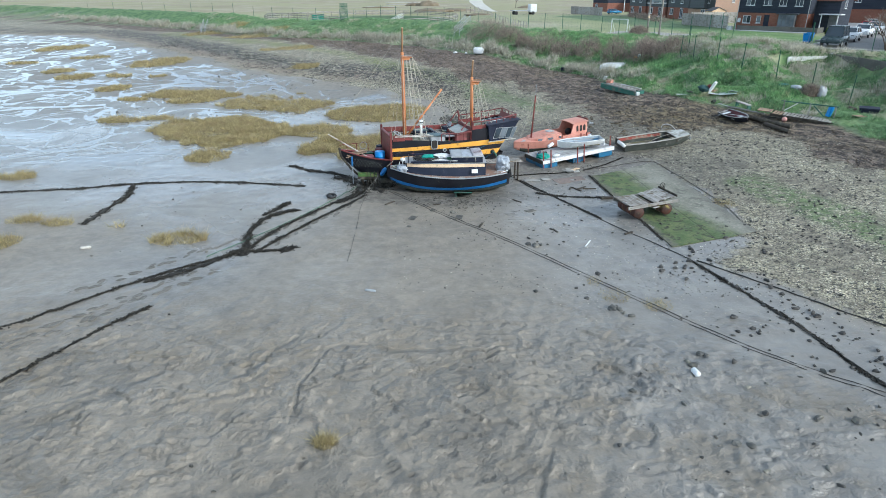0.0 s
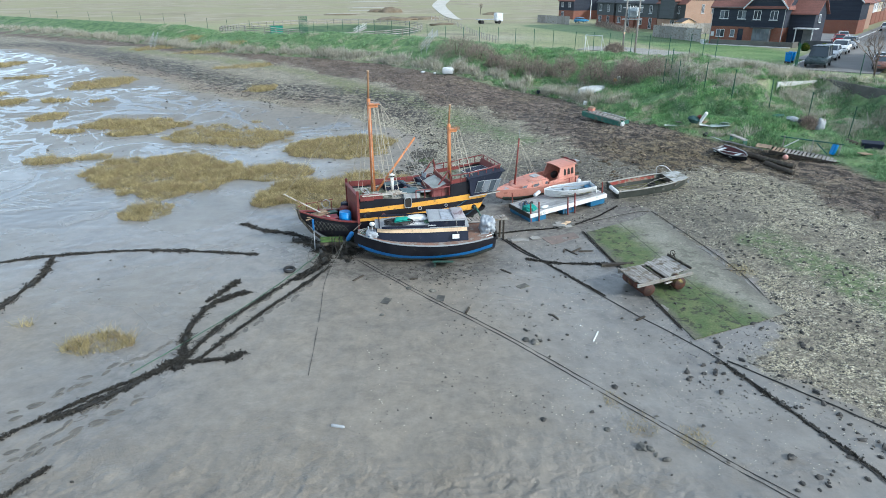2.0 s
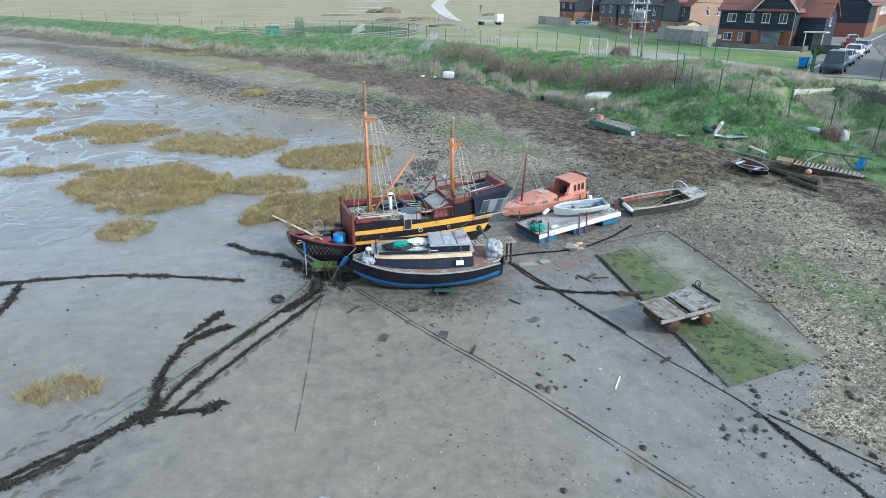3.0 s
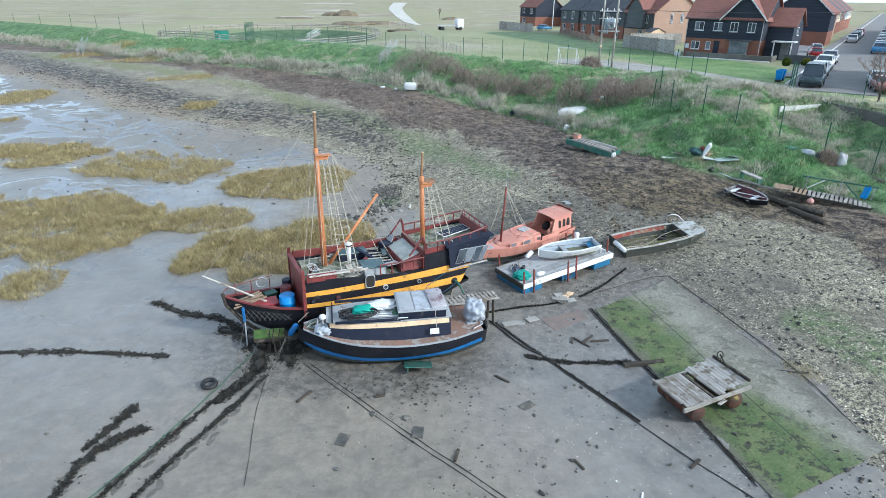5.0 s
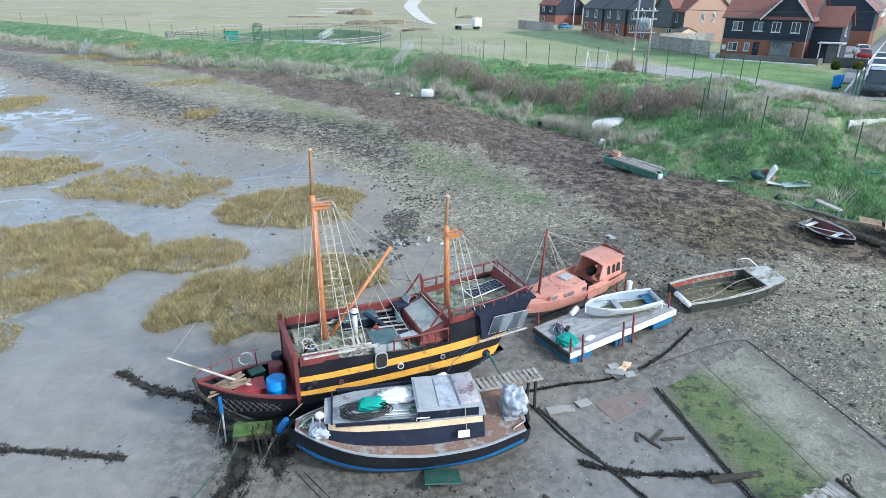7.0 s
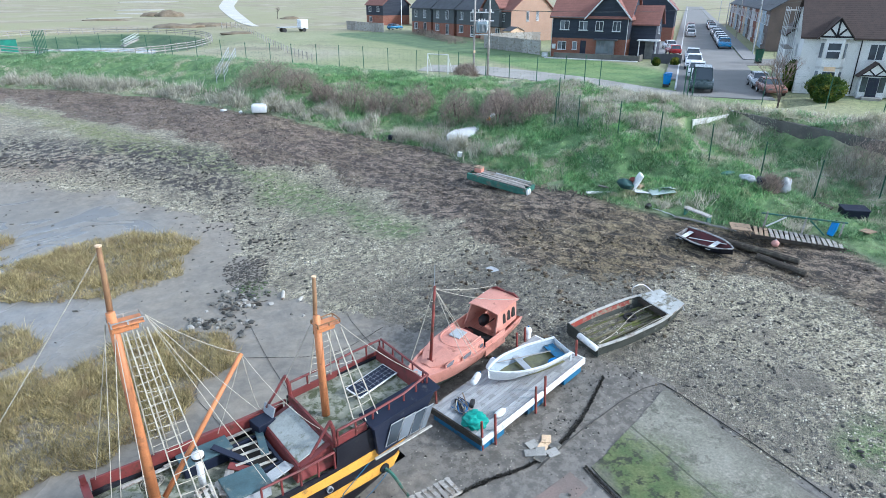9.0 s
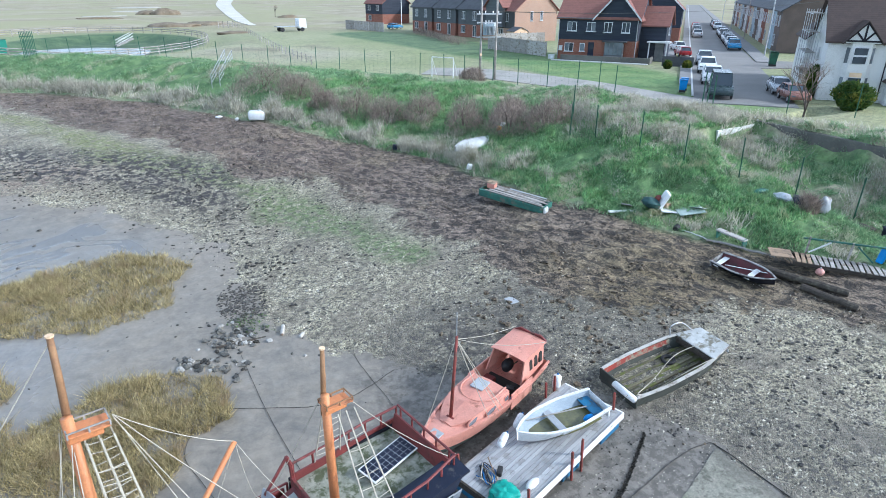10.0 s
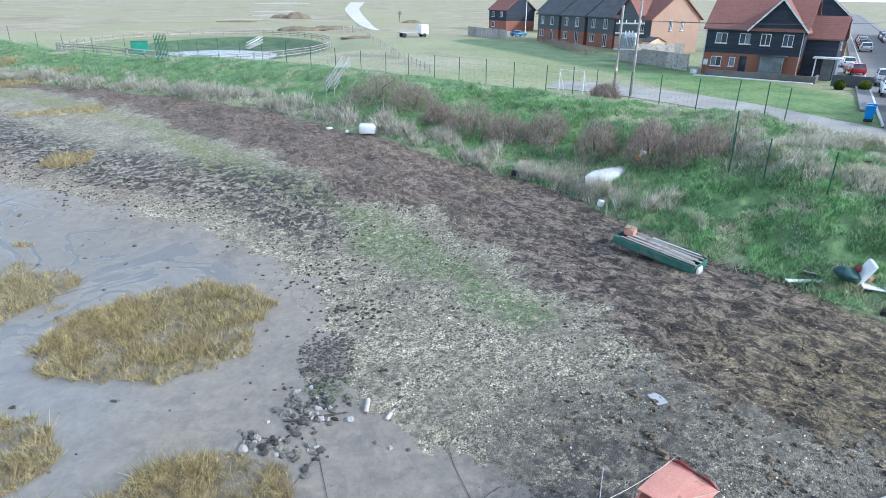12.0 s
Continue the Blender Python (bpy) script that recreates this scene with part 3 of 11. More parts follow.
    damp_shade = np.exp(-(((x - 8.0) / 5.5) ** 2 + ((y - 35.5) / 5.0) ** 2)) + 0.8 * np.exp(-(((x - 1.0) / 4.5) ** 2 + ((y - 29.0) / 2.2) ** 2)) + 0.8 * np.exp(-(((x - 9.5) / 3.0) ** 2 + ((y - 26.5) / 5.5) ** 2)) + 0.7 * np.exp(-(((x + 5.5) / 3.0) ** 2 + ((y - 31.5) / 2.5) ** 2)) + 0.6 * np.exp(-(((x - 8.5) / 5.0) ** 2 + ((y - 42) / 3.5) ** 2)) + 0.55 * np.exp(-(((x + 9.5) / 3.0) ** 2 + ((y - 19.5) / 3.5) ** 2))
    # bow and cruiser side: wet mud with the hull's shade painted in
    damp_shade = damp_shade + 1.3 * np.exp(-(((x + 3.9) / 2.0) ** 2 + ((y - 29.6) / 1.7) ** 2)) + 0.9 * np.exp(-(((x + 0.6) / 3.2) ** 2 + ((y - 28.3) / 0.9) ** 2))
    damp_shade = damp_shade + 0.75 * np.exp(-(((x - 14.5) / 4.0) ** 2 + ((y - 31.5) / 5.0) ** 2))
    scarp = smooth(-y, -20, -11) * smooth(fbm(x / 4.5, y / 4.5, 3, 31), 0.34, 0.56) * (1 - smooth(sh, -3, 0)) + 0.1 * smooth(-sh, 2, 5) * smooth(-y, -34, -22)
    tan = np.exp(-(((x + 10.5) / 4.2) ** 2 + ((y - 69.0) / 2.6) ** 2)) + smooth(sh + 0.6 * ragged, -0.5, 1.2) * (1 - smooth(sh + 0.6 * ragged, 2.6, 4.6)) * smooth(-x, 14, 20)
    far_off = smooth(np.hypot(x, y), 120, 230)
    sheen = smooth(x + 1.2 * ragged, 1.0, 6.5) * (1 - smooth(y, 27, 34)) * (1 - smooth(sh, -1, 1)) + np.exp(-(((x + 10.5) / 4.0) ** 2 + ((y - 19.5) / 4.5) ** 2)) + smooth(-x, 4, 8) * smooth(y, 22, 30) * (1 - smooth(y, 48, 56))
    chan = smooth(-y, -18, -12) * (1 - smooth(x, 4, 8))
    damp_shade = damp_shade + 0.85 * np.exp(-(((x - 14.0) / 4.5) ** 2 + ((y - 41.5) / 4.0) ** 2))
    up_creek = smooth(y, 52, 78) * (1 - smooth(x, 8, 18))
    slope = lawn * smooth(y, 92, 112) * (pond > 1.05)
    heath = field * smooth(y + 14 * (fbm(x / 14, y / 14, 3, 91) - 0.5), 148, 172) * (1 - slope)
    for name, cols in (("zone_a", (shingle, wrack, grass)), ("zone_b", (algae, dark, rill)), ("zone_c", (straw, field, lawn)), ("zone_d", (damp_shade, scarp, tan)), ("zone_e", (far_off, sheen, chan)), ("zone_f", (basin, np.exp(-(((x - 17.5) / 7.0) ** 2 + ((y - 41.5) / 5.5) ** 2)), up_creek)), ("zone_g", (slope, heath, slope))):
        att = me.color_attributes.new(name, "FLOAT_COLOR", "POINT")
        att.data.foreach_set("color", np.clip(np.stack([*cols, np.ones_like(x)], 1), 0, 1).astype(np.float32).ravel())
    me.materials.append(ground_mat())
    tagged(new("ground", me), "grey tidal mud rising over shell shingle and weed to a grass bank", "ground", kind="structure")


def ground_mat():
    g = Nodes("foreshore")
    A, B, C = [g.add("ShaderNodeSeparateColor", Color=(lambda n: n.outputs["Color"])(zone)) for zone in [zone_node(g, k) for k in ("zone_a", "zone_b", "zone_c")]]
    damp_shade, scarp, tan = g.add("ShaderNodeSeparateColor", Color=zone_node(g, "zone_d").outputs["Color"]).outputs
    far_off, sheen, chan = g.add("ShaderNodeSeparateColor", Color=zone_node(g, "zone_e").outputs["Color"]).outputs
    shingle, wrack, grass = A.outputs
    algae, dark, rill = B.outputs
    straw, field, lawn = C.outputs
    basin, mustard, up_creek = g.add("ShaderNodeSeparateColor", Color=zone_node(g, "zone_f").outputs["Color"]).outputs
    slope, heath, _ = g.add("ShaderNodeSeparateColor", Color=zone_node(g, "zone_g").outputs["Color"]).outputs
    # mud: silky grey, wet in broad patches
    big, mid, tiny = g.noise(0.16, 4, 0.6), g.noise(1.1, 5, 0.6), g.noise(9, 4, 0.65)
    mud = g.mix(g.ramp(big, 0.35, 0.65), (0.262, 0.232, 0.188), (0.195, 0.176, 0.146))
    mud = g.mix(g.ramp(mid, 0.3, 0.75), mud, (0.27, 0.237, 0.187))
    mud = g.mix(g.math("MULTIPLY", g.ramp(tiny, 0.62, 0.8), 0.5), mud, (0.10, 0.095, 0.085))
    # damp blots, hull shade included, darken the mud colour
    blot = g.ramp(g.math("ADD", g.math("MULTIPLY", damp_shade, 0.55), g.math("SUBTRACT", g.noise(0.8, 6, 0.68), 0.5)), 0.12, 0.42)
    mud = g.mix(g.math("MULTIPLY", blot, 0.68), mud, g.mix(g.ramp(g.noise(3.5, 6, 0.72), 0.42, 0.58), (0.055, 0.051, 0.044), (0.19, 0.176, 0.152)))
    mud = g.mix(1.0, mud, g.add("ShaderNodeMapRange", i0=g.noise(2.4, 7, 0.78), i1=0.25, i2=0.75, i3=0.68, i4=1.28).outputs[0], "MULTIPLY")
    streak = g.ramp(g.noise(0.5, 6, 0.72, None, 1.4), 0.52, 0.58)
    mud = g.mix(g.math("MULTIPLY", streak, 0.22), mud, (0.10, 0.095, 0.083))
    wet = g.ramp(g.noise(0.11, 5, 0.62, None, 0.6), 0.42, 0.62)
    mud_rough = g.math("ADD", g.add("ShaderNodeMapRange", i0=wet, i3=0.55, i4=0.33).outputs[0], g.math("MULTIPLY", rill, 0.03))
    # flats lightened: the wet mud's bright sheen put into its colour
    mud = g.mix(g.math("MULTIPLY", rill, 0.6), mud, (0.215, 0.208, 0.19))
    mud_rough = g.math("SUBTRACT", mud_rough, g.math("MULTIPLY", sheen, 0.2))
    # sky reflection painted in: mud colour mixed towards pale blue-grey
    mud = g.mix(g.math("MULTIPLY", sheen, 0.45), mud, g.mix(g.ramp(g.noise(0.7, 6, 0.7), 0.35, 0.65), (0.18, 0.184, 0.186), (0.27, 0.275, 0.272)))
    # low broken edges where the skin of the mud has slumped
    shelf = g.noise(0.34, 5, 0.6)
    runnel = g.math("MULTIPLY", g.math("SUBTRACT", 1.0, g.ramp(g.math("ABSOLUTE", g.math("SUBTRACT", g.noise(0.17, 4, 0.5, None, 0.7), 0.5)), 0.006, 0.035)), chan)
    crust = g.noise(1.05, 8, 0.72, None, 0.5)
    pits = g.noise(5.0, 6, 0.7, None, 0.3)
    step = g.math("ADD", g.math("MULTIPLY", crust, 0.5), g.math("MULTIPLY", pits, 0.45))
    def torn(scale, folds, lo, hi):
        v = g.math("FRACT", g.math("MULTIPLY", g.noise(scale, 5, 0.6, None, 0.6), folds))
        return g.math("MULTIPLY", v, g.ramp(g.noise(scale * 0.9, 4, 0.6), lo, hi))
    step = g.math("ADD", step, g.math("ADD", g.math("MULTIPLY", torn(0.7, 6.0, 0.46, 0.58), 0.7), g.math("MULTIPLY", torn(1.9, 5.0, 0.48, 0.6), 0.45)))
    lip = g.math("MULTIPLY", g.ramp(crust, 0.50, 0.44), scarp)
    mud = g.mix(g.math("MULTIPLY", lip, 0.22), mud, (0.15, 0.128, 0.098))
    mud = g.mix(g.math("MULTIPLY", g.math("MULTIPLY", g.ramp(pits, 0.60, 0.70), scarp), 0.5), mud, (0.085, 0.078, 0.066))
    mud = g.mix(g.math("MULTIPLY", g.math("MULTIPLY", g.ramp(g.noise(0.5, 4, 0.6), 0.5, 0.64), scarp), 0.55), mud, (0.20, 0.165, 0.115))
    mud = g.mix(g.math("MULTIPLY", runnel, 0.35), mud, (0.115, 0.106, 0.088))
    # rills of standing water on the flats
    ridge = g.math("ABSOLUTE", g.math("SUBTRACT", g.noise(0.11, 3, 0.5, None, 0.9), 0.5))
    ridge2 = g.math("ABSOLUTE", g.math("SUBTRACT", g.noise(0.2, 3, 0.5, None, 0.9), 0.5))
    water = g.math("MAXIMUM", g.math("SUBTRACT", 1.0, g.ramp(ridge, 0.014, 0.034)), g.math("SUBTRACT", 1.0, g.ramp(ridge2, 0.010, 0.026)))
    pools = g.ramp(g.noise(0.085, 3, 0.5, None, 0.8), 0.61, 0.68)
    water = g.math("MULTIPLY", g.math("MAXIMUM", water, g.math("MULTIPLY", pools, 0.6)), g.ramp(rill, 0.15, 0.6))
    col = g.mix(water, mud, (0.175, 0.17, 0.156))
    rough = g.math("ADD", g.math("MULTIPLY", mud_rough, g.math("SUBTRACT", 1.0, water)), g.math("MULTIPLY", water, 0.04))
    # shell shingle
    cell = g.cells(22)
    pick = g.add("ShaderNodeSeparateColor", Color=cell.outputs["Color"])
    stones = g.mix(g.ramp(pick.outputs[0], 0.1, 0.9), (0.115, 0.10, 0.068), (0.37, 0.335, 0.225))
    big_cell = g.cells(10)
    big_pick = g.add("ShaderNodeSeparateColor", Color=big_cell.outputs["Color"])
    stones = g.mix(g.ramp(big_pick.outputs[2], 0.78, 0.86), stones, (0.07, 0.064, 0.052))
    stones = g.mix(g.math("MULTIPLY", g.ramp(big_pick.outputs[0], 0.76, 0.82), g.math("MULTIPLY", g.ramp(big_cell.outputs["Distance"], 0.5, 0.3), g.ramp(g.noise(0.55, 5, 0.65), 0.42, 0.6))), stones, (0.70, 0.66, 0.52))
    pale = g.math("MULTIPLY", g.ramp(pick.outputs[1], 0.80, 0.86), g.math("MULTIPLY", g.ramp(g.noise(0.4, 4, 0.6), 0.34, 0.6), g.math("SUBTRACT", 1.0, damp_shade)))
    stones = g.mix(pale, stones, (0.52, 0.475, 0.36))
    stones = g.mix(g.ramp(pick.outputs[2], 0.9, 0.95), stones, (0.035, 0.033, 0.03))
    silt = g.ramp(g.noise(0.6, 6, 0.7), 0.44, 0.6)
    stones = g.mix(g.math("MULTIPLY", silt, 0.7), stones, g.mix(g.ramp(g.noise(3, 5, 0.7), 0.4, 0.6), (0.105, 0.092, 0.068), (0.215, 0.188, 0.138)))
    stones = g.mix(g.math("MULTIPLY", tan, g.ramp(g.noise(2.0, 5, 0.7), 0.36, 0.6)), stones, g.mix(g.ramp(pick.outputs[0], 0.2, 0.8), (0.13, 0.095, 0.068), (0.30, 0.235, 0.175)))
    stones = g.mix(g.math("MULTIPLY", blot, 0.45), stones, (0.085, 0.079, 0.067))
    stones = g.mix(g.math("MULTIPLY", algae, g.ramp(g.noise(2.6, 6, 0.72), 0.38, 0.58)), stones, g.mix(up_creek, g.mix(g.ramp(g.noise(9, 3, 0.7), 0.4, 0.6), (0.065, 0.105, 0.035), (0.16, 0.20, 0.085)), g.mix(g.ramp(g.noise(9, 3, 0.7), 0.4, 0.6), (0.10, 0.122, 0.035), (0.215, 0.222, 0.085))))
    stones = g.mix(g.math("MULTIPLY", dark, g.ramp(g.noise(2.2, 5, 0.7, None, 0.3), 0.45, 0.53)), stones, (0.03, 0.026, 0.024))
    stones = g.mix(1.0, stones, g.add("ShaderNodeMapRange", i0=g.noise(3.2, 6, 0.78), i1=0.32, i2=0.68, i3=g.math("ADD", 0.4, g.math("MULTIPLY", up_creek, 0.35)), i4=g.math("SUBTRACT", 1.95, g.math("MULTIPLY", up_creek, 0.2))).outputs[0], "MULTIPLY")
    edge = g.ramp(g.math("ADD", shingle, g.math("MULTIPLY", g.math("SUBTRACT", g.noise(1.8, 5, 0.7), 0.5), 0.9)), 0.4, 0.6)
    col = g.mix(edge, col, stones)
    rough = g.math("ADD", g.math("MULTIPLY", rough, g.math("SUBTRACT", 1.0, edge)), g.math("MULTIPLY", edge, 0.62))
    # weed wrack
    def along(d):
        n = g.add("ShaderNodeVectorMath", i0=g.pos, i1=d)
        n.operation = "DOT_PRODUCT"
        return n.outputs["Value"]
    v = g.add("ShaderNodeCombineXYZ", X=along((0.34, -0.55, 0)), Y=along((0.848, 0.53, 0)))
    w = g.noise(2.2, 8, 0.8, v.outputs[0], 0.8)
    weed = g.mix(g.ramp(w, 0.44, 0.56), (0.024, 0.019, 0.016), (0.188, 0.148, 0.114))
    weed = g.mix(g.math("MULTIPLY", g.ramp(g.noise(0.35, 5, 0.6), 0.5, 0.66), 0.55), weed, g.mix(g.ramp(w, 0.42, 0.6), (0.06, 0.049, 0.032), (0.26, 0.215, 0.14)))
    weed = g.mix(1.0, weed, g.add("ShaderNodeMapRange", i0=g.noise(1.3, 6, 0.78, v.outputs[0]), i1=0.3, i2=0.7, i3=0.68, i4=1.6).outputs[0], "MULTIPLY")
    weed = g.mix(g.math("MULTIPLY", g.ramp(g.noise(0.3, 6, 0.7, v.outputs[0]), 0.5, 0.6), 0.6), weed, g.mix(g.ramp(w, 0.4, 0.6), (0.022, 0.018, 0.014), (0.10, 0.078, 0.055)))
    weed = g.mix(g.math("MULTIPLY", mustard, 0.6), weed, g.mix(g.ramp(w, 0.43, 0.57), (0.028, 0.022, 0.014), (0.20, 0.155, 0.07)))
    shred = g.noise(8.5, 6, 0.75, None, 0.6)
    weed = g.mix(1.0, weed, g.add("ShaderNodeMapRange", i0=shred, i1=0.36, i2=0.64, i3=g.math("ADD", 0.4, g.math("MULTIPLY", up_creek, 0.5)), i4=1.8).outputs[0], "MULTIPLY")
    weed = g.mix(g.math("MULTIPLY", up_creek, 0.5), weed, g.mix(g.ramp(g.noise(0.5, 6, 0.7, v.outputs[0]), 0.35, 0.65), (0.10, 0.072, 0.056), (0.235, 0.175, 0.135)))
    wedge = g.ramp(g.math("ADD", wrack, g.math("MULTIPLY", g.math("SUBTRACT", g.noise(1.7, 7, 0.76), 0.5), 1.5)), 0.40, 0.62)
    col = g.mix(wedge, col, weed)
    rough = g.math("ADD", g.math("MULTIPLY", rough, g.math("SUBTRACT", 1.0, wedge)), g.math("MULTIPLY", wedge, 0.75))
    # bank and fields
    turf = g.mix(g.ramp(g.noise(0.7, 5, 0.65), 0.35, 0.65), (0.058, 0.125, 0.042), (0.15, 0.235, 0.088))
    turf = g.mix(g.math("MULTIPLY", straw, g.ramp(g.noise(1.1, 5, 0.65), 0.3, 0.6)), turf, (0.33, 0.295, 0.205))
    meadow = g.mix(g.ramp(g.noise(0.05, 5, 0.6), 0.3, 0.7), (0.20, 0.235, 0.10), (0.30, 0.30, 0.165))
    meadow = g.mix(g.math("MULTIPLY", g.ramp(g.noise(0.013, 4, 0.6), 0.5, 0.66), 0.7), meadow, (0.36, 0.325, 0.24))
    # far field is straw-coloured, paled further by distance haze put into the colour
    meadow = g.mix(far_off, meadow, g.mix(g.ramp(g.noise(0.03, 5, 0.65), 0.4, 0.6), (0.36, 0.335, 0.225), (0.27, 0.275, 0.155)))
    rough_mask = g.math("MULTIPLY", g.ramp(g.noise(0.012, 3, 0.55), 0.52, 0.6), g.ramp(g.noise(0.07, 6, 0.72), 0.45, 0.62))
    meadow = g.mix(g.math("MULTIPLY", rough_mask, 0.75), meadow, (0.19, 0.165, 0.11))
    tussock = g.mix(g.ramp(g.noise(0.09, 6, 0.7), 0.36, 0.62), (0.40, 0.335, 0.24), (0.22, 0.185, 0.11))
    meadow = g.mix(g.math("MULTIPLY", heath, 0.75), meadow, g.mix(g.ramp(g.noise(0.02, 4, 0.6, None, 1.0), 0.42, 0.58), tussock, (0.29, 0.275, 0.14)))
    meadow = g.mix(lawn, meadow, g.mix(g.ramp(g.noise(0.25, 4, 0.6), 0.35, 0.65), (0.095, 0.18, 0.055), (0.17, 0.245, 0.085)))
    meadow = g.mix(g.math("MULTIPLY", slope, 0.85), meadow, g.mix(g.ramp(g.noise(0.4, 5, 0.65), 0.35, 0.65), (0.06, 0.105, 0.05), (0.115, 0.165, 0.075)))
    meadow = g.mix(basin, meadow, g.mix(g.ramp(g.noise(0.4, 4, 0.6), 0.35, 0.65), (0.05, 0.095, 0.045), (0.10, 0.15, 0.07)))
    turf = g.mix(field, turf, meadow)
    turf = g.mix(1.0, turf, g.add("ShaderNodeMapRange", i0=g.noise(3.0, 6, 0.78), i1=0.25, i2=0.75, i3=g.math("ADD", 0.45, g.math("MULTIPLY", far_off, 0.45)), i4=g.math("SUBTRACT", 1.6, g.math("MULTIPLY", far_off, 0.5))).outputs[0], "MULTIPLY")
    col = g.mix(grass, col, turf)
    rough = g.math("ADD", g.math("MULTIPLY", rough, g.math("SUBTRACT", 1.0, grass)), g.math("MULTIPLY", grass, 0.85))
    # relief
    h = g.math("MULTIPLY", g.math("ADD", g.math("MULTIPLY", mid, 0.5), g.math("MULTIPLY", tiny, 0.14)), g.math("SUBTRACT", 1.0, water))
    h = g.math("ADD", h, g.math("MULTIPLY", g.math("MULTIPLY", step, scarp), 1.6))
    h = g.math("SUBTRACT", h, g.math("MULTIPLY", runnel, 1.3))
    h = g.math("ADD", h, g.math("MULTIPLY", edge, g.math("MULTIPLY", g.math("SUBTRACT", 0.6, cell.outputs["Distance"]), 0.9)))
    h = g.math("ADD", h, g.math("MULTIPLY", wedge, g.math("ADD", g.math("MULTIPLY", w, 2.2), g.math("MULTIPLY", shred, 1.1))))
    return g.finish(col, rough, g.bump(h, 0.72, 0.06), 0, 0.5)


def zone_node(g, name):
    n = g.add("ShaderNodeAttribute")
    n.attribute_name = name
    return n


build_ground()

# ---- boats: shapes shared by all hulls ----


def hull_rings(x0, x1, half, keel, sheer, full=0.45, n=22, rows=9, power=1.0):
    """Rings of a hull from the bow at x0 to the stern at x1; half, keel and sheer are functions of x."""
    rings = []
    for i in range(n):
        x = x0 + (x1 - x0) * (i / (n - 1)) ** power
        b, k, h = half(x), keel(x), sheer(x)
        port = [Vector((x, b * (q ** full), k + (h - k) * q)) for q in [1 - j / (rows - 1) for j in range(rows)]]
        rings.append(port + [Vector((p.x, -p.y, p.z)) for p in port[-2::-1]])
    return rings


def hull_mesh(rings, lo=None, hi=None, push=0.0):
    """The skin of a hull, closed at the stern; push moves it outwards."""
    bm = bmesh.new()
    rows = [[bm.verts.new((v.x, v.y + math.copysign(push, v.y) if abs(v.y) > 1e-6 else v.y, v.z)) for v in r] for r in rings]
    skin(bm, rows)
    bm.faces.new(rows[-1])
    bmesh.ops.remove_doubles(bm, verts=bm.verts, dist=1e-5)
    return bm


def side_band(xs, half, keel, sheer, full, low, high, push):
    """Two bands along the sides of a hull between the heights low(x) and high(x), standing proud by push."""
    bm = bmesh.new()
    for sgn in (1, -1):
        rows = []
        for x in xs:
            b, k, h = half(x), keel(x), sheer(x)
            row = []
            for j in range(4):
                z = low(x) + (high(x) - low(x)) * j / 3
                q = min(1, max(0.0, (z - k) / (h - k)))
                row.append(Vector((x, sgn * (b * q ** full + push), z)))
            rows.append([row[0] - Vector((0, sgn * push * 1.5, 0))] + row + [row[-1] - Vector((0, sgn * push * 1.5, 0))])
        skin(bm, [[bm.verts.new(v) for v in r] for r in rows])
    return bm


def rim(xs, half, sheer, w=0.07, t=0.05, out=0.02):
    """A gunwale along both sides."""
    bm = bmesh.new()
    for sgn in (1, -1):
        rings = []
        for x in xs:
            y, z = half(x), sheer(x)
            rings.append([(x, sgn * (y + out), z), (x, sgn * (y + out), z + t), (x, sgn * max(0.0, y - w), z + t), (x, sgn * max(0.0, y - w), z)])
        loft(bm, rings)
    return bm


def lerp_fn(xs, ys):
    return lambda x: float(np.interp(x, xs, ys))


def smooth_fn(xs, ys):
    """A curve through few points without corners."""
    fine = np.linspace(xs[0], xs[-1], 81)
    val = np.interp(fine, xs, ys)
    k = np.ones(13) / 13
    pad = np.concatenate([2 * val[0] - val[6:0:-1], val, 2 * val[-1] - val[-2:-8:-1]])
    val = np.convolve(pad, k, "valid")
    return lambda x: float(np.interp(x, fine, val))


def posts(parent, places, r, h, material, name="post"):
    for p in places:
        bm = tube(bmesh.new(), [p, (p[0], p[1], p[2] + h)], r, 6)
        part(name, bm, material, parent)


def rail(parent, pts, r, material, name="rail", n=6):
    return part(name, tube(bmesh.new(), pts, r, n), material, parent)


def ropes(parent, lines, r, material, name="rope"):
    for pts in lines:
        part(name, tube(bmesh.new(), pts, r, 4), material, parent)


# ---- the black and yellow two-masted ship ----


M_NET = mat("grey_net", (0.15, 0.15, 0.135), (0.09, 0.09, 0.08), 0.85, 6, 60, 0.3)


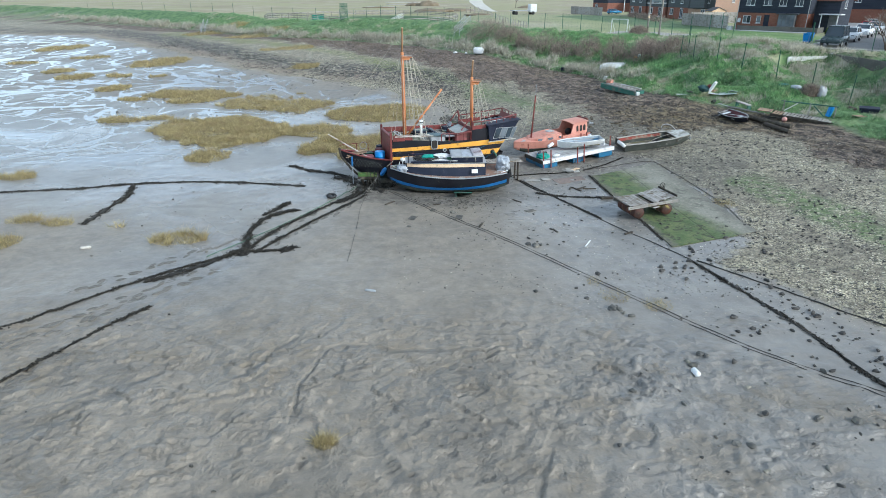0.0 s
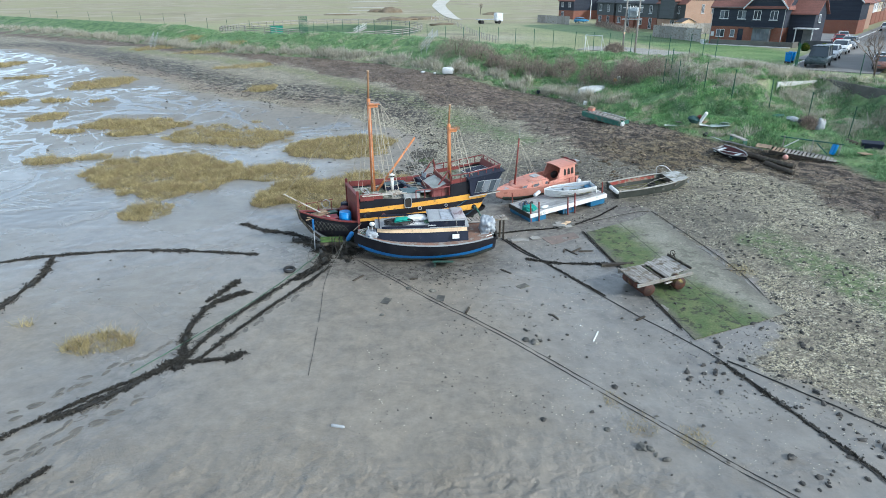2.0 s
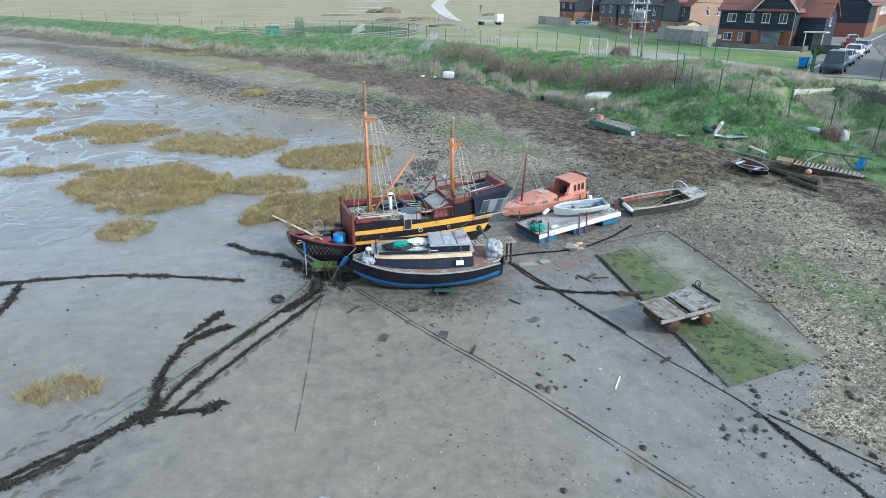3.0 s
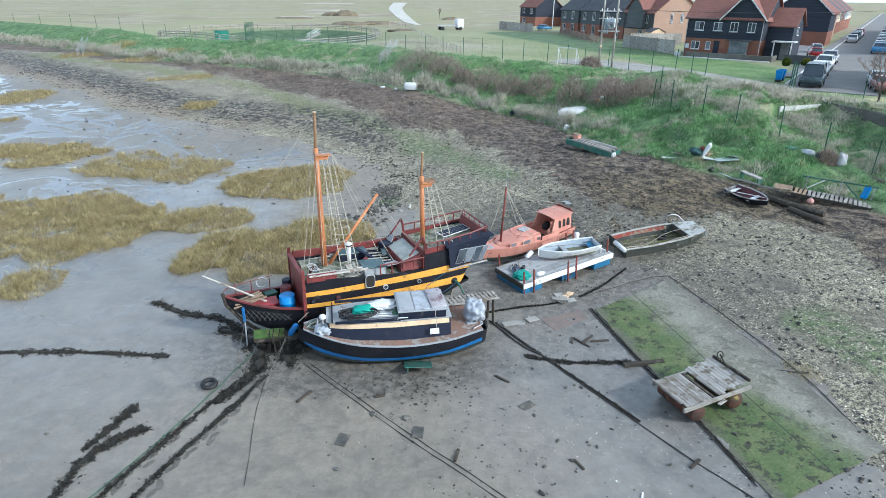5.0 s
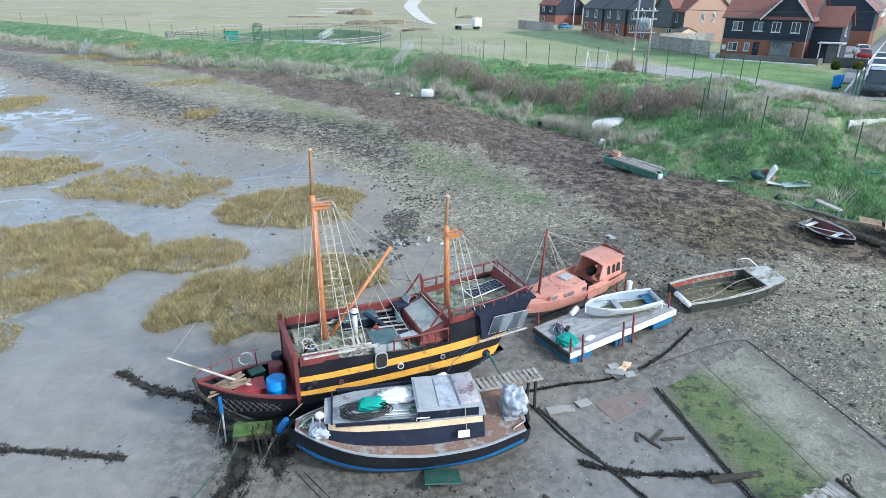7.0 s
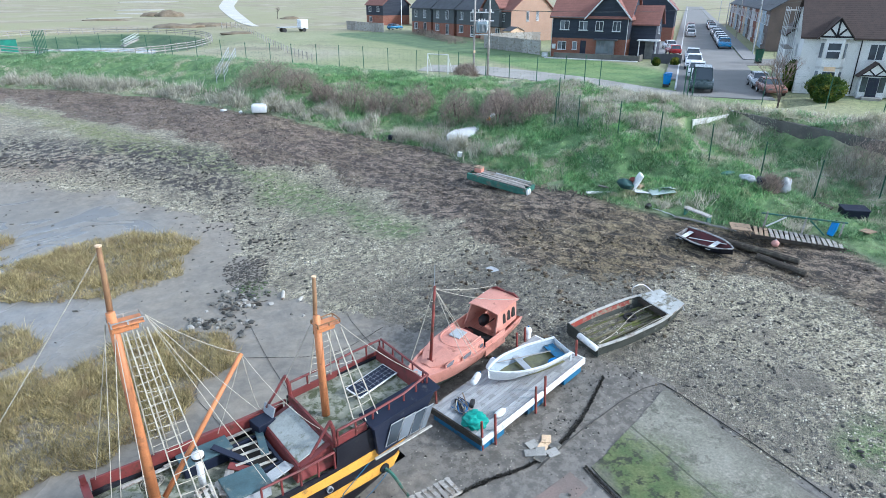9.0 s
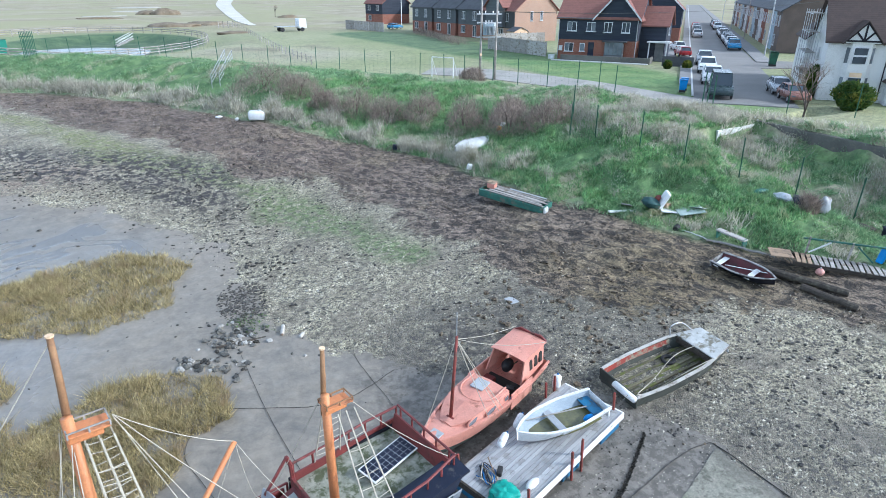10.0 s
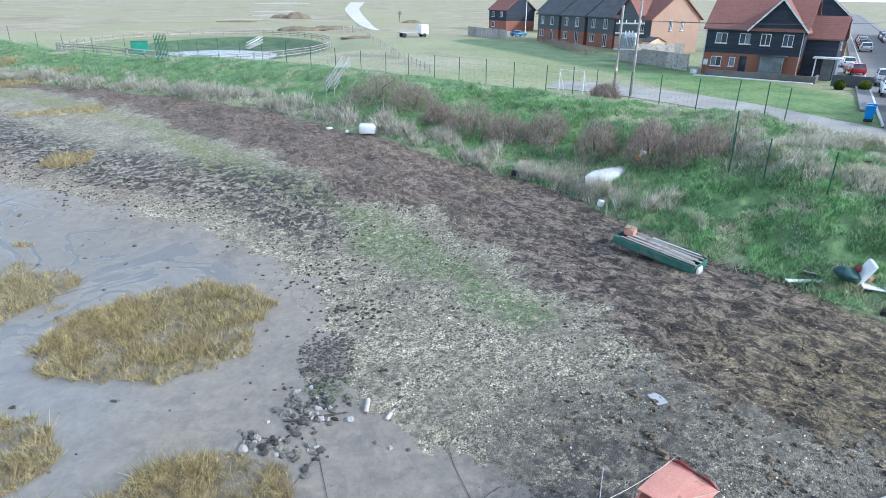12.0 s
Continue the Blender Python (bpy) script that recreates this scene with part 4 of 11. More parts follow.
def ship():
    s = thing("sailing_ship", pose(-2.1, 32.15, 0.0, 0, 0, 18.6), "black two-masted wooden ship with yellow stripes aground on mud", "ship")
    half = smooth_fn([-3.75, -3.4, -2.6, -1.6, -0.6, 1.5, 4, 6.3], [0.02, 0.30, 0.72, 1.02, 1.2, 1.3, 1.28, 1.08])
    low_top = smooth_fn([-3.75, -2.6, -1.2, 6.3], [1.85, 1.5, 1.3, 1.35])
    keel = smooth_fn([-3.75, -3.2, -2.6, -1.8, 3.6, 4.8, 5.3, 6.3], [1.6, 0.85, 0.3, 0.04, 0.04, 0.3, 0.85, 1.15])
    part("lower_hull", hull_mesh(hull_rings(-3.72, 5.55, half, keel, low_top, 0.36, 30)), M_BLACK, s, "black lower hull, scuffed", True)
    part("stem_post", tube(bmesh.new(), [(-3.78, 0, 1.98), (-3.7, 0, 1.5), (-3.2, 0, 0.75), (-2.55, 0, 0.12), (-1.8, 0, 0.0)], 0.07), M_WOODDARK, s)
    # topsides, raised aft of the forecastle bulkhead
    edge = smooth_fn([-1.1, 0.5, 2.2, 3.55], [2.48, 2.36, 2.2, 2.2])
    aft = smooth_fn([3.55, 4.6, 6.4], [2.74, 2.82, 3.02])
    top = lambda x: edge(x) if x < 3.55 else aft(x)
    stern = lambda z: 5.1 + 0.42 * (z - 1.2) * 1.6

    def sides(xs, z0, z1, push=0.0, thick=0.06):
        bm = bmesh.new()
        for sgn in (1, -1):
            rings = []
            for x in xs:
                a, b = z0(x), z1(x)
                yo = half(x) + push
                f = lambda z: min(x, stern(z)) if x > 5 else x
                rings.append([(f(a), sgn * (yo * 0.985), a), (f(b), sgn * yo, b), (f(b), sgn * (yo - thick), b), (f(a), sgn * (yo - thick), a)])
            loft(bm, rings)
        return bm

    xs = [-1.08 + 0.38 * i for i in range(13)] + [3.54, 3.56] + [4.0 + 0.3 * i for i in range(9)]
    xs.sort()
    part("topside_planking", sides(xs, lambda x: low_top(x) - 0.03, top), M_BLACK, s, "black painted topside planking")
    up, dn = smooth_fn([-1.1, 3, 6.3], [1.80, 1.82, 1.86]), smooth_fn([-1.1, 3, 6.3], [1.36, 1.30, 1.28])
    part("upper_stripe", sides(xs[:-1], up, lambda x: up(x) + 0.2 + 0.02 * x, 0.012), M_YELLOW, s, "yellow painted stripe")
    part("lower_stripe", sides(xs[:-1], dn, lambda x: dn(x) + 0.17 + 0.025 * x, 0.014), M_YELLOW, s, "yellow painted stripe")
    # transom
    bm = bmesh.new()
    loft(bm, [[(stern(z) - d, y, z) for y in (-half(5.6) * w, half(5.6) * w)] + [(stern(z) - d - 0.06, y, z) for y in (half(5.6) * w, -half(5.6) * w)] for z, w, d in ((1.2, 0.8, 0), (2.0, 0.97, 0), (3.0, 1.0, 0.0))])
    part("transom", bm, M_BLACK, s)
    part("rudder", boxes(((5.2, 0, 0.75), (0.5, 0.07, 1.2), (0, 14, 0), 0.02)), M_HULLGREEN, s)
    # decks
    def deck(xs, z, inset=0.05, low=False):
        bm = bmesh.new()
        wid = lambda x: (half(x) * max(0.02, (z(x) - keel(x)) / (low_top(x) - keel(x))) ** 0.36 if low else half(x))
        loft(bm, [[(x, -max(0.03, wid(x) - inset), z(x)), (x, max(0.03, wid(x) - inset), z(x)), (x, max(0.03, wid(x) - inset), z(x) - 0.05), (x, -max(0.03, wid(x) - inset), z(x) - 0.05)] for x in xs])
        return bm
    part("well_deck", deck([-3.0 + 0.32 * i for i in range(7)], lambda x: 1.0, 0.06, True), M_RED, s, "red painted bow well deck")
    part("main_deck", deck([-1.05 + 0.46 * i for i in range(11)], lambda x: edge(x) - 0.12), M_MOSSDECK, s, "mossy grey main deck")
    part("quarter_deck", deck([3.55 + 0.3 * i for i in range(10)], lambda x: aft(x) - 0.06), M_MOSSDECK, s, "mossy grey quarter deck")
    part("bow_rim", rim([-3.7 + 0.22 * i for i in range(13)], half, low_top, 0.1, 0.06, 0.03), M_RED, s, "red gunwale round the bow")
    part("bulkhead", boxes(((-1.1, 0, 1.78), (0.08, 2.12, 1.7), (0, 0, 0), 0.02)), M_RED, s, "dark red forecastle bulkhead")
    part("bulkhead_beam", boxes(((-1.12, 0, 2.66), (0.16, 2.4, 0.1), (0, 0, 0), 0.02)), M_RED, s)
    for y in (-1.17, 1.17):
        part("bulkhead_post", boxes(((-1.12, y, 2.1), (0.12, 0.1, 1.6), (0, 0, 0), 0.015)), M_RED, s)
    # low red bulwark round the foredeck
    for y, x0, x1 in ((-1.17, -1.0, 0.1), (1.19, -1.0, 3.4)):
        part("bulwark", boxes((((x0 + x1) / 2, y, 2.52), (x1 - x0, 0.06, 0.3), (0, 1.5, 0), 0.012)), M_RED, s)
    part("cap_rail", boxes(((0.2, -1.2, 2.60), (2.2, 0.13, 0.05), (0, 2, 0), 0.01)), M_DIRTYWHITE, s, "worn white cap rail")
    rail(s, [(-0.9, -0.98, 2.62), (1.1, -1.12, 2.62)], 0.03, M_DIRTYWHITE, "loose_pole")
    # red frame of the fore hatch
    part("fore_hatch", boxes(((-0.15, -0.55, 2.44), (0.6, 0.5, 0.18), (0, 0, 6), 0.02), ((-0.55, 0.45, 2.42), (0.7, 0.6, 0.14), (0, 0, 0), 0.02)), M_MOSSDECK, s)
    # skylight with red frame aft of midships
    bm = bmesh.new()
    loft(bm, [[(2.62, -1.1, 2.16), (2.62, 1.1, 2.16), (2.74, 1.02, 2.44), (2.74, -1.02, 2.44)], [(3.55, -1.12, 2.16), (3.55, 1.12, 2.16), (3.55, 1.02, 2.70), (3.55, -1.02, 2.70)]])
    part("skylight_coaming", bm, M_RED, s, "dark red skylight coaming")
    part("skylight_top", boxes(((3.14, 0, 2.585), (0.72, 1.72, 0.03), (0, -17.7, 0), 0.008)), mat("dirty_glazing", (0.40, 0.42, 0.39), (0.30, 0.32, 0.29), 0.35, 2.2, 20, 0.2, stain=(0.16, 0.17, 0.11), amount=0.5, sscale=3), s, "dirty grey skylight glazing")
    part("skylight_edge", boxes(((2.77, -0.1, 2.475), (0.05, 1.7, 0.03), (0, -17, 0), 0.008)), M_RED, s)
    # quarter deck: bulwark, rails
    for y in (-1.18, 1.16):
        part("bulwark", boxes(((4.0 if y < 0 else 4.95, y, 2.86), (0.85 if y < 0 else 2.75, 0.05, 0.24), (0, -4, 0), 0.01)), M_RED, s)
    part("break_bulkhead", boxes(((3.58, 0, 2.66), (0.07, 2.3, 0.42), (0, 0, 0), 0.012)), M_RED, s)
    part("stern_bulwark", boxes(((6.2, 0, 3.12), (0.06, 2.05, 0.42), (0, 12, 0), 0.012)), M_RED, s, "dark red stern bulwark")
    for y in (-1.2, 1.18):
        pts = [(3.65, y, 3.16), (4.6, y, 3.22), (5.5, y, 3.33), (6.3, y * 0.9, 3.46)]
        rail(s, pts, 0.032, M_RED)
        posts(s, [(p[0], p[1], p[2] - 0.42) for p in curve_pts(pts, 2)], 0.026, 0.42, M_RED)
    rail(s, [(6.33, -1.1, 3.46), (6.36, 1.08, 3.46)], 0.032, M_RED)
    posts(s, [(6.32, -0.9 + 0.45 * i, 3.1) for i in range(5)], 0.026, 0.36, M_RED)
    # waist rails, near and far
    for y, x0 in ((-1.26, 1.75), (1.24, 1.2)):
        pts = [(x0, y, 2.64), (x0 + 0.9, y, 2.62), (3.5, y, 2.66)]
        rail(s, pts, 0.03, M_RED)
        posts(s, [(p[0], p[1], p[2] - 0.46) for p in curve_pts(pts, 2)], 0.026, 0.46, M_RED)
    # bitts that stand taller on the break
    for y in (1.12, -1.15):
        bm = bmesh.new()
        tube(bm, [(3.62, y, 2.6), (3.58, y, 3.2), (3.5, y, 3.45)], 0.05, 6)
        tube(bm, [(3.5, y, 3.44), (3.2, y, 3.05), (2.95, y, 2.75)], 0.035, 6)
        part("rail_knee", bm, M_RED, s)
    # stern gallery cabin on the starboard quarter
    bm = bmesh.new()
    loft(bm, [[(4.62, y, 2.04) for y in (-1.36, -0.95)] + [(4.5, y, 2.93) for y in (-0.95, -1.40)], [(5.80, y, 2.14) for y in (-1.30, -0.9)] + [(6.36, y, 3.16) for y in (-0.9, -1.36)]])
    cab = part("stern_cabin", bm, M_NAVY, s, "navy boxed stern cabin")
    bm = bmesh.new()
    loft(bm, [[(4.42, -1.46, 2.94), (4.42, -0.86, 2.98), (4.42, -0.86, 3.03), (4.42, -1.46, 2.99)], [(6.46, -1.42, 3.17), (6.46, -0.84, 3.2), (6.46, -0.84, 3.26), (6.46, -1.42, 3.22)]])
    part("cabin_roof", bm, M_NAVY, cab)
    part("window_ledge", boxes(((5.35, -1.40, 2.08), (1.75, 0.07, 0.04), (0, -3, 1.5), 0.01)), M_DIRTYWHITE, cab)
    for i, (x0, x1) in enumerate(((4.80, 5.12), (5.17, 5.47), (5.52, 5.80), (5.84, 6.02))):
        lean = 0.34
        bm = bmesh.new()
        q = [(x0 + 0.1 * 0, -1.375, 2.2), (x1, -1.37, 2.21), (x1 + lean * 0.7, -1.40, 2.82), (x0 + lean * 0.5, -1.405, 2.80)]
        loft(bm, [q, [(a, b - 0.02, c) for a, b, c in q]])
        w = part("window", bm, M_GREYW, cab)
        cx, cz = sum(p[0] for p in q) / 4, sum(p[2] for p in q) / 4
        g = [(cx + (a - cx) * 0.9, b - 0.022, cz + (c - cz) * 0.93) for a, b, c in q]
        bm = bmesh.new()
        loft(bm, [g, [(a, b - 0.006, c) for a, b, c in g]])
        part("pane", bm, M_GLASSPALE if i % 2 else M_GLASS, w)
    # rounded hatch and portholes in the side
    bm = bmesh.new()
    ring = lambda r, y, w, h: [(1.32 + w * math.copysign(abs(math.cos(a)) ** 0.5, math.cos(a)) * r, y, 2.1 + h * math.copysign(abs(math.sin(a)) ** 0.5, math.sin(a)) * r) for a in [2 * math.pi * k / 20 for k in range(20)]]
    loft(bm, [ring(1.0, -1.31, 0.19, 0.27), ring(1.0, -1.345, 0.19, 0.27)])
    h = part("side_hatch", bm, M_GREYW, s, "white-rimmed side hatch")
    # solid plate painted near-black in place of the unlit inside
    bm = bmesh.new()
    loft(bm, [ring(0.86, -1.34, 0.19, 0.27), ring(0.86, -1.352, 0.19, 0.27)])
    part("hatch_opening", bm, M_DARKIN, h)
    for x, z, r, m in ((1.92, 1.74, 0.1, M_WINFRAME), (0.1, 1.62, 0.08, M_RED), (3.3, 1.72, 0.08, M_GREYW), (-0.8, 1.62, 0.08, M_BLACK), (4.85, 1.42, 0.13, M_DARKIN)):
        bm = tube(bmesh.new(), [(x, -half(x) + 0.02, z), (x, -half(x) - 0.045, z)], r, 14)
        p = part("porthole", bm, m, s)
        part("port_glass", tube(bmesh.new(), [(x, -half(x) - 0.03, z), (x, -half(x) - 0.05, z)], r * 0.7, 14), M_GLASS, p)
    # masts
    for name, x, z0, zp, zt, fw in (("fore_mast", -0.05, 2.2, 6.68, 8.14, 0.06), ("main_mast", 3.98, 2.6, 5.22, 6.35, 0.1)):
        mst = part(name, tube(bmesh.new(), [(x + 0.02, 0, z0), (x, 0, (z0 + zp) / 2), (x - 0.02, 0, zp + 0.25)], 0.115 if x < 1 else 0.1, 10, 0.085), M_ORANGE, s, "orange varnished mast", True)
        part("topmast", tube(bmesh.new(), [(x - 0.03, 0.1, zp - 0.25), (x + fw * 0.5, 0.15, (zp + zt) / 2), (x + fw, 0.2, zt)], 0.06, 8, 0.045), M_SPARTOP, mst, "", True)
        top_ = part("mast_top", boxes(((x + 0.2, 0, zp), (0.56, 0.36, 0.03), (0, 2, 0), 0.008)), M_ORANGE, mst)
        bm = boxes(*[((x + 0.2, yy, zp + 0.09), (0.58, 0.022, 0.02)) for yy in (-0.17, 0.17)], *[((x + xx, 0, zp + 0.09), (0.022, 0.34, 0.02)) for xx in (-0.08, 0.48)], *[((x + xx, yy, zp + 0.045), (0.025, 0.025, 0.085)) for xx in (-0.08, 0.2, 0.48) for yy in (-0.17, 0.17)])
        part("top_rail", bm, M_WOODGREY if x < 1 else M_SPARTOP, top_)
        part("truck", tube(bmesh.new(), [(x + fw, 0.2, zt), (x + fw, 0.2, zt + 0.03)], 0.06, 8), M_TAN, mst)
        part("mast_cheek", boxes(((x + 0.15, 0, zp - 0.1), (0.48, 0.2, 0.13), (0, 0, 0), 0.03)), M_ORANGE, mst)
    boom = part("boom", tube(bmesh.new(), [(0.15, 0.0, 2.45), (2.37, 0.65, 4.79)], 0.062, 8, 0.05), M_ORANGE, s, "orange boom, raised", True)
    sprit = part("bowsprit", tube(bmesh.new(), [(-2.2, -0.1, 1.35), (-4.35, 0.05, 2.78)], 0.045, 7, 0.025), M_DIRTYWHITE, s, "white weathered bowsprit")
    # shrouds and ratlines
    for x, zp, ends, side_y in ((-0.05, 6.6, (0.3, 0.62, 0.94), -1.24), (-0.05, 6.6, (0.3, 0.62, 0.94), 1.22), (3.95, 5.15, (4.15, 4.45, 4.8), -1.2), (3.95, 5.15, (4.15, 4.45, 4.8), 1.16)):
        zb = 2.5 if x < 1 else 2.9
        feet = [Vector((e, side_y, zb)) for e in ends]
        heads = [Vector((x + 0.12 + 0.18 * i, 0.26 * (1 if side_y > 0 else -1), zp - 0.02)) for i in range(3)]
        for a, b in zip(feet, heads):
            part("shroud", tube(bmesh.new(), [a, b], 0.017, 4), M_ROPE, s)
        n = 16 if x < 1 else 8
        for k in range(1, n):
            t = k / (n + 1)
            pts = [a.lerp(b, t) for a, b in zip(feet, heads)]
            wob = 0.03 * math.sin(k * 2.3)
            part("ratline", tube(bmesh.new(), [pts[0] + Vector((0, 0, wob)), pts[1] - Vector((0, 0, 0.02)), pts[2] - Vector((0, 0, wob))], 0.01, 4), M_ROPE, s)
    top1, top2, tip = Vector((0.5, 0.1, 6.66)), Vector((4.45, 0, 5.18)), Vector((2.37, 0.65, 4.79))
    lines = [sag(top1, tip, 0.12), sag(top1, (1.9, -1.2, 2.7), 0.05), sag(top1 + Vector((0, -0.1, 0)), (2.3, -1.25, 2.7), 0.1), sag(top1, (2.4, 0.2, 3.5), 0.06), sag(tip, (3.6, -0.6, 2.8), 0.25), sag(tip, (2.9, 1.2, 2.7), 0.5),
             sag(tip, (1.7, 1.1, 2.6), 0.05), sag(top2, (6.2, -1.0, 3.45), 0.12), sag((-0.02, 0.2, 8.05), (-4.3, 0.05, 2.75), 0.1), sag((-0.1, -0.2, 6.6), (-0.9, -1.15, 2.7), 0.02), sag((-0.15, 0.25, 6.6), (-0.9, 1.15, 2.7), 0.02),
             sag((-0.2, 0.05, 6.7), (-0.95, -0.6, 2.7), 0.03), sag((-0.1, -0.25, 6.5), (-0.35, -1.2, 2.5), 0.02), sag((3.9, 0.2, 5.2), (3.2, 1.1, 2.9), 0.03)]
    ropes(s, lines, 0.009, M_ROPE)
    # bow clutter
    part("pulpit_rail", tube(bmesh.new(), curve_pts([(-1.9, 0.85, 2.0), (-2.7, 0.62, 2.02), (-3.5, 0.2, 2.1), (-3.75, 0, 2.08)], 4), 0.016), M_REDPOST, s)
    posts(s, [(-2.0, 0.86, 1.4), (-2.7, 0.66, 1.5), (-3.3, 0.32, 1.65)], 0.018, 0.5, M_REDPOST, "stanchion")
    part("lifebuoy_hoop", tube(bmesh.new(), [(-2.3 + 0.2 * math.cos(a), 0.72, 1.85 + 0.2 * math.sin(a)) for a in [2 * math.pi * k / 16 for k in range(17)]], 0.022, 5), M_GREYW, s)
    part("net", net_mesh(), M_NET, s, "torn rope net hanging over the bow")
    part("mud_line", side_band([-2.2 + 0.42 * i for i in range(17)], half, keel, low_top, 0.36, lambda x: keel(x) + 0.02, lambda x: 0.42 + 0.05 * math.sin(3 * x), 0.006), M_HULLGREEN, s, "weed-grown bottom of the hull")
    return s


def net_mesh():
    bm = bmesh.new()
    for i in range(10):
        x = -3.45 + 0.17 * i
        y = -0.32 - 0.062 * i - 0.05
        tube(bm, sag((x, y - 0.1, 1.55 - 0.03 * i), (x + 0.3, y - 0.06, 0.95), -0.02, 4), 0.008, 4)
        tube(bm, sag((x + 0.3, y - 0.16, 1.5 - 0.03 * i), (x + 0.05, y + 0.0, 0.95), -0.02, 4), 0.008, 4)
    return bm


ship_empty = ship()


def at_ship(x, y, z):
    return pose(-2.1, 32.15, 0.0, 0, 0, 18.6) @ pose(x, y, z)


def barrel(m, r, h, material, label, name="barrel"):
    t = thing(name, m, label, "barrel")
    bm = bmesh.new()
    prof = [(0.0, 0.94), (0.04, 1.0), (0.33, 1.0), (0.345, 1.04), (0.36, 1.0), (0.64, 1.0), (0.655, 1.04), (0.67, 1.0), (0.96, 1.0), (1.0, 0.94)]
    loft(bm, [[(r * k * math.cos(a), r * k * math.sin(a), z * h) for a in [2 * math.pi * j / 18 for j in range(18)]] for z, k in prof])
    part("drum", bm, material, t, "", True)
    part("lid", tube(bmesh.new(), [(0, 0, h - 0.01), (0, 0, h + 0.012)], r * 0.9, 18), material, t)
    return t


barrel(at_ship(-1.62, -0.52, 1.0), 0.29, 0.75, M_BARREL, "bright blue plastic barrel in the ship's bow")
barrel(at_ship(-1.5, 0.3, 1.0), 0.22, 0.72, M_RED, "dark red drum beside the forecastle bulkhead")
barrel(at_ship(-1.38, 0.72, 1.0), 0.18, 0.8, M_NAVY, "dark blue drum beside the forecastle bulkhead")
t = thing("crate", at_ship(-2.05, 0.55, 0.96), "dark green plastic crate in the ship's bow", "crate")
part("tub", boxes(((0, 0, 0.25), (0.42, 0.34, 0.5), (0, 0, 15), 0.03)), M_DKGREEN, t)
part("crate_rim", boxes(((0, 0, 0.49), (0.47, 0.39, 0.05), (0, 0, 15), 0.015)), M_DKGREEN, t)
M_CRIMSON = mat("crimson_paint", (0.42, 0.055, 0.065), (0.30, 0.045, 0.05), 0.5, 2, 25, 0.15, stain=(0.12, 0.04, 0.035), amount=0.3)
t = thing("locker", at_ship(-2.35, -0.1, 0.96), "red painted deck locker in the ship's bow", "locker")
part("carcass", boxes(((0, 0, 0.22), (0.85, 0.62, 0.44), (0, 0, 0), 0.02)), M_CRIMSON, t)
part("lid", boxes(((0, 0, 0.46), (0.9, 0.66, 0.05), (0, 0, 0), 0.015)), M_CRIMSON, t)
t = thing("plank_pile", at_ship(-3.0, -0.05, 1.3), "loose weathered planks piled in the ship's bow", "planks")
for i in range(8):
    part("plank", boxes(((0.1 + 0.05 * math.sin(i * 2.1), -0.25 + 0.07 * i, 0.3 + 0.035 * (i % 3)), (1.2 - 0.06 * i, 0.09, 0.03), (3 * math.sin(i), 8 * math.sin(i * 1.7) - 12, 14 * math.sin(i * 2.7)), 0.005)), M_WOODWARM, t)
t = thing("stove_pipe", at_ship(0.92, -0.05, 2.26), "white stove pipe with a black cowl on the ship's deck", "stove pipe")
part("flue", tube(bmesh.new(), [(0, 0, 0), (0, 0, 0.85)], 0.075, 12), M_WHITE, t, "", True)
bm = bmesh.new()
loft(bm, [[(r * math.cos(a), r * math.sin(a), z) for a in [2 * math.pi * j / 14 for j in range(14)]] for z, r in ((0.8, 0.085), (0.84, 0.13), (0.95, 0.13), (1.0, 0.05))])
part("cowl", bm, M_WHITE, t, "", True)
part("cowl_band", tube(bmesh.new(), [(0, 0, 0.85), (0, 0, 0.9)], 0.137, 14), M_RUBBER, t)
t = thing("deck_box", at_ship(1.62, -0.72, 2.16), "grey-green painted deck box beside the ship's rail", "box")
part("carcass", boxes(((0, 0, 0.16), (0.85, 0.72, 0.32), (0, 0, 0), 0.03)), M_GREYW, t)
part("lid", boxes(((0, 0, 0.35), (0.92, 0.8, 0.06), (0, 4, 0), 0.02)), M_SLATEBOX, t, "mossy slate-blue lid")
t = thing("deck_box", at_ship(1.25, 0.75, 2.2), "dark slate-coloured deck box amidships", "box")
part("carcass", boxes(((0, 0, 0.15), (1.1, 0.5, 0.3), (0, 0, 0), 0.03)), M_NAVY, t)
part("lid", boxes(((0, 0, 0.33), (1.16, 0.56, 0.05), (0, 0, 0), 0.02)), M_SLATEBOX, t)
t = thing("pallet", at_ship(1.0, -0.62, 2.28), "white slatted pallet lying on the ship's deck", "pallet")
for i in range(5):
    part("slat", boxes(((-0.28 + 0.14 * i, 0, 0.1), (0.08, 0.7, 0.03), (18, 0, 0), 0.005)), M_DIRTYWHITE, t)
part("bearer", boxes(((0, -0.28, -0.02), (0.72, 0.06, 0.05), (18, 0, 0), 0.005), ((0, 0.28, 0.15), (0.72, 0.06, 0.05), (18, 0, 0), 0.005)), M_DIRTYWHITE, t)
t = thing("hatch_frame", at_ship(2.15, 0.15, 2.2), "open slatted hatch frame with pale bars", "hatch")
part("coaming", boxes(((-0.42, 0, 0.1), (0.08, 1.2, 0.16), (0, 0, 0), 0.01), ((0.42, 0, 0.1), (0.08, 1.2, 0.16), (0, 0, 0), 0.01), ((0, 0.6, 0.1), (0.9, 0.08, 0.16), (0, 0, 0), 0.01), ((0, -0.6, 0.1), (0.9, 0.08, 0.16), (0, 0, 0), 0.01)), M_NAVY, t)
# solid dark sheet in place of the shade below the slats
part("opening", boxes(((0, 0, 0.05), (0.8, 1.15, 0.02))), M_DARKIN, t)
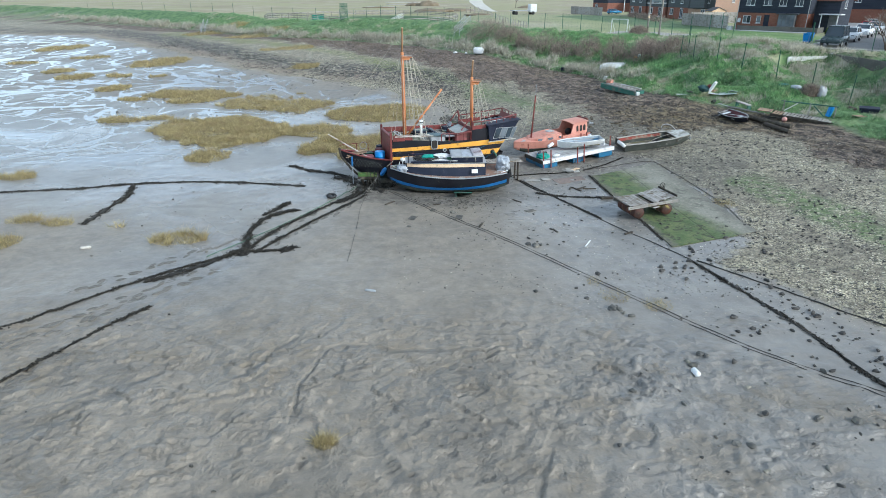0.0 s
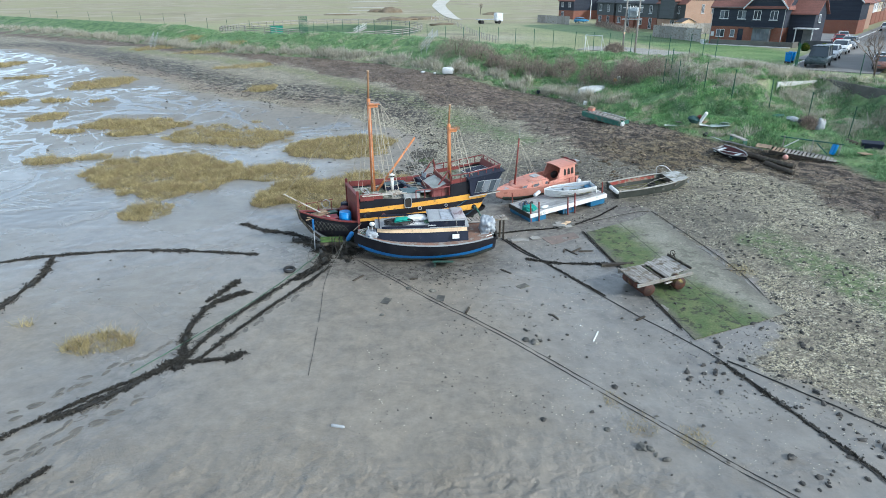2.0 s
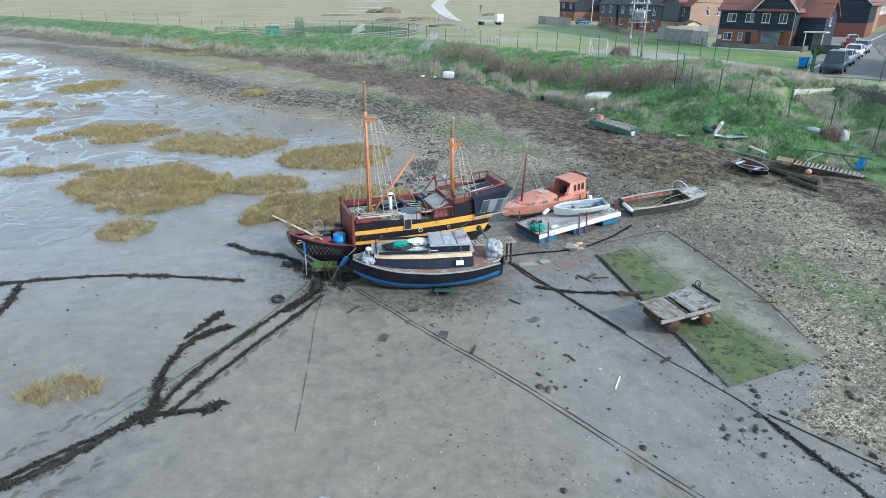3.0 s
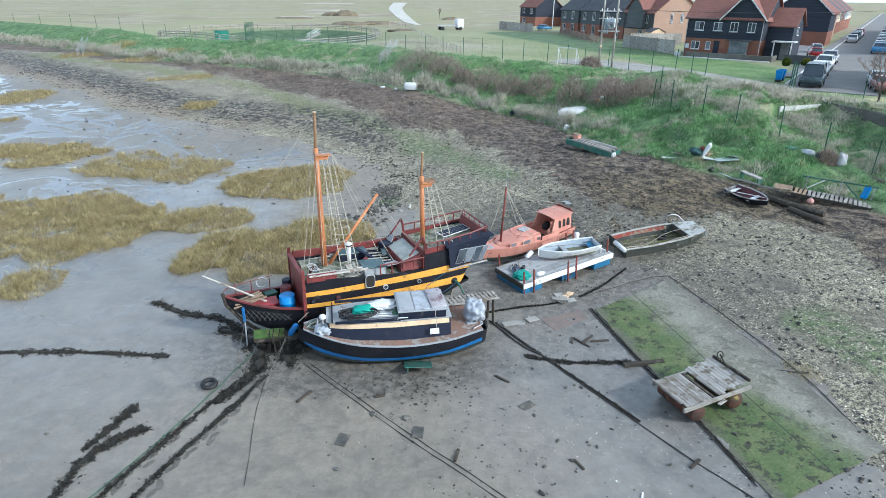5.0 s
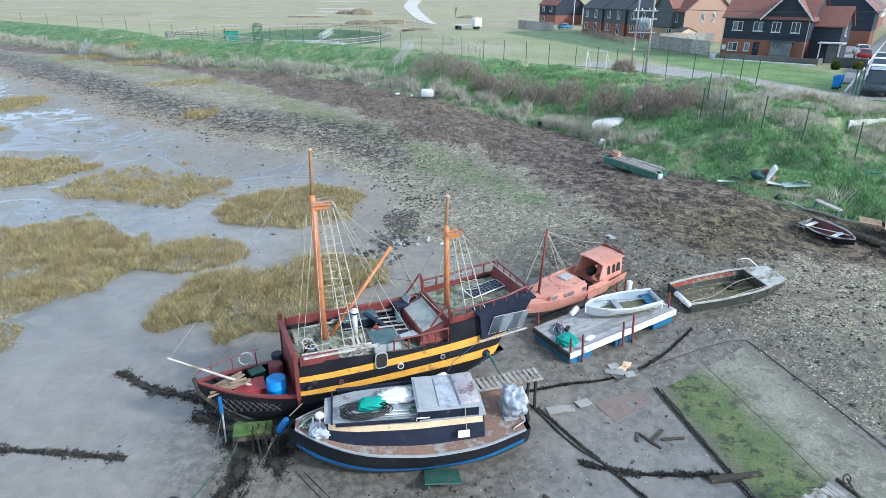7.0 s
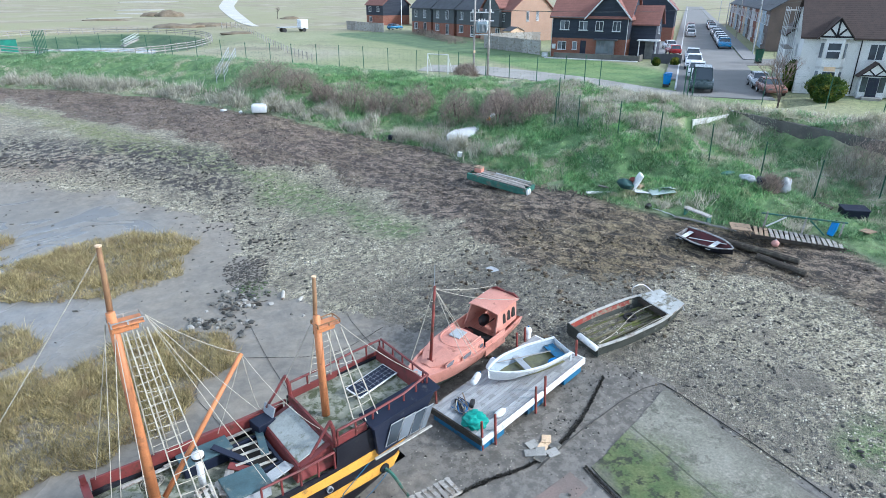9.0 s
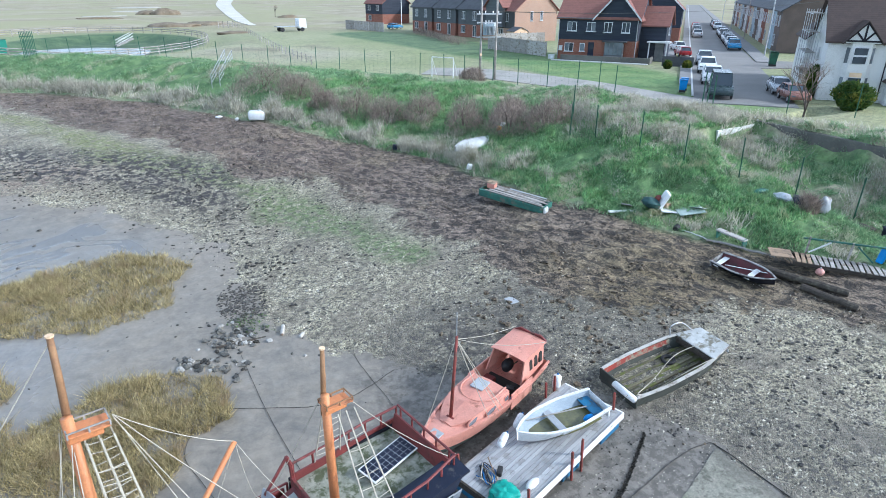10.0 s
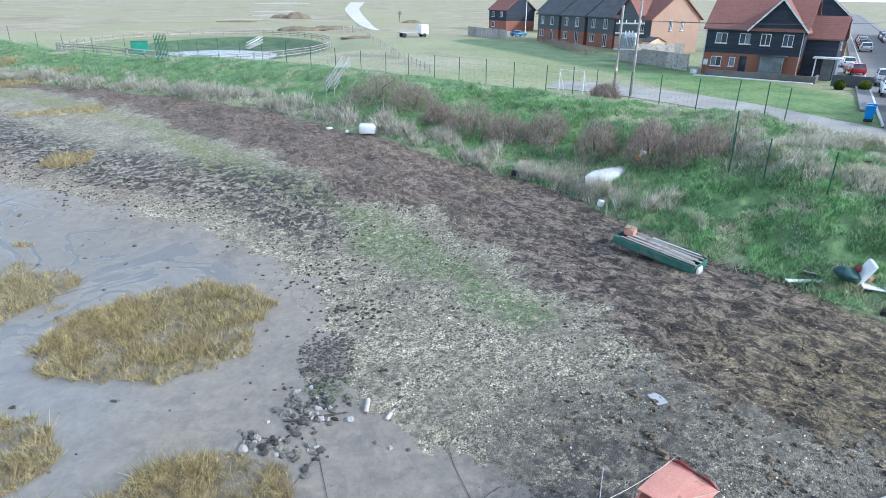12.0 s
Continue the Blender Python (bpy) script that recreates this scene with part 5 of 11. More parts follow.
for i in range(4):
    part("slat", boxes(((0, -0.42 + 0.28 * i, 0.17), (0.95, 0.07, 0.03), (0, 5, 0), 0.006)), M_DIRTYWHITE, t)
t = thing("solar_panel", at_ship(5.45, 0.16, 2.98) @ pose(0, 0, 0, 3, -5, 9), "framed dark blue solar panel on the quarter deck", "solar panel")
part("panel_rim", boxes(((0, 0, 0), (1.3, 0.56, 0.035), (0, 0, 0), 0.006)), M_WHITE, t)
for i in range(9):
    for j in range(4):
        part("solar_cell", boxes(((-0.555 + 0.139 * i, -0.19 + 0.127 * j, 0.019), (0.13, 0.118, 0.006))), M_NAVY, t)
posts(t, [(x, y, -0.18) for x in (-0.5, 0.5) for y in (-0.2, 0.2)], 0.02, 0.18, M_STEEL, "leg")
# small things on the ship's deck
t = thing("steering_wheel", at_ship(-0.62, -0.62, 2.38) @ pose(0, 0, 0.34, 18, 24, 0), "spoked grey ship's wheel standing on the foredeck", "ship's wheel")
part("wheel_rim", tube(bmesh.new(), [(0.2 * math.cos(a), 0.2 * math.sin(a), 0) for a in [2 * math.pi * k / 20 for k in range(21)]], 0.02, 6), M_GREYW, t)
for k in range(6):
    part("spoke", tube(bmesh.new(), [(0, 0, 0), (0.27 * math.cos(k * math.pi / 3), 0.27 * math.sin(k * math.pi / 3), 0)], 0.013, 5), M_GREYW, t)
part("hub", tube(bmesh.new(), [(0, 0, -0.03), (0, 0, 0.04)], 0.05, 10), M_RUST, t)
part("pedestal", tube(bmesh.new(), [(0, 0, -0.36), (0, 0, -0.02)], 0.06, 8), M_REDPOST, t)
for k, (x, y, r) in enumerate(((0.35, -0.95, 0.2), (0.75, -0.98, 0.17), (1.0, 0.85, 0.2), (4.4, -0.85, 0.2), (4.85, -0.7, 0.16), (0.1, 0.8, 0.22))):
    z = 2.26 if x < 3.5 else 2.78
    t = thing("rope_coil", at_ship(x, y, z), "coil of pale rope at the foot of the shrouds", "rope", "rope coils on the ship")
    for j in range(5):
        q = r * (0.65 + 0.12 * j)
        part("turn", tube(bmesh.new(), [(q * math.cos(a) + 0.02 * math.sin(3 * j), q * 0.8 * math.sin(a), 0.02 + 0.016 * (j % 3) + 0.012 * math.sin(2 * a + k + j)) for a in [2 * math.pi * i / 14 for i in range(15)]], 0.014, 4), M_ROPE, t)
for x, y, z, L, w, rz, ry, mt, lab in ((1.35, -0.35, 2.42, 0.95, 0.2, 62, 8, M_WOODGREY, "pale loose plank propped on the deck box"), (1.72, 0.3, 2.5, 1.0, 0.16, -48, 20, M_NAVY, "dark blue board leaning on the hatch"), (1.78, -0.1, 2.36, 0.62, 0.2, -40, 14, M_RED, "dark red board lying on the deck"),
                                        (2.45, 0.35, 2.48, 1.2, 0.18, 75, 10, M_SLATEBOX, "slate-coloured board across the hatch"), (0.45, 1.0, 2.36, 1.9, 0.09, 4, 1, M_DIRTYWHITE, "pale spar lying along the bulwark"), (1.5, 1.02, 2.4, 2.2, 0.07, 2, 1, M_WOODGREY, "grey spar lying along the bulwark"), (2.35, -0.75, 2.4, 0.7, 0.3, 20, 6, M_GREYW, "grey sheet lying on the deck")):
    ob = part("board", boxes(((0, 0, 0), (L, w, 0.04), (0, 0, 0), 0.008)), mt)
    ob.matrix_basis = at_ship(x, y, z) @ pose(0, 0, 0, 0, ry, rz)
    tagged(ob, lab, "board", "boards on the ship's deck")
t = thing("open_crate", at_ship(-0.2, -0.72, 2.34), "small open wooden crate with a pale lining on the foredeck", "crate")
part("crate_side", boxes(((0, -0.2, 0.1), (0.42, 0.03, 0.22), (0, 0, 0), 0.005), ((0, 0.2, 0.1), (0.42, 0.03, 0.22), (0, 0, 0), 0.005), ((-0.2, 0, 0.1), (0.03, 0.4, 0.22), (0, 0, 0), 0.005), ((0.2, 0, 0.1), (0.03, 0.4, 0.22), (0, 0, 0), 0.005)), M_DIRTYWHITE, t)
part("crate_base", boxes(((0, 0, 0.01), (0.4, 0.4, 0.03))), M_SLATEBOX, t)
t = thing("dark_box", at_ship(2.75, 0.95, 2.3), "open navy locker box beside the skylight", "box")
part("carcass", boxes(((0, 0, 0.15), (0.5, 0.42, 0.32), (0, 0, 10), 0.02)), M_NAVY, t)
part("lid", boxes(((0.22, 0.08, 0.4), (0.04, 0.42, 0.3), (0, 20, 10), 0.01)), M_GREYW, t)
t = thing("fender", at_ship(3.1, -1.5, 1.12) @ pose(0, 0, 0, 0, 82, 6), "white sausage fender hanging at the ship's side", "fender", "boat fenders")
bm = bmesh.new()
loft(bm, [[(r * math.cos(a), r * math.sin(a), z) for a in [2 * math.pi * j / 12 for j in range(12)]] for z, r in ((-0.27, 0.04), (-0.24, 0.09), (-0.16, 0.12), (0.16, 0.12), (0.24, 0.09), (0.27, 0.04))])
part("float", bm, M_WHITEP, t, "", True)
part("lanyard", tube(bmesh.new(), [(0, 0, 0.26), (-0.3, 0.05, 0.55), (-0.55, 0.15, 1.6)], 0.012, 4), M_BLUEFLOAT, t)
t = thing("mooring_hose", at_ship(4.85, -1.34, 1.42), "green hose hanging from the ship's hawse hole", "hose")
part("hose", tube(bmesh.new(), curve_pts([(0, 0.05, 0), (0.05, -0.12, -0.03), (0.18, -0.3, -0.35), (0.4, -0.5, -0.9), (0.5, -0.55, -1.35)], 4), 0.05, 6, 0.03), M_SEAGREEN, t)
part("cord", tube(bmesh.new(), sag((0, -0.05, 0), (-1.7, -0.25, -0.35), 0.2), 0.01, 4), M_BLUEFLOAT, t)
t = thing("fender", pose(-3.2, 30.15, 0.85, 0, 35, 10), "blue cylindrical fender hanging at the ship's side", "fender")
bm = bmesh.new()
loft(bm, [[(r * math.cos(a), r * math.sin(a), z) for a in [2 * math.pi * j / 12 for j in range(12)]] for z, r in ((-0.26, 0.04), (-0.22, 0.09), (-0.15, 0.115), (0.15, 0.115), (0.22, 0.09), (0.26, 0.04))])
part("float", bm, M_BLUE, t, "", True)
part("lanyard", tube(bmesh.new(), [(0, 0, 0.34), (0.15, 0.1, 0.8)], 0.012, 4), M_ROPE, t)

# ---- the navy cabin cruiser ----


def cruiser():
    s = thing("cabin_cruiser", pose(0.33, 29.88, 0.0, 1.5, 0, 4.0), "navy blue wooden cabin cruiser with a tan stripe, aground on mud", "boat")
    half = smooth_fn([-3.3, -2.9, -2.2, -1.2, 0.3, 1.8, 3.25], [0.03, 0.38, 0.86, 1.26, 1.42, 1.32, 0.86])
    keel = smooth_fn([-3.3, -3.0, -2.4, -1.5, 2.4, 3.25], [0.72, 0.42, 0.16, 0.02, 0.04, 0.3])
    sheer = smooth_fn([-3.3, -1.5, 0.5, 2, 3.25], [1.26, 1.05, 0.96, 1.0, 1.1])
    part("hull", hull_mesh(hull_rings(-3.28, 3.25, half, keel, sheer, 0.17, 26)), M_BLACK, s, "black topsides", True)
    xs = [-3.1 + 0.31 * i for i in range(21)]
    part("boot_stripe", side_band(xs, half, keel, sheer, 0.17, lambda x: 0.27 + 0.03 * x * x, lambda x: 0.42 + 0.034 * x * x, 0.01), M_BLUE, s, "bright blue boot stripe")
    part("bottom", side_band(xs[1:], half, keel, sheer, 0.17, lambda x: keel(x) + 0.01, lambda x: 0.265 + 0.025 * x * x, 0.006), M_HULLGREEN, s, "weedy hull bottom")
    part("rubbing_strake", rim(xs, half, sheer, 0.03, 0.045, 0.03), M_GREYW, s)
    bm = bmesh.new()
    loft(bm, [[(x, -half(x) + 0.03, sheer(x) + 0.01), (x, half(x) - 0.03, sheer(x) + 0.01), (x, half(x) - 0.03, sheer(x) - 0.04), (x, -half(x) + 0.03, sheer(x) - 0.04)] for x in xs])
    part("deck", bm, M_BROWNDECK, s, "worn brown side deck")
    # trunk cabin with sloping sides
    w_in = smooth_fn([-2.25, -1.6, 0, 1.95], [0.62, 0.86, 1.0, 0.94])
    def trunk(z0, z1, push, x0=-2.25, x1=1.95):
        bm = bmesh.new()
        rings = []
        for i in range(12):
            x = x0 + (x1 - x0) * i / 11
            f0, f1 = 1 - 0.22 * (z0 - 0.9) / 0.75, 1 - 0.22 * (z1 - 0.9) / 0.75
            a, b = w_in(x) * f0 + push, w_in(x) * f1 + push
            rings.append([(x, -a, z0), (x, a, z0), (x, b, z1), (x, -b, z1)])
        return loft(bm, rings)
    part("trunk_cabin", trunk(0.9, 1.62, 0.0), M_NAVY, s, "navy trunk cabin")
    part("cabin_stripe", trunk(1.44, 1.60, 0.012, -2.2, 1.9), M_TAN, s, "tan painted stripe")
    bm = bmesh.new()
    loft(bm, [[(x, -w_in(x) * 0.82, 1.62), (x, -w_in(x) * 0.82, 1.66), (x, 0, 1.72), (x, w_in(x) * 0.82, 1.66), (x, w_in(x) * 0.82, 1.62)] for x in [-2.3 + 0.39 * i for i in range(12)]])
    roof = part("cabin_roof", bm, M_GREYW, s, "pale grey cabin roof")
    part("roof_coaming", boxes(((-0.9, -0.78, 1.72), (2.2, 0.05, 0.1), (0, 0, -2), 0.01), ((-0.9, 0.78, 1.72), (2.2, 0.05, 0.1), (0, 0, 2), 0.01), ((-2.1, 0, 1.72), (0.05, 1.3, 0.1), (0, 0, 0), 0.01)), M_NAVY, roof)
    wh = part("wheelhouse", boxes(((0.98, -0.08, 1.82), (1.62, 1.42, 0.30), (0, 0, 0), 0.02)), M_NAVY, s, "navy wheelhouse")
    part("wheelhouse_roof", boxes(((0.98, -0.08, 1.98), (1.72, 1.5, 0.04), (0, 0, 0), 0.012)), M_GREYW, wh)
    part("roof_panel", boxes(((0.42, -0.1, 2.015), (0.5, 1.3, 0.035), (0, -2, 0), 0.01)), M_GREYW, wh, "grey hinged roof panel")
    part("clear_panel", boxes(((0.98, -0.1, 2.01), (0.52, 1.25, 0.03), (0, 0, 0), 0.01)), M_TARP, wh)
    bm = boxes(((1.52, -0.08, 2.04), (0.55, 1.28, 0.11), (2, -3, 3), 0.04))
    part("cover_sheet", bm, M_PLUMSHEET, wh, "plum and white sheet over the hatch", True)
    part("handrail", tube(bmesh.new(), [(0.1, -0.85, 1.72), (0.1, -0.86, 1.8), (0.45, -0.87, 1.8)], 0.018), M_WHITE, s)
    for x, y in ((1.35, -0.8),):
        part("name_board", boxes(((x, -1.0, 1.26), (0.32, 0.03, 0.2), (-14, 0, 2), 0.006)), M_WHITE, s, "blank white board")
    part("deck_hatch", boxes(((-0.35, -1.15, 0.93), (0.3, 0.22, 0.03), (0, 0, 3), 0.008)), M_WHITE, s)
    part("cleat_pole", tube(bmesh.new(), [(1.4, -0.78, 1.99), (1.42, -1.0, 1.4)], 0.012, 4), M_ROPE, s)
    part("bow_post", tube(bmesh.new(), [(-2.6, -0.2, 1.05), (-2.6, -0.2, 1.6)], 0.025), M_WHITE, s)
    part("cockpit_well", boxes(((2.35, 0.05, 0.97), (0.75, 1.1, 0.03), (0, 0, 0), 0.01)), M_BROWNDECK, s, "brown aft deck")
    part("stern_rail", tube(bmesh.new(), [(2.75, -0.85, 1.02), (2.8, -0.8, 1.12), (3.15, -0.6, 1.14), (3.2, 0.7, 1.14)], 0.02), M_STEEL, s)
    part("motor_bracket", boxes(((2.92, 0.0, 1.06), (0.6, 0.9, 0.06), (0, 0, 0), 0.01), ((2.66, -0.42, 1.0), (0.05, 0.05, 0.2)), ((2.66, 0.42, 1.0), (0.05, 0.05, 0.2))), M_GREYW, s)
    bilge = part("bilge_plate", boxes(((0.72, -1.36, 0.2), (0.95, 0.95, 0.035), (-22, 0, -6), 0.008), ((0.35, -1.4, 0.12), (0.04, 0.6, 0.22), (-20, 0, -6), 0.01)), M_SEAGREEN, s, "green bilge plate against the mud")
    return s


cruiser()


def at_cruiser(x, y, z):
    return pose(0.33, 29.88, 0.0, 1.5, 0, 4.0) @ pose(x, y, z)


t = thing("covered_outboard", at_cruiser(2.98, 0.02, 1.08), "outboard motor wrapped in a silver-grey tarpaulin on the stern", "outboard motor")
bm = rag(bmesh.new(), (0, 0, 0.27), (0.27, 0.33, 0.31), 2, 0.42)
part("tarpaulin", bm, M_TARP, t, "crumpled silver-grey tarpaulin", True)
part("cord", tube(bmesh.new(), [(0.3 * math.cos(a), 0.38 * math.sin(a), 0.28) for a in [2 * math.pi * k / 14 for k in range(15)]], 0.012, 4), M_ROPE, t)
part("leg", boxes(((0.36, 0, 0.0), (0.16, 0.12, 1.0), (0, -12, 0), 0.03)), M_RUBBER, t)
t = thing("tarp_bundle", at_cruiser(-1.05, -0.12, 1.74), "bright teal tarpaulin bundle on the cabin roof", "tarpaulin")
part("bundle", rag(bmesh.new(), (0, 0, 0.07), (0.3, 0.17, 0.1), 6, 0.35), M_TEAL, t, "", True)
t = thing("hose_coil", at_cruiser(-1.2, -0.35, 1.72), "coils of black hose on the cabin roof", "hose")
for i in range(9):
    bm = bmesh.new()
    r, cx, cy = 0.36 + 0.05 * math.sin(i * 1.9), 0.12 * math.sin(i * 2.3), 0.1 * math.cos(i * 1.3)
    tube(bm, [(cx + (r + 0.22) * math.cos(a) * 1.0, cy + r * 0.75 * math.sin(a), 0.03 + 0.018 * i + 0.02 * math.sin(3 * a + i)) for a in [2 * math.pi * k / 22 for k in range(23)]], 0.018, 5)
    part("coil", bm, M_RUBBER, t)
t = thing("folded_sheet", at_cruiser(-0.3, 0.2, 1.73), "crumpled white sheet on the cabin roof", "sheet")
part("cloth", rag(bmesh.new(), (0, 0, 0.05), (0.42, 0.24, 0.07), 9, 0.45), M_WHITE, t, "", True)
t = thing("pole_bundle", at_cruiser(-0.35, -0.45, 1.72), "bundle of grey poles and a green rope on the cabin roof", "poles")
for i in range(5):
    part("pole", tube(bmesh.new(), [(-0.7, -0.15 + 0.06 * i, 0.03 + 0.02 * (i % 2)), (0.55, -0.2 + 0.07 * i, 0.04)], 0.02, 5), M_WHITE if i % 2 else M_GREYW, t)
part("green_coil", tube(bmesh.new(), [(0.42 + 0.13 * math.cos(a), -0.1 + 0.1 * math.sin(a), 0.07 + 0.004 * k) for k, a in enumerate([2 * math.pi * j / 10 for j in range(31)])], 0.016, 4), M_ROPEGREEN, t)
t = thing("rope_heap", at_cruiser(-2.68, 0.05, 1.2), "tangled grey and green ropes on the foredeck", "rope")
for i in range(9):
    a0 = i * 0.9
    part("strand", tube(bmesh.new(), curve_pts([(0.32 * math.cos(a0 + k * 1.4) * (0.6 + 0.4 * math.sin(i + k)), 0.26 * math.sin(a0 + k * 1.7), 0.03 + 0.07 * abs(math.sin(k + i))) for k in range(5)], 4), 0.016, 4), (M_ROPEGREEN, M_ROPE, M_GREYW)[i % 3], t)
t = thing("bucket_pile", at_cruiser(-2.42, -0.38, 1.14), "pale bag, blue canister and ropes on the foredeck", "bag")
part("bag", rag(bmesh.new(), (0, 0, 0.14), (0.23, 0.17, 0.15), 3, 0.4), M_TARP, t, "crumpled pale blue-white bag", True)
part("canister", boxes(((-0.12, -0.12, 0.1), (0.14, 0.12, 0.22), (0, 10, 20), 0.02)), M_BLUE, t)
part("buoy", ball(bmesh.new(), (0.0, 0.05, 0.62), (0.13, 0.11, 0.11), 10), M_WHITEP, t, "small white buoy", True)
part("post", tube(bmesh.new(), [(0.02, 0.05, 0.0), (0.0, 0.05, 0.55)], 0.02, 5), M_WHITE, t)

# green float between the two bows, with weed-hung ropes
t = thing("mooring_float", pose(-4.1, 30.35, 0.62, 4, 3, 8), "mossy green wooden mooring float slung between the bows", "float")
part("deck", boxes(((0, 0, 0), (1.05, 0.5, 0.1), (0, 0, 0), 0.02)), M_GREENP, t)
part("frame_board", boxes(((0, -0.25, -0.1), (1.05, 0.05, 0.16), (0, 0, 0), 0.01), ((-0.5, 0, -0.1), (0.05, 0.5, 0.16), (0, 0, 0), 0.01), ((0.5, 0, -0.1), (0.05, 0.5, 0.16), (0, 0, 0), 0.01)), M_WOODDARK, t)
part("pile", tube(bmesh.new(), [(0.3, 0, -0.1), (0.32, 0.03, -0.75)], 0.12, 8), M_WOODDARK, t)
part("brace", tube(bmesh.new(), [(-0.4, 0, -0.1), (-0.1, 0.05, -0.75)], 0.07, 7), M_WOODDARK, t)

# gangplank from the ship's quarter to the cruiser
t = thing("gangplank", pose(3.35, 31.35, 1.18, 0, 2, 16), "weathered slatted gangplank between the two boats", "gangplank")
part("side_bar", boxes(((0, -0.26, 0), (2.3, 0.05, 0.07), (0, 0, 0), 0.01), ((0, 0.26, 0), (2.3, 0.05, 0.07), (0, 0, 0), 0.01)), M_WOODGREY, t)
for i in range(13):
    part("slat", boxes(((-1.05 + 0.175 * i, 0, 0.045), (0.11, 0.58, 0.025), (0, 0, 2 * math.sin(i * 3)), 0.004)), M_WOODGREY, t)
part("trestle", tube(bmesh.new(), [(0.9, -0.2, -0.02), (0.95, -0.25, -1.25)], 0.05, 6), M_WOODDARK, t)
part("trestle", tube(bmesh.new(), [(0.9, 0.2, -0.02), (0.95, 0.25, -1.25)], 0.05, 6), M_WOODDARK, t)
part("trestle", tube(bmesh.new(), [(-0.9, 0.0, -0.02), (-0.9, 0.0, -1.2)], 0.05, 6), M_WOODDARK, t)

# ---- the faded red motor boat ----


def red_boat():
    s = thing("motor_boat", pose(7.28, 37.92, 0.42, 2, -3, 30) @ Matrix.Scale(0.87, 4), "faded red wooden motor boat with a wheelhouse and short mast", "boat")
    half = smooth_fn([-3.7, -3.1, -1.9, -0.4, 1.2, 2.85], [0.03, 0.38, 0.78, 0.98, 1.0, 0.84])
    keel = smooth_fn([-3.7, -3.3, -2.5, -1.3, 2.85], [0.55, 0.25, 0.06, 0.0, 0.12])
    sheer = smooth_fn([-3.7, -1, 1, 2.85], [0.98, 0.86, 0.80, 0.84])
    part("hull", hull_mesh(hull_rings(-3.68, 2.85, half, keel, sheer, 0.2, 24)), M_PINK, s, "faded red hull", True)
    xs = [-3.6 + 0.3225 * i for i in range(21)]
    part("bottom", side_band(xs[1:], half, keel, sheer, 0.2, lambda x: keel(x) + 0.01, lambda x: 0.3 + 0.02 * x * x, 0.008), M_HULLGREEN, s, "dark weedy bottom")
    part("gunwale", rim(xs, half, sheer, 0.06, 0.05, 0.03), M_PINK, s)
    bm = bmesh.new()
    loft(bm, [[(x, -half(x) + 0.03, sheer(x) + 0.02), (x, 0, sheer(x) + 0.07), (x, half(x) - 0.03, sheer(x) + 0.02), (x, half(x) - 0.03, sheer(x) - 0.05), (x, -half(x) + 0.03, sheer(x) - 0.05)] for x in xs if x < -0.05])
    part("foredeck", bm, M_PINK, s, "faded red foredeck")
    # low trunk cabin with a rounded front
    wt = smooth_fn([-2.4, -1.95, -1.1, 0.15], [0.25, 0.62, 0.82, 0.88])
    bm = bmesh.new()
    loft(bm, [[(x, -wt(x), 0.8), (x, wt(x), 0.8), (x, wt(x) * 0.93, z), (x, 0, z + 0.06), (x, -wt(x) * 0.93, z)] for x, z in [(-2.4 + 0.25 * i, 1.0 + 0.2 * min(1, i / 4)) for i in range(11)]])
    tr = part("trunk_cabin", bm, M_PINK, s, "low faded red cabin")
    for x in (-1.75, -0.95, -0.1):
        for sg in (-1, 1):
            w = 0.3 if x < -0.3 else 0.13
            y = sg * (wt(x) * 0.965 + 0.008)
            bm = bmesh.new()
            ringp = lambda k, yy: [(x + k * w * math.copysign(abs(math.cos(a)) ** 0.6, math.cos(a)), yy, 1.0 + k * 0.105 * math.copysign(abs(math.sin(a)) ** 0.6, math.sin(a))) for a in [2 * math.pi * j / 16 for j in range(16)]]
            loft(bm, [ringp(1, y - sg * 0.03), ringp(1, y + sg * 0.02)])
            p = part("window", bm, M_PINK, tr)
            bm = bmesh.new()
            loft(bm, [ringp(0.85, y), ringp(0.85, y + sg * 0.026)])
            part("pane", bm, M_GLASSPALE, p)
    hoop = [(-0.55 + 0.62 * math.cos(a), 0.66 * math.sin(a), 1.24) for a in [math.pi / 2 + math.pi * k / 16 for k in range(17)]] + [(0.12, -0.66, 1.24)]
    part("roof_beading", tube(bmesh.new(), [(0.12, 0.66, 1.24)] + hoop, 0.03, 6), M_PINK, tr)
    part("roof_hatch", boxes(((-0.35, 0.1, 1.285), (0.55, 0.5, 0.05), (0, 0, 3), 0.012)), M_GREYW, tr, "grey weathered hatch")
    # cockpit
    part("cockpit_sole", boxes(((0.75, 0, 0.4), (1.3, 1.7, 0.05))), M_DARKIN, s)
    for sg in (-1, 1):
        part("cockpit_side", boxes(((0.75, sg * 0.94, 0.74), (1.35, 0.05, 0.66), (0, 0, 0), 0.01)), M_PINK, s)
    part("bench", boxes(((0.55, 0.55, 0.62), (0.9, 0.4, 0.05), (0, 0, 0), 0.01), ((0.55, 0.36, 0.5), (0.9, 0.03, 0.24), (0, 0, 0), 0.005)), M_RED, s)
    part("fuel_can", boxes(((0.75, -0.45, 0.58), (0.2, 0.34, 0.34), (0, 0, 20), 0.03)), M_RUBBER, s)
    part("storage_box", boxes(((0.28, -0.6, 0.52), (0.26, 0.3, 0.2), (0, 0, 10), 0.02)), M_BARREL, s)
    part("engine_cover", ball(bmesh.new(), (1.55, 0.2, 0.95), (0.3, 0.2, 0.26), 12, 0.1, 1), M_RUBBER, s, "black engine cover", True)
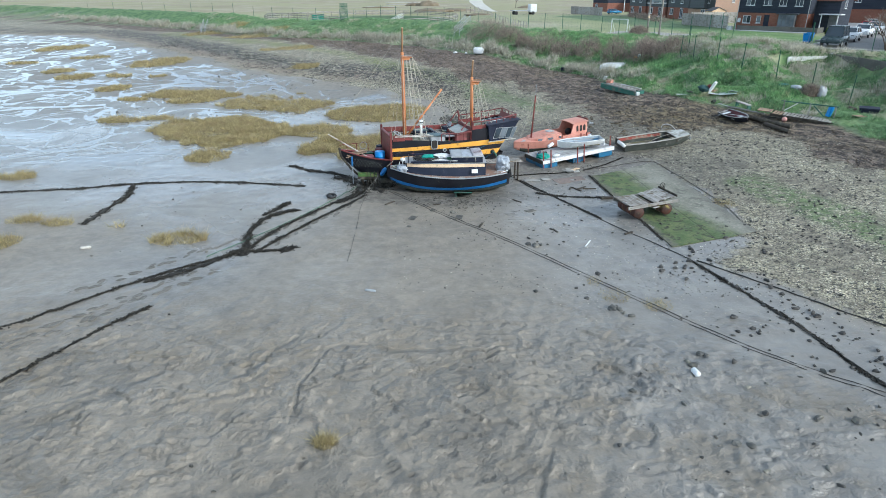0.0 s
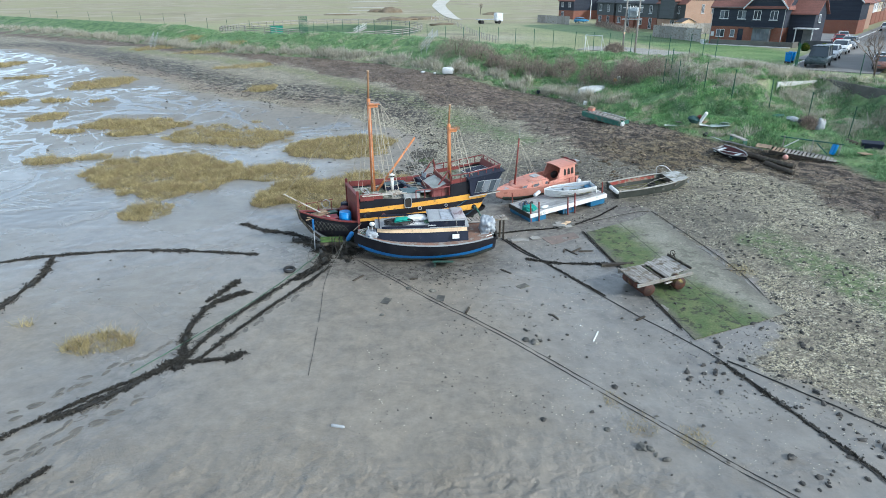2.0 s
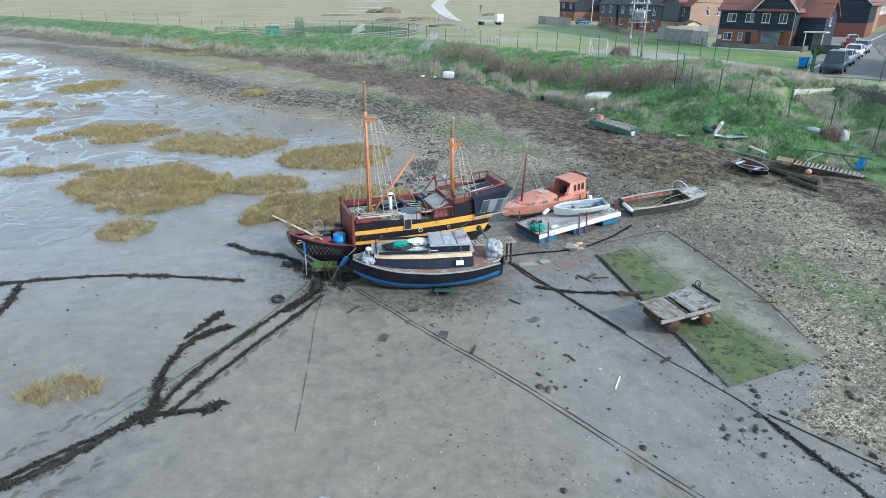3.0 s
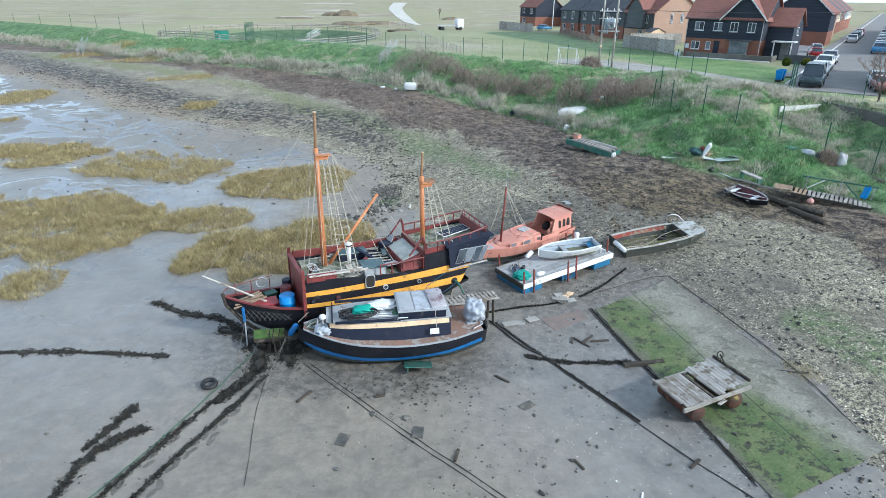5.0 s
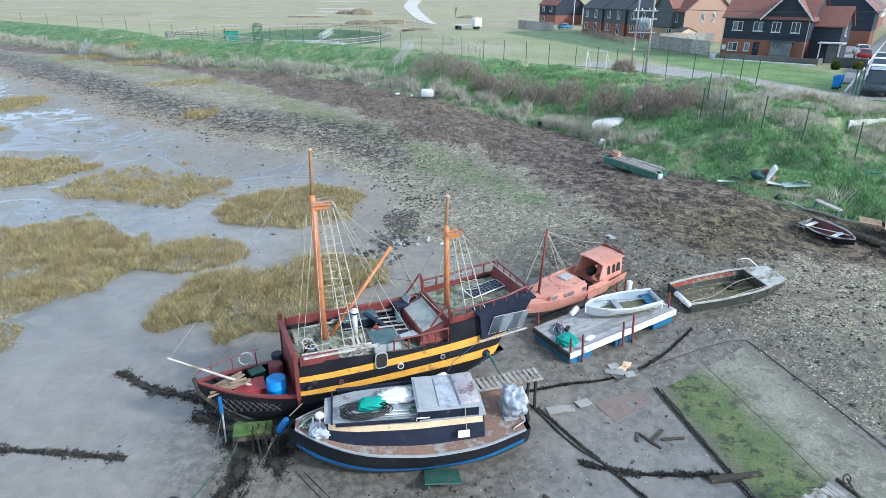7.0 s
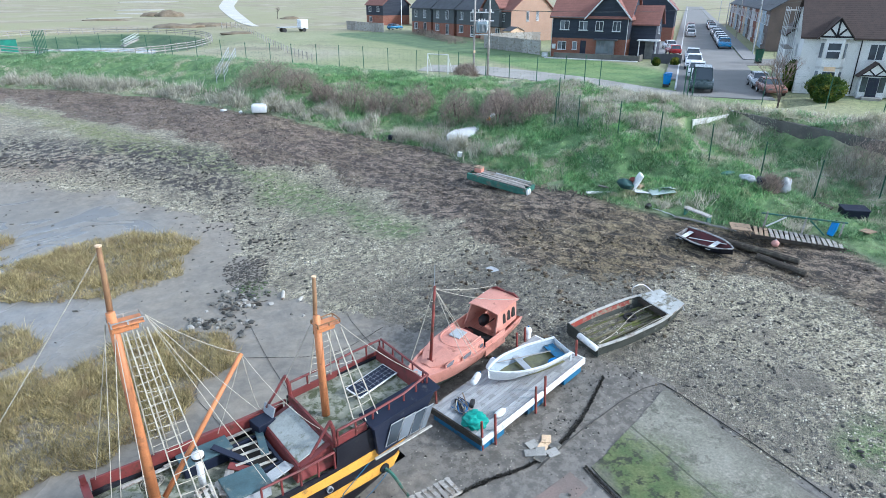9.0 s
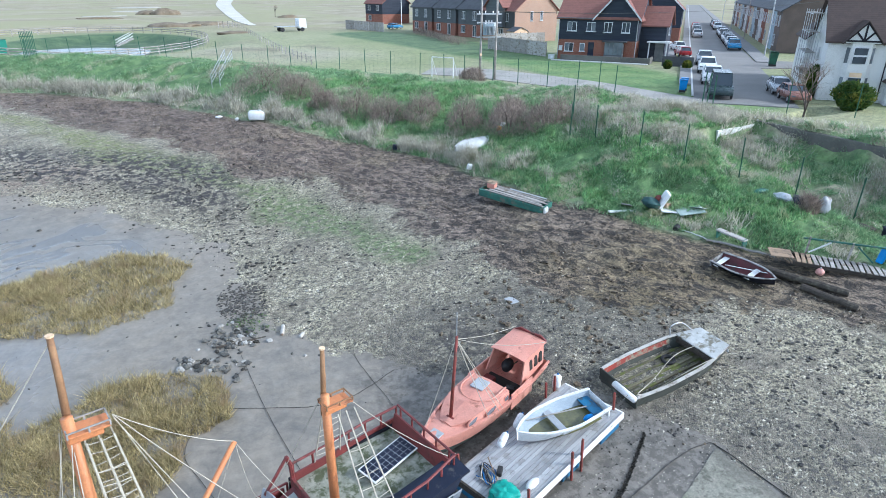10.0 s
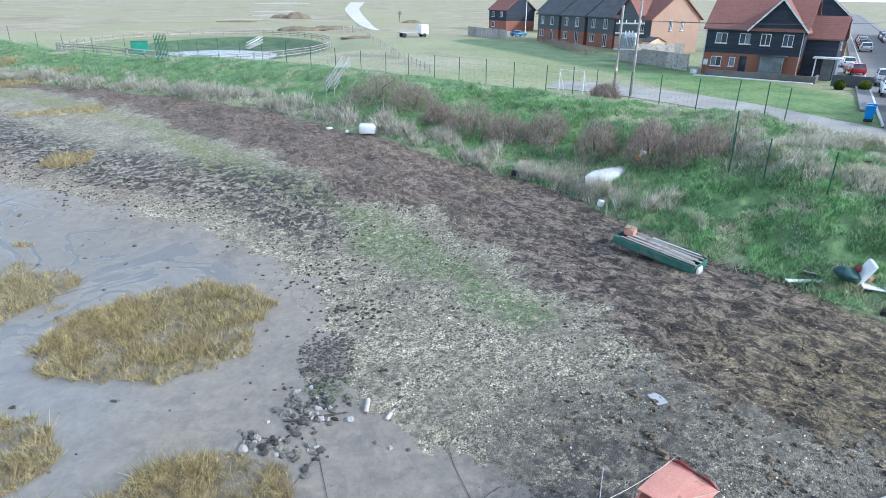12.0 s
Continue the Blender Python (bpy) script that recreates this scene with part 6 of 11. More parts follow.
    # wheelhouse: three walls and a roof
    wl_ = bmesh.new()
    for sg in (-1, 1):
        q = [(0.95, sg * 0.8, 0.82), (2.7, sg * 0.66, 0.82), (2.62, sg * 0.66, 1.74), (1.3, sg * 0.68, 1.76)]
        loft(wl_, [q, [(a, b - sg * 0.05, c) for a, b, c in q]])
    loft(wl_, [[(2.68, y, 0.8) for y in (-0.66, 0.66)] + [(2.58, y, 1.76) for y in (0.66, -0.66)], [(2.63, y, 0.8) for y in (-0.66, 0.66)] + [(2.53, y, 1.76) for y in (0.66, -0.66)]])
    wh = part("wheelhouse", wl_, M_PINK, s, "faded red wheelhouse")
    bm = bmesh.new()
    loft(bm, [[(1.15, y, 1.76 + 0.07 * (1 - (y / 0.72) ** 2)) for y in (-0.72, -0.42, 0, 0.42, 0.72)] + [(1.15, y, 1.72 + 0.07 * (1 - (y / 0.72) ** 2)) for y in (0.72, 0.42, 0, -0.42, -0.72)], [(2.72, y, 1.78 + 0.07 * (1 - (y / 0.72) ** 2)) for y in (-0.72, -0.42, 0, 0.42, 0.72)] + [(2.72, y, 1.74 + 0.07 * (1 - (y / 0.72) ** 2)) for y in (0.72, 0.42, 0, -0.42, -0.72)]])
    part("wheelhouse_roof", bm, M_PINK, wh, "faded red roof")
    bm = bmesh.new()
    loft(bm, [[(x, y, z) for y, z in ((-0.72, 1.78), (-0.45, 1.95), (0, 1.90), (0.45, 1.95), (0.72, 1.78), (0.72, 1.74), (-0.72, 1.74))] for x in (2.7, 2.76)])
    part("roof_crest", bm, M_RED, wh, "dark red shaped crest")
    for x in (1.65, 2.0, 2.34):
        for sg in (-1, 1):
            bm = bmesh.new()
            arch = [(-0.1, 1.12), (0.1, 1.12), (0.1, 1.46), (0.06, 1.53), (0, 1.56), (-0.06, 1.53), (-0.1, 1.46)]
            y0 = lambda z: sg * (0.78 - 0.1 * (z - 0.82) / 0.92 + 0.0)
            loft(bm, [[(x + a, y0(z) - sg * 0.04, z) for a, z in arch], [(x + a, y0(z) + sg * 0.008, z) for a, z in arch]])
            part("window", bm, M_DARKIN, wh)
    mast = part("mast", tube(bmesh.new(), [(-2.15, 0, 0.86), (-1.85, 0.0, 4.15)], 0.065, 8, 0.045), M_REDPOST, s, "rust red short mast", True)
    part("mast_bracket", boxes(((-2.18, 0, 0.95), (0.34, 0.08, 0.12), (0, 0, 0), 0.02), ((-2.15, 0, 1.06), (0.08, 0.3, 0.1), (0, 0, 0), 0.02)), M_REDPOST, mast)
    part("aerial", tube(bmesh.new(), [(-1.86, 0, 4.1), (-1.7, 0.12, 4.9)], 0.012, 4), M_GREYW, mast)
    part("fore_hatch", boxes(((-3.0, -0.05, 0.98), (0.4, 0.42, 0.05), (0, -3, 0), 0.01)), M_GREYW, s, "pale grey fore hatch")
    ropes(s, [sag((-1.87, 0, 4.05), (2.7, 0.6, 1.95), 0.12), sag((-1.87, 0, 4.05), (2.7, -0.75, 1.8), 0.2), sag((-1.87, 0, 4.05), (-0.7, -0.95, 0.9), 0.03), sag((-1.87, 0, 4.05), (-0.5, -0.97, 0.9), 0.03), sag((-1.87, 0, 4.05), (-1.2, -0.9, 0.9), 0.03), sag((-1.87, 0.02, 4.05), (-2.7, 0.55, 0.92), 0.03), sag((-1.87, 0.02, 4.05), (-2.9, 0.45, 0.92), 0.03)], 0.011, M_ROPE)
    return s


red_boat()


def fender(x, y, z, tilt, material=M_WHITEP, label="white fender hanging at the motor boat's side", r=0.11, h=0.5):
    t = thing("fender", pose(x, y, z, 0, tilt, 38), label, "fender", "boat fenders")
    bm = bmesh.new()
    loft(bm, [[(q * r * math.cos(a), q * r * math.sin(a), k * h) for a in [2 * math.pi * j / 12 for j in range(12)]] for k, q in ((-0.5, 0.3), (-0.44, 0.8), (-0.3, 1), (0.3, 1), (0.44, 0.8), (0.5, 0.3))])
    part("float", bm, material, t, "", True)
    part("eye", tube(bmesh.new(), [(0, 0, 0.5 * h), (0, 0, 0.5 * h + 0.05)], 0.03, 6), M_BLUE, t)
    return t


fender(9.55, 37.6, 1.1, 10, r=0.14)
fender(6.75, 35.75, 1.05, 70)
fender(7.55, 36.35, 1.05, 70)

# ---- pontoon ----
PONT = pose(7.92, 35.55, 0.78, 0, -4.6, 24.2)


def pontoon():
    s = thing("pontoon", PONT, "pale boarded pontoon on blue floats with rust red posts", "pontoon")
    for i in range(17):
        part("deck_board", boxes(((0, -0.96 + 0.12 * i, 0.0), (5.1, 0.112, 0.035), (0, 0, 0), 0.006)), M_DECKPALE, s)
    part("side_beam", boxes(((0, -1.04, -0.09), (5.16, 0.07, 0.2), (0, 0, 0), 0.012)), M_WHITE, s, "white painted side beam")
    part("side_beam", boxes(((0, 1.04, -0.09), (5.16, 0.07, 0.2), (0, 0, 0), 0.012)), M_WOODGREY, s)
    part("end_beam", boxes(((-2.58, 0, -0.1), (0.07, 2.1, 0.22), (0, 0, 0), 0.012)), M_WOODDARK, s)
    part("end_beam", boxes(((2.58, 0, -0.09), (0.07, 2.1, 0.2), (0, 0, 0), 0.012)), M_WHITE, s)
    for x, w in ((-2.05, 1.05), (2.0, 1.0), (0, 0.8)):
        part("float", boxes(((x, 0, -0.36), (w, 1.98, 0.36), (0, 0, 0), 0.03)), M_BLUEFLOAT, s, "blue plastic float")
    for x, y, h in ((-2.5, -0.98, 0.62), (-2.05, -1.09, 0.66), (-0.15, -1.09, 0.5), (0.32, -1.09, 0.62), (2.5, -0.75, 0.68), (-2.35, 1.05, 0.62), (1.6, 1.08, 0.62), (2.05, 1.08, 0.62)):
        part("post", boxes(((x, y, h / 2 - 0.3), (0.06, 0.06, h + 0.55), (0, 0, 0), 0.008)), M_REDPOST, s, "rust red post")
    part("rail", tube(bmesh.new(), [(-2.1, -1.05, 0.05), (0.35, -1.05, 0.04), (2.5, -1.05, 0.04)], 0.02, 5), M_STEEL, s)
    return s


pontoon()


def on_pontoon(x, y, z, rz=0):
    return PONT @ pose(x, y, z, 0, 0, rz)


t = thing("mesh_bundle", on_pontoon(-2.2, -0.42, 0.02), "crumpled teal netting on the pontoon", "netting")
part("netting", rag(bmesh.new(), (0, 0, 0.08), (0.26, 0.25, 0.11), 5, 0.5), M_TEAL, t, "", True)
t = thing("rope_heap", on_pontoon(-1.9, 0.35, 0.02), "heap of ropes, hoses and tools on the pontoon", "rope")
for i in range(9):
    a0 = i * 1.3
    part("strand", tube(bmesh.new(), curve_pts([(0.4 * math.cos(a0 + k * 1.2) * (0.5 + 0.5 * math.sin(i + k)), 0.35 * math.sin(a0 + k * 1.9), 0.03 + 0.05 * abs(math.sin(k + i))) for k in range(5)], 4), 0.016, 4), (M_RUBBER, M_ROPE, M_BLUE)[i % 3], t)
part("broom", tube(bmesh.new(), [(-0.1, -0.4, 0.05), (0.35, 0.35, 0.1)], 0.018, 5), M_WOODWARM, t)
part("fuel_can", boxes(((0.2, -0.2, 0.08), (0.3, 0.14, 0.14), (0, 0, 30), 0.03)), M_RUBBER, t)
t = thing("fender", on_pontoon(-1.45, -0.75, 0.1), "white oblong fender lying on the pontoon", "fender", "boat fenders")
part("float", ball(bmesh.new(), (0, 0, 0), (0.24, 0.12, 0.09), 12), M_WHITEP, t, "", True)
part("eye", tube(bmesh.new(), [(0.22, 0, 0), (0.28, 0, 0)], 0.03, 6), M_GREYW, t)


# ---- open boats ----


def open_boat(name, m, L, beam, depth, label, outer, inner, rim_m, transom=0.75, thwarts=(0.4, 0.72), thwart_m=None, full=0.35, group=""):
    s = thing(name, m, label, "boat", group)
    half = smooth_fn([0, 0.1 * L, 0.3 * L, 0.6 * L, L], [0.04, 0.22 * beam, 0.42 * beam, 0.5 * beam, 0.5 * beam * transom])
    keel = smooth_fn([0, 0.08 * L, 0.25 * L, L], [0.45 * depth, 0.18 * depth, 0.02, 0.05])
    sheer = smooth_fn([0, 0.5 * L, L], [depth * 1.12, depth * 0.95, depth])
    part("hull", hull_mesh(hull_rings(0.01, L, half, keel, sheer, full, 20)), outer, s, "", True)
    ins = lambda x: max(0.02, half(x) - 0.035)
    part("lining", hull_mesh(hull_rings(0.12, L - 0.03, ins, lambda x: keel(x) + 0.05, sheer, full, 18)), inner, s, "", True)
    part("gunwale", rim([L * i / 18 + 0.005 for i in range(19)], half, lambda x: sheer(x) - 0.01, 0.05, 0.04, 0.025), rim_m, s)
    part("transom", boxes(((L - 0.01, 0, depth * 0.62), (0.05, beam * transom * 0.92, depth * 0.72), (0, 0, 0), 0.012)), rim_m, s)
    for k in thwarts:
        x = L * k
        part("thwart", boxes(((x, 0, depth * 0.66), (0.22, 2 * half(x) * 0.93, 0.03), (0, 0, 0), 0.008)), thwart_m or rim_m, s)
    return s


d = open_boat("dinghy", PONT @ pose(-0.62, 0.42, 0.03, 0, -1, -19), 2.85, 1.3, 0.5, "white dinghy with rainwater and a blue thwart, lying on the pontoon", M_WHITE, mat("grey_blue_lining", (0.36, 0.42, 0.47), (0.28, 0.34, 0.39), 0.5, 2, 25, 0.1, stain=(0.2, 0.22, 0.2), amount=0.35), M_WHITE, 0.78, (0.45,), M_GREYW)
bm = bmesh.new()
loft(bm, [[(x, -w, 0.2), (x, w, 0.2), (x, w * 0.9, 0.17), (x, -w * 0.9, 0.17)] for x, w in ((0.5, 0.2), (0.9, 0.40), (1.4, 0.5), (2.0, 0.52), (2.6, 0.46))])
part("bilge_water", bm, mat("algae_water", (0.17, 0.165, 0.075), (0.12, 0.12, 0.075), 0.15, 2.5, 8, 0.02, spec=0.5), d, "green bilge water")
part("stern_seat", boxes(((2.55, 0, 0.34), (0.36, 0.9, 0.035), (0, 0, 0), 0.01)), M_BLUEFLOAT, d, "blue stern seat")
part("bailer", ball(bmesh.new(), (2.25, -0.3, 0.28), (0.2, 0.1, 0.09), 10, 0.1), M_BARREL, d, "blue bailer", True)
part("oar", tube(bmesh.new(), [(0.5, 0.3, 0.5), (2.3, -0.1, 0.52)], 0.02, 5), M_WOODGREY, d)

rb = open_boat("rowing_boat", pose(19.95, 42.0, gz(20.2, 40.8) + 0.06, 12, 2, -76) @ pose(2.6, 0, 0, 0, 0, 180), 2.6, 1.15, 0.42, "black rowing boat with a maroon lining on the weed", M_BLACK, mat("maroon_lining", (0.11, 0.022, 0.026), (0.07, 0.02, 0.022), 0.6, 2, 25, 0.15, stain=(0.035, 0.03, 0.027), amount=0.5), mat("dirty_pale_rail", (0.36, 0.36, 0.35), (0.22, 0.22, 0.21), 0.7, 4, 25, 0.2, stain=(0.1, 0.09, 0.08), amount=0.5), 0.8, (0.36, 0.9), M_WHITE)
part("oar", tube(bmesh.new(), [(0.4, -0.35, 0.36), (2.0, 0.3, 0.4)], 0.018, 5), M_WHITE, rb)


M_BARGEOUT = mat("dark_weathered_planking", (0.07, 0.075, 0.062), (0.04, 0.045, 0.038), 0.8, 1.5, 18, 0.4, stain=(0.22, 0.22, 0.19), amount=0.3)


def barge():
    s = thing("open_barge", pose(11.5, 37.0, gz(11.6, 36.9) - 0.08, 3, -6, 7.5), "grey open barge with a red band and algae-stained boards", "barge")
    L, depth = 4.35, 0.5
    half = smooth_fn([0, 1.2, 3, L], [0.86, 0.98, 0.94, 0.62])
    keel = lambda x: 0.0 + 0.28 * max(0, (x - 3.2) / 1.15) ** 1.5
    top = lambda x: depth + 0.06 * (x / L) ** 2
    bm = bmesh.new()
    for sg in (-1, 1):
        loft(bm, [[(x, sg * half(x), top(x)), (x, sg * (half(x) - 0.05), top(x)), (x, sg * (half(x) * 0.86 - 0.05), keel(x)), (x, sg * half(x) * 0.86, keel(x))] for x in [L * i / 14 for i in range(15)]])
    part("side_planking", bm, M_BARGEOUT, s, "dark weathered outer planking")
    bm = bmesh.new()
    loft(bm, [[(x, -half(x) * 0.86, keel(x)), (x, half(x) * 0.86, keel(x)), (x, half(x) * 0.86, keel(x) + 0.05), (x, -half(x) * 0.86, keel(x) + 0.05)] for x in [L * i / 14 for i in range(15)]])
    part("bottom", bm, M_BARGEIN, s)
    for i in range(8):
        y = -0.7 + 0.2 * i
        part("bottom_board", boxes(((1.72, y, 0.075), (3.4, 0.12, 0.035), (0, 0, 0), 0.006)), M_BARGEIN, s)
    for i in range(5):
        y = -0.62 + 0.31 * i
        part("stringer", boxes(((1.7, y, 0.115), (3.35, 0.09, 0.05), (0, 0, 0), 0.01)), M_BARGEIN, s)
    bm = bmesh.new()
    for sg in (-1, 1):
        rr = []
        for x in [0.1 + 0.3 * i for i in range(11)]:
            f = lambda z: half(x) * (0.86 + 0.14 * (z - keel(x)) / (top(x) - keel(x))) - 0.056
            rr.append([(x, sg * f(0.3), 0.3), (x, sg * f(0.47), 0.47), (x, sg * (f(0.47) - 0.012), 0.47), (x, sg * (f(0.3) - 0.012), 0.3)])
        loft(bm, rr)
    part("red_band", bm, mat("worn_red_band", (0.30, 0.045, 0.03), (0.22, 0.04, 0.03), 0.65, 2, 25, 0.2, stain=(0.25, 0.24, 0.17), amount=0.6), s, "worn red inner band")
    part("gunwale", rim([L * i / 14 for i in range(15)], half, top, 0.09, 0.035, 0.02), M_DIRTYWHITE, s, "flaking white gunwale")
    part("transom", boxes(((0, 0, 0.29), (0.05, 1.7, 0.56), (0, 0, 0), 0.01)), M_BARGEOUT, s)
    part("fender_roll", tube(bmesh.new(), [(-0.1, -0.86, 0.5), (-0.13, -0.5, 0.52), (-0.13, 0.05, 0.53)], 0.11, 10), M_WHITEP, s, "long white fender", True)
    bm = bmesh.new()
    loft(bm, [[(x, -half(x), top(x) + 0.01), (x, half(x), top(x) + 0.01), (x, half(x), top(x) + 0.05), (x, -half(x), top(x) + 0.05)] for x in (3.4, 3.7, 4.0, 4.38)])
    part("foredeck", bm, mat("chalky_deck", (0.52, 0.53, 0.51), (0.40, 0.41, 0.39), 0.8, 2.5, 20, 0.3, stain=(0.17, 0.16, 0.12), amount=0.55, sscale=3), s, "chalky grey foredeck")
    part("deck_beam", boxes(((3.4, 0, 0.42), (0.07, 1.7, 0.22), (0, 0, 0), 0.01)), M_WOODDARK, s)
    part("bow_board", boxes(((4.36, 0, 0.42), (0.05, 1.2, 0.36), (0, -25, 0), 0.01)), M_GREYW, s)
    part("bow_rail", tube(bmesh.new(), curve_pts([(3.15, 0.85, 0.6), (3.15, 0.86, 0.98), (3.6, 0.8, 1.0), (4.0, 0.62, 0.62)], 4), 0.022, 5), M_STEEL, s)
    part("tyre", tube(bmesh.new(), [(2.55 + 0.2 * math.cos(a), 0.3 + 0.2 * math.sin(a), 0.16) for a in [2 * math.pi * k / 14 for k in range(15)]], 0.06, 6), M_RUBBER, s)
    ropes(s, [curve_pts([(3.6, -0.1, 0.68), (2.6, 0.1, 0.45), (1.4, -0.2, 0.22), (0.1, -0.75, 0.6)], 5), curve_pts([(0.0, -0.8, 0.62), (0.9, -0.6, 0.2), (2.3, -0.75, 0.5), (3.3, -0.85, 0.66)], 5)], 0.016, M_ROPE)


barge()

s = open_boat("upturned_skiff", pose(15.05, 60.3, gz(16.5, 60.8) + 0.62, 180, 0, 20), 3.25, 1.3, 0.52, "white upturned skiff lying on the grass bank", mat("weathered_white", (0.52, 0.54, 0.54), (0.42, 0.44, 0.44), 0.6, 2, 20, 0.15, stain=(0.3, 0.3, 0.28), amount=0.4), M_GREYW, M_GREYW, 0.7, (), None)
part("keel_strip", tube(bmesh.new(), [(0.25, 0, 0.12), (0.7, 0, 0.0), (1.8, 0, -0.005), (3.2, 0, 0.02)], 0.025, 5), M_GREYW, s)

# ---- cordgrass on the flats ----


def blades(x, y, z, height, width, lean, rng, bend=0.0):
    """Thin upright triangles, one a blade, leaning at random."""
    n = len(x)
    a = rng.uniform(0, 2 * math.pi, n)
    l = rng.uniform(0, 2 * math.pi, n)
    k = lean * rng.uniform(0.1, 1.0, n) * height
    base = np.stack([x, y, z], 1)
    w = np.stack([np.cos(a), np.sin(a), np.zeros(n)], 1) * (width / 2)[:, None]
    tip = base + np.stack([np.cos(l) * k, np.sin(l) * k, height], 1)
    return np.stack([base - w, base + w, tip], 1)


def patch(spots, rng, density, ragged=0.35):
    """Points inside a union of uneven ellipses (cx, cy, rx, ry)."""
    out = []
    for cx, cy, rx, ry in spots:
        n = int(1.35 * density * 4 * rx * ry * 1.3)
        u, v = rng.uniform(-1.25, 1.25, n), rng.uniform(-1.25, 1.25, n)
        x, y = cx + u * rx, cy + v * ry
        r = np.hypot(u, v) + ragged * 2 * (fbm(x / 1.3, y / 1.3, 3, 91) - 0.5) + 0.25 * (fbm(x * 1.1, y * 1.1, 2, 92) - 0.5)
        keep = r < 1
        out.append(np.stack([x[keep], y[keep]], 1))
    return np.concatenate(out)


def cordgrass(spots, label="olive and straw-coloured cordgrass growing from the mud", density=110, tall=0.5, material=None):
    rng = np.random.default_rng(int(abs(spots[0][0] * 100 + spots[0][1] * 7)))
    near, mid = spots[0][1] < 34, spots[0][1] < 50
    p = patch(spots, rng, density * (4.0 if near else 3.6 if mid else 2.2))
    p = p[(0.5 + 1.0 * smooth(fbm(p[:, 0] * 2.4, p[:, 1] * 2.4, 3, 97), 0.34, 0.56)) > rng.uniform(0, 1, len(p))]
    x, y = p[:, 0], p[:, 1]
    z = ground(x, y) - 0.02
    clump = smooth(fbm(x * 0.9, y * 0.9, 4, 95), 0.28, 0.7)
    tuft = smooth(fbm(x * 3.2, y * 3.2, 2, 96), 0.25, 0.7)
    h = 0.85 * tall * rng.uniform(0.35, 1.0, len(x)) * (0.3 + 0.75 * clump + 0.35 * tuft) * np.where(rng.uniform(0, 1, len(x)) < 0.35, 0.3, 1.0)
    wide = 0.42 if near else 0.6 if mid else 0.8 if spots[0][1] < 58 else 1.5
    me = triangles("cordgrass", blades(x, y, z, h, wide * rng.uniform(0.025, 0.055, len(x)), 1.5, rng), material or M_CORD)
    tagged(new("cordgrass", me), label, "grass", "cordgrass islands", "stuff")


for spots, dens in (
    ([(-5.6, 39.6, 3.9, 2.9), (-2.9, 41.6, 2.8, 2.4), (-8.3, 39.4, 1.6, 2.2)], 170),
    ([(-10.0, 44.9, 2.4, 2.4)], 150),
    ([(-17.4, 45.4, 4.6, 5.0), (-21.0, 46.6, 2.4, 2.8), (-14.4, 44.2, 2.2, 3.6), (-16.0, 40.6, 1.4, 1.8)], 110),
    ([(-15.4, 36.6, 1.3, 1.5)], 130),
    ([(-14.2, 56.0, 3.4, 3.3), (-18.4, 57.4, 3.2, 3.6)], 90),
    ([(-6.0, 52.0, 4.1, 3.7), (-8.6, 52.4, 1.8, 2.2)], 150),
):
    cordgrass(spots, density=1.45 * dens)
# smaller stands up the creek and towards the channel
for spots, dens in (
    ([(-25.2, 61.2, 3.6, 3.0), (-28.4, 62.2, 2.6, 2.4)], 80),
    ([(-17.5, 75.4, 2.0, 1.9)], 70), ([(-31.2, 59.4, 1.6, 0.9)], 80), ([(-36.8, 65.8, 1.6, 2.0)], 70), ([(-40.1, 74.2, 1.6, 1.0)], 70), ([(-50.8, 79.2, 2.0, 1.9)], 60), ([(-45.7, 74.0, 2.2, 1.8)], 60),
    ([(-39.5, 84.1, 3.6, 3.6)], 50), ([(-34.9, 73.1, 1.3, 0.7)], 70), ([(-27.4, 48.8, 2.1, 1.1), (-24.6, 49.6, 1.4, 0.9)], 90), ([(-24.8, 31.7, 1.0, 0.8)], 120), ([(-19.5, 24.4, 0.9, 0.5)], 140), ([(-17.8, 24.2, 0.8, 0.5)], 140),
    ([(-11.2, 22.4, 1.1, 0.75)], 170), ([(-18.6, 21.7, 0.55, 0.8)], 150), ([(-14.8, 23.7, 0.4, 0.2)], 120), ([(-67.0, 107.2, 4.4, 3.3)], 40), ([(-25.7, 58.2, 1.7, 1.0)], 80), ([(-53.6, 92.3, 2.8, 1.4)], 50), ([(-61.7, 89.0, 2.3, 1.3)], 50),
    ([(-15.0, 61.8, 0.5, 0.2)], 90), ([(-42.5, 115.4, 6.0, 2.6), (-32.2, 106.6, 5.1, 2.1), (-23.2, 90.7, 4.3, 1.4)], 30),
):
    cordgrass(spots, density=1.45 * dens)
cordgrass([(-2.45, 9.35, 0.32, 0.26)], "dry straw-coloured tuft standing alone on the mud", 700, 0.34)
for cx, cy, r in ((6.3, 17.2, 0.5), (7.6, 16.4, 0.4), (5.9, 18.2, 0.35), (14.0, 26.6, 0.45), (13.6, 28.2, 0.3)):
    cordgrass([(cx, cy, r, r * 1.4)], "sparse brown grass tuft at the edge of the shingle", 120, 0.16)

# ---- stones, shells and wrack, too many to count ----


